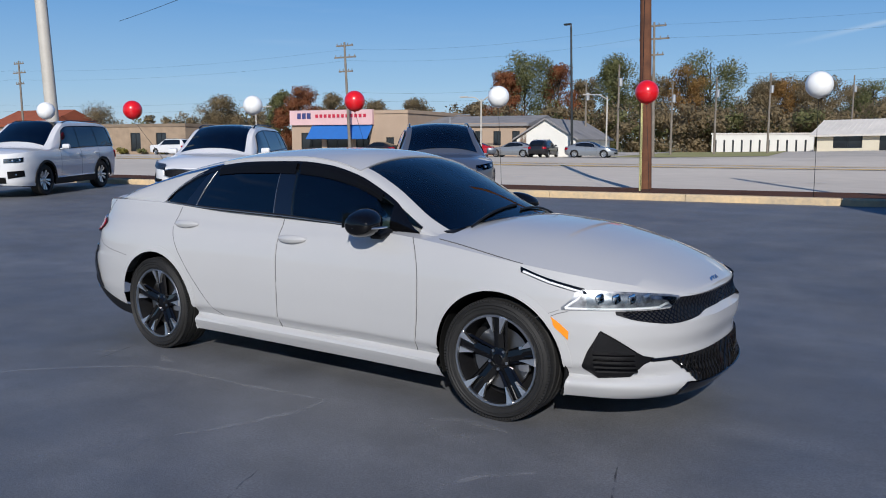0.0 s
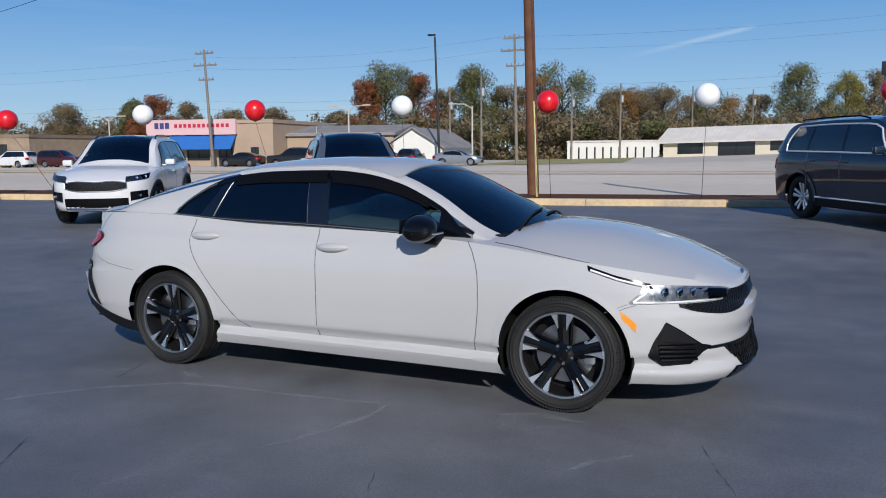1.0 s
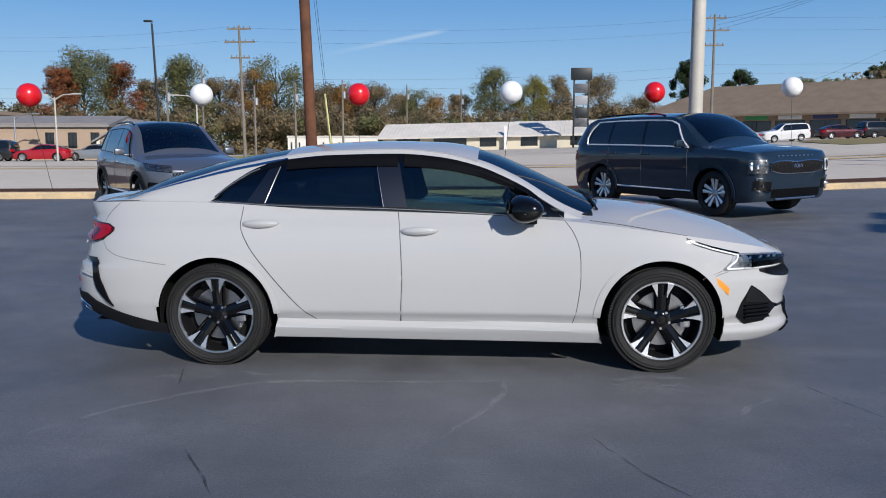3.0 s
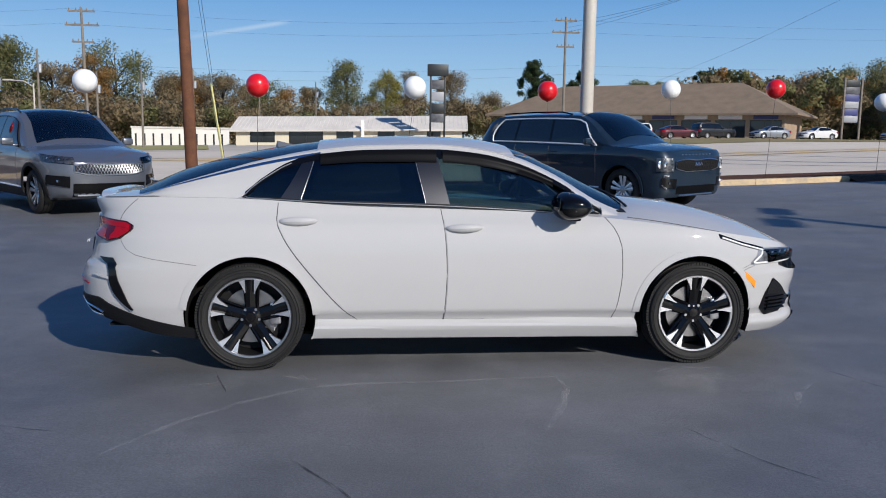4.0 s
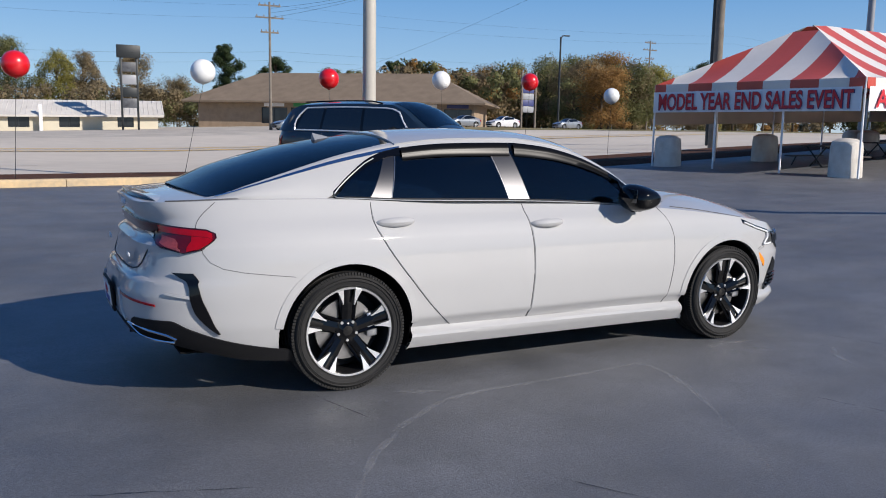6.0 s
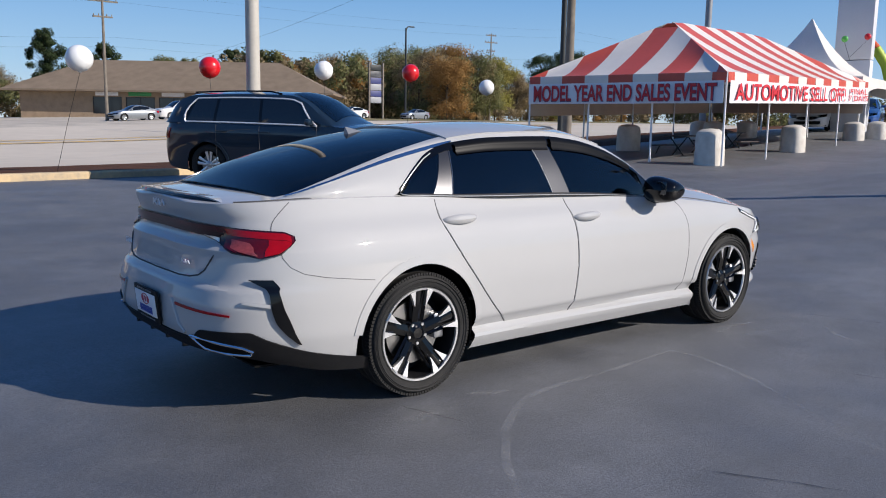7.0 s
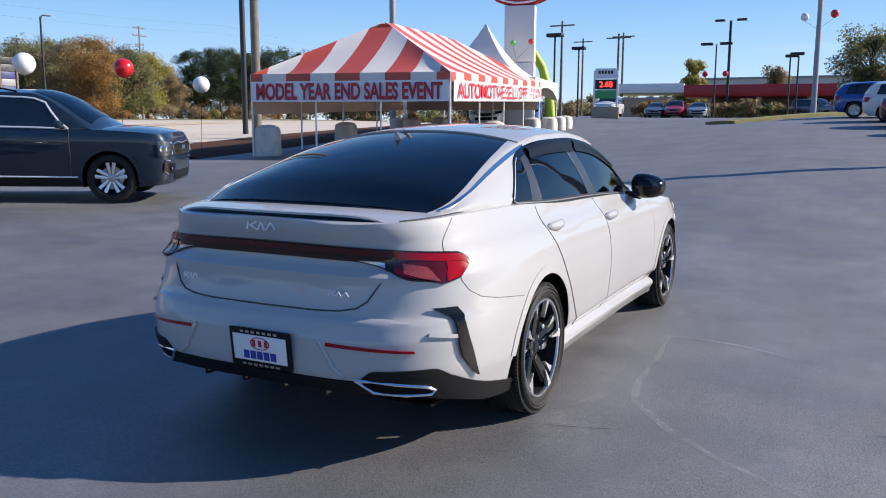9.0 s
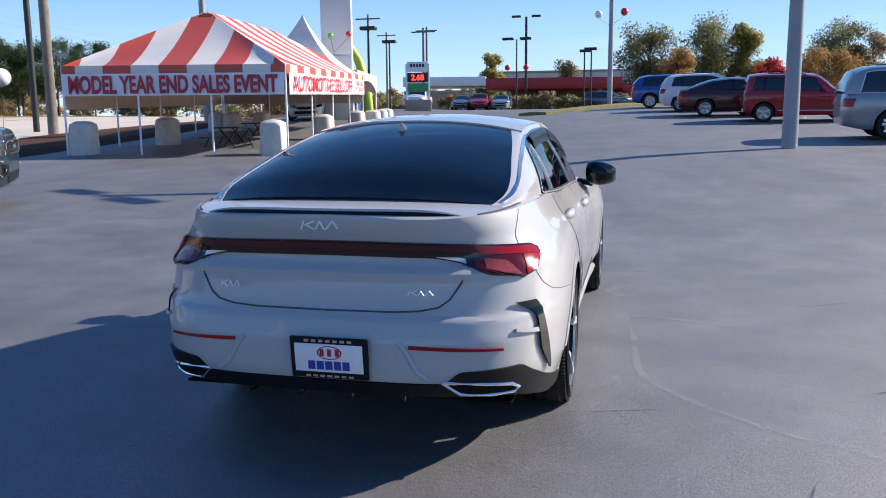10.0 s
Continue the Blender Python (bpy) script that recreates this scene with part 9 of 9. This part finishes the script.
def streak(pts, w, material, label, jitter=0.0):
    bm = bmesh.new()
    rng = random.Random(int(pts[0][0] * 100))
    fine = []
    for (x0, y0), (x1, y1) in zip(pts, pts[1:]):
        n = max(2, int(math.hypot(x1 - x0, y1 - y0) / 0.06))
        fine += [(x0 + (x1 - x0) * k / n + rng.gauss(0, jitter), y0 + (y1 - y0) * k / n + rng.gauss(0, jitter)) for k in range(n)]
    fine.append(pts[-1])
    prev = None
    for i, (x, y) in enumerate(fine):
        x1, y1 = fine[min(i + 1, len(fine) - 1)]
        x0, y0 = fine[max(i - 1, 0)]
        d = Vector((x1 - x0, y1 - y0, 0)).normalized()
        s_ = Vector((-d.y, d.x, 0)) * w * 0.5 * (0.85 + 0.3 * rng.random()) * min(1, 0.25 + 4 * min(i, len(fine) - 1 - i) / len(fine))
        c = Vector((x, y, ground_z(x, y) + 0.004))
        cur = (bm.verts.new(c + s_), bm.verts.new(c - s_))
        if prev:
            bm.faces.new((prev[0], prev[1], cur[1], cur[0]))
        prev = cur
    tagged(part("ground_mark", bm, material), label, "ground mark", "", "structure")


streak([(-1.94, -2.25), (-1.68, -1.84), (-1.37, -1.52), (-1.04, -1.29), (-0.65, -1.23), (-0.16, -1.22), (0.44, -1.16)], 0.045, CAUSTIC, "pale curve of sunlight thrown by the car, painted on the asphalt", 0.003)
streak([(0.44, -1.15), (0.44, -1.40), (0.34, -1.72), (0.18, -2.05)], 0.045, CAUSTIC, "pale curve of sunlight thrown by the car, painted on the asphalt", 0.004)
streak([(0.20, -2.02), (-0.02, -2.40), (-0.29, -2.87)], 0.05, FAINT_CAUSTIC, "faint tail of thrown sunlight painted on the asphalt", 0.006)
# fans of sun glinting off the alloy wheels, painted as pale strokes
for k in range(7):
    a = radians(20 + 23 * k)
    for cx in (1.32, -1.50):
        streak([(cx + 0.06 * math.cos(a), -1.12 - 0.04 * math.sin(a)), (cx + 0.30 * math.cos(a), -1.12 - 0.22 * math.sin(a))], 0.05 + 0.01 * (k % 3), FAINT_CAUSTIC, "faint ray of sun off the wheel painted on the asphalt", 0.012)
# brighter spots of wheel-reflected sun, painted the same way
streak([(1.11, -1.08), (1.35, -1.0), (1.58, -1.04)], 0.07, CAUSTIC, "pale patch of wheel-reflected sun painted on the asphalt", 0.01)
streak([(-1.2, -1.05), (-0.98, -1.13)], 0.08, CAUSTIC, "pale patch of wheel-reflected sun painted on the asphalt", 0.01)
streak([(1.65, -1.81), (1.77, -1.58), (1.95, -1.42)], 0.04, CAUSTIC, "pale streak of thrown sunlight painted on the asphalt", 0.003)
for pts in ([(-1.09, -2.36), (-0.99, -2.5), (-0.77, -2.88)], [(0.88, -2.12), (0.97, -2.36), (1.08, -2.6), (1.24, -2.83)], [(-1.64, -0.91), (-1.51, -1.36)], [(2.23, -1.15), (2.44, -1.73)], [(-2.2, -1.95), (-2.9, -1.7)]):
    streak(pts, 0.011, CRACK, "thin dark crack in the asphalt", 0.004)
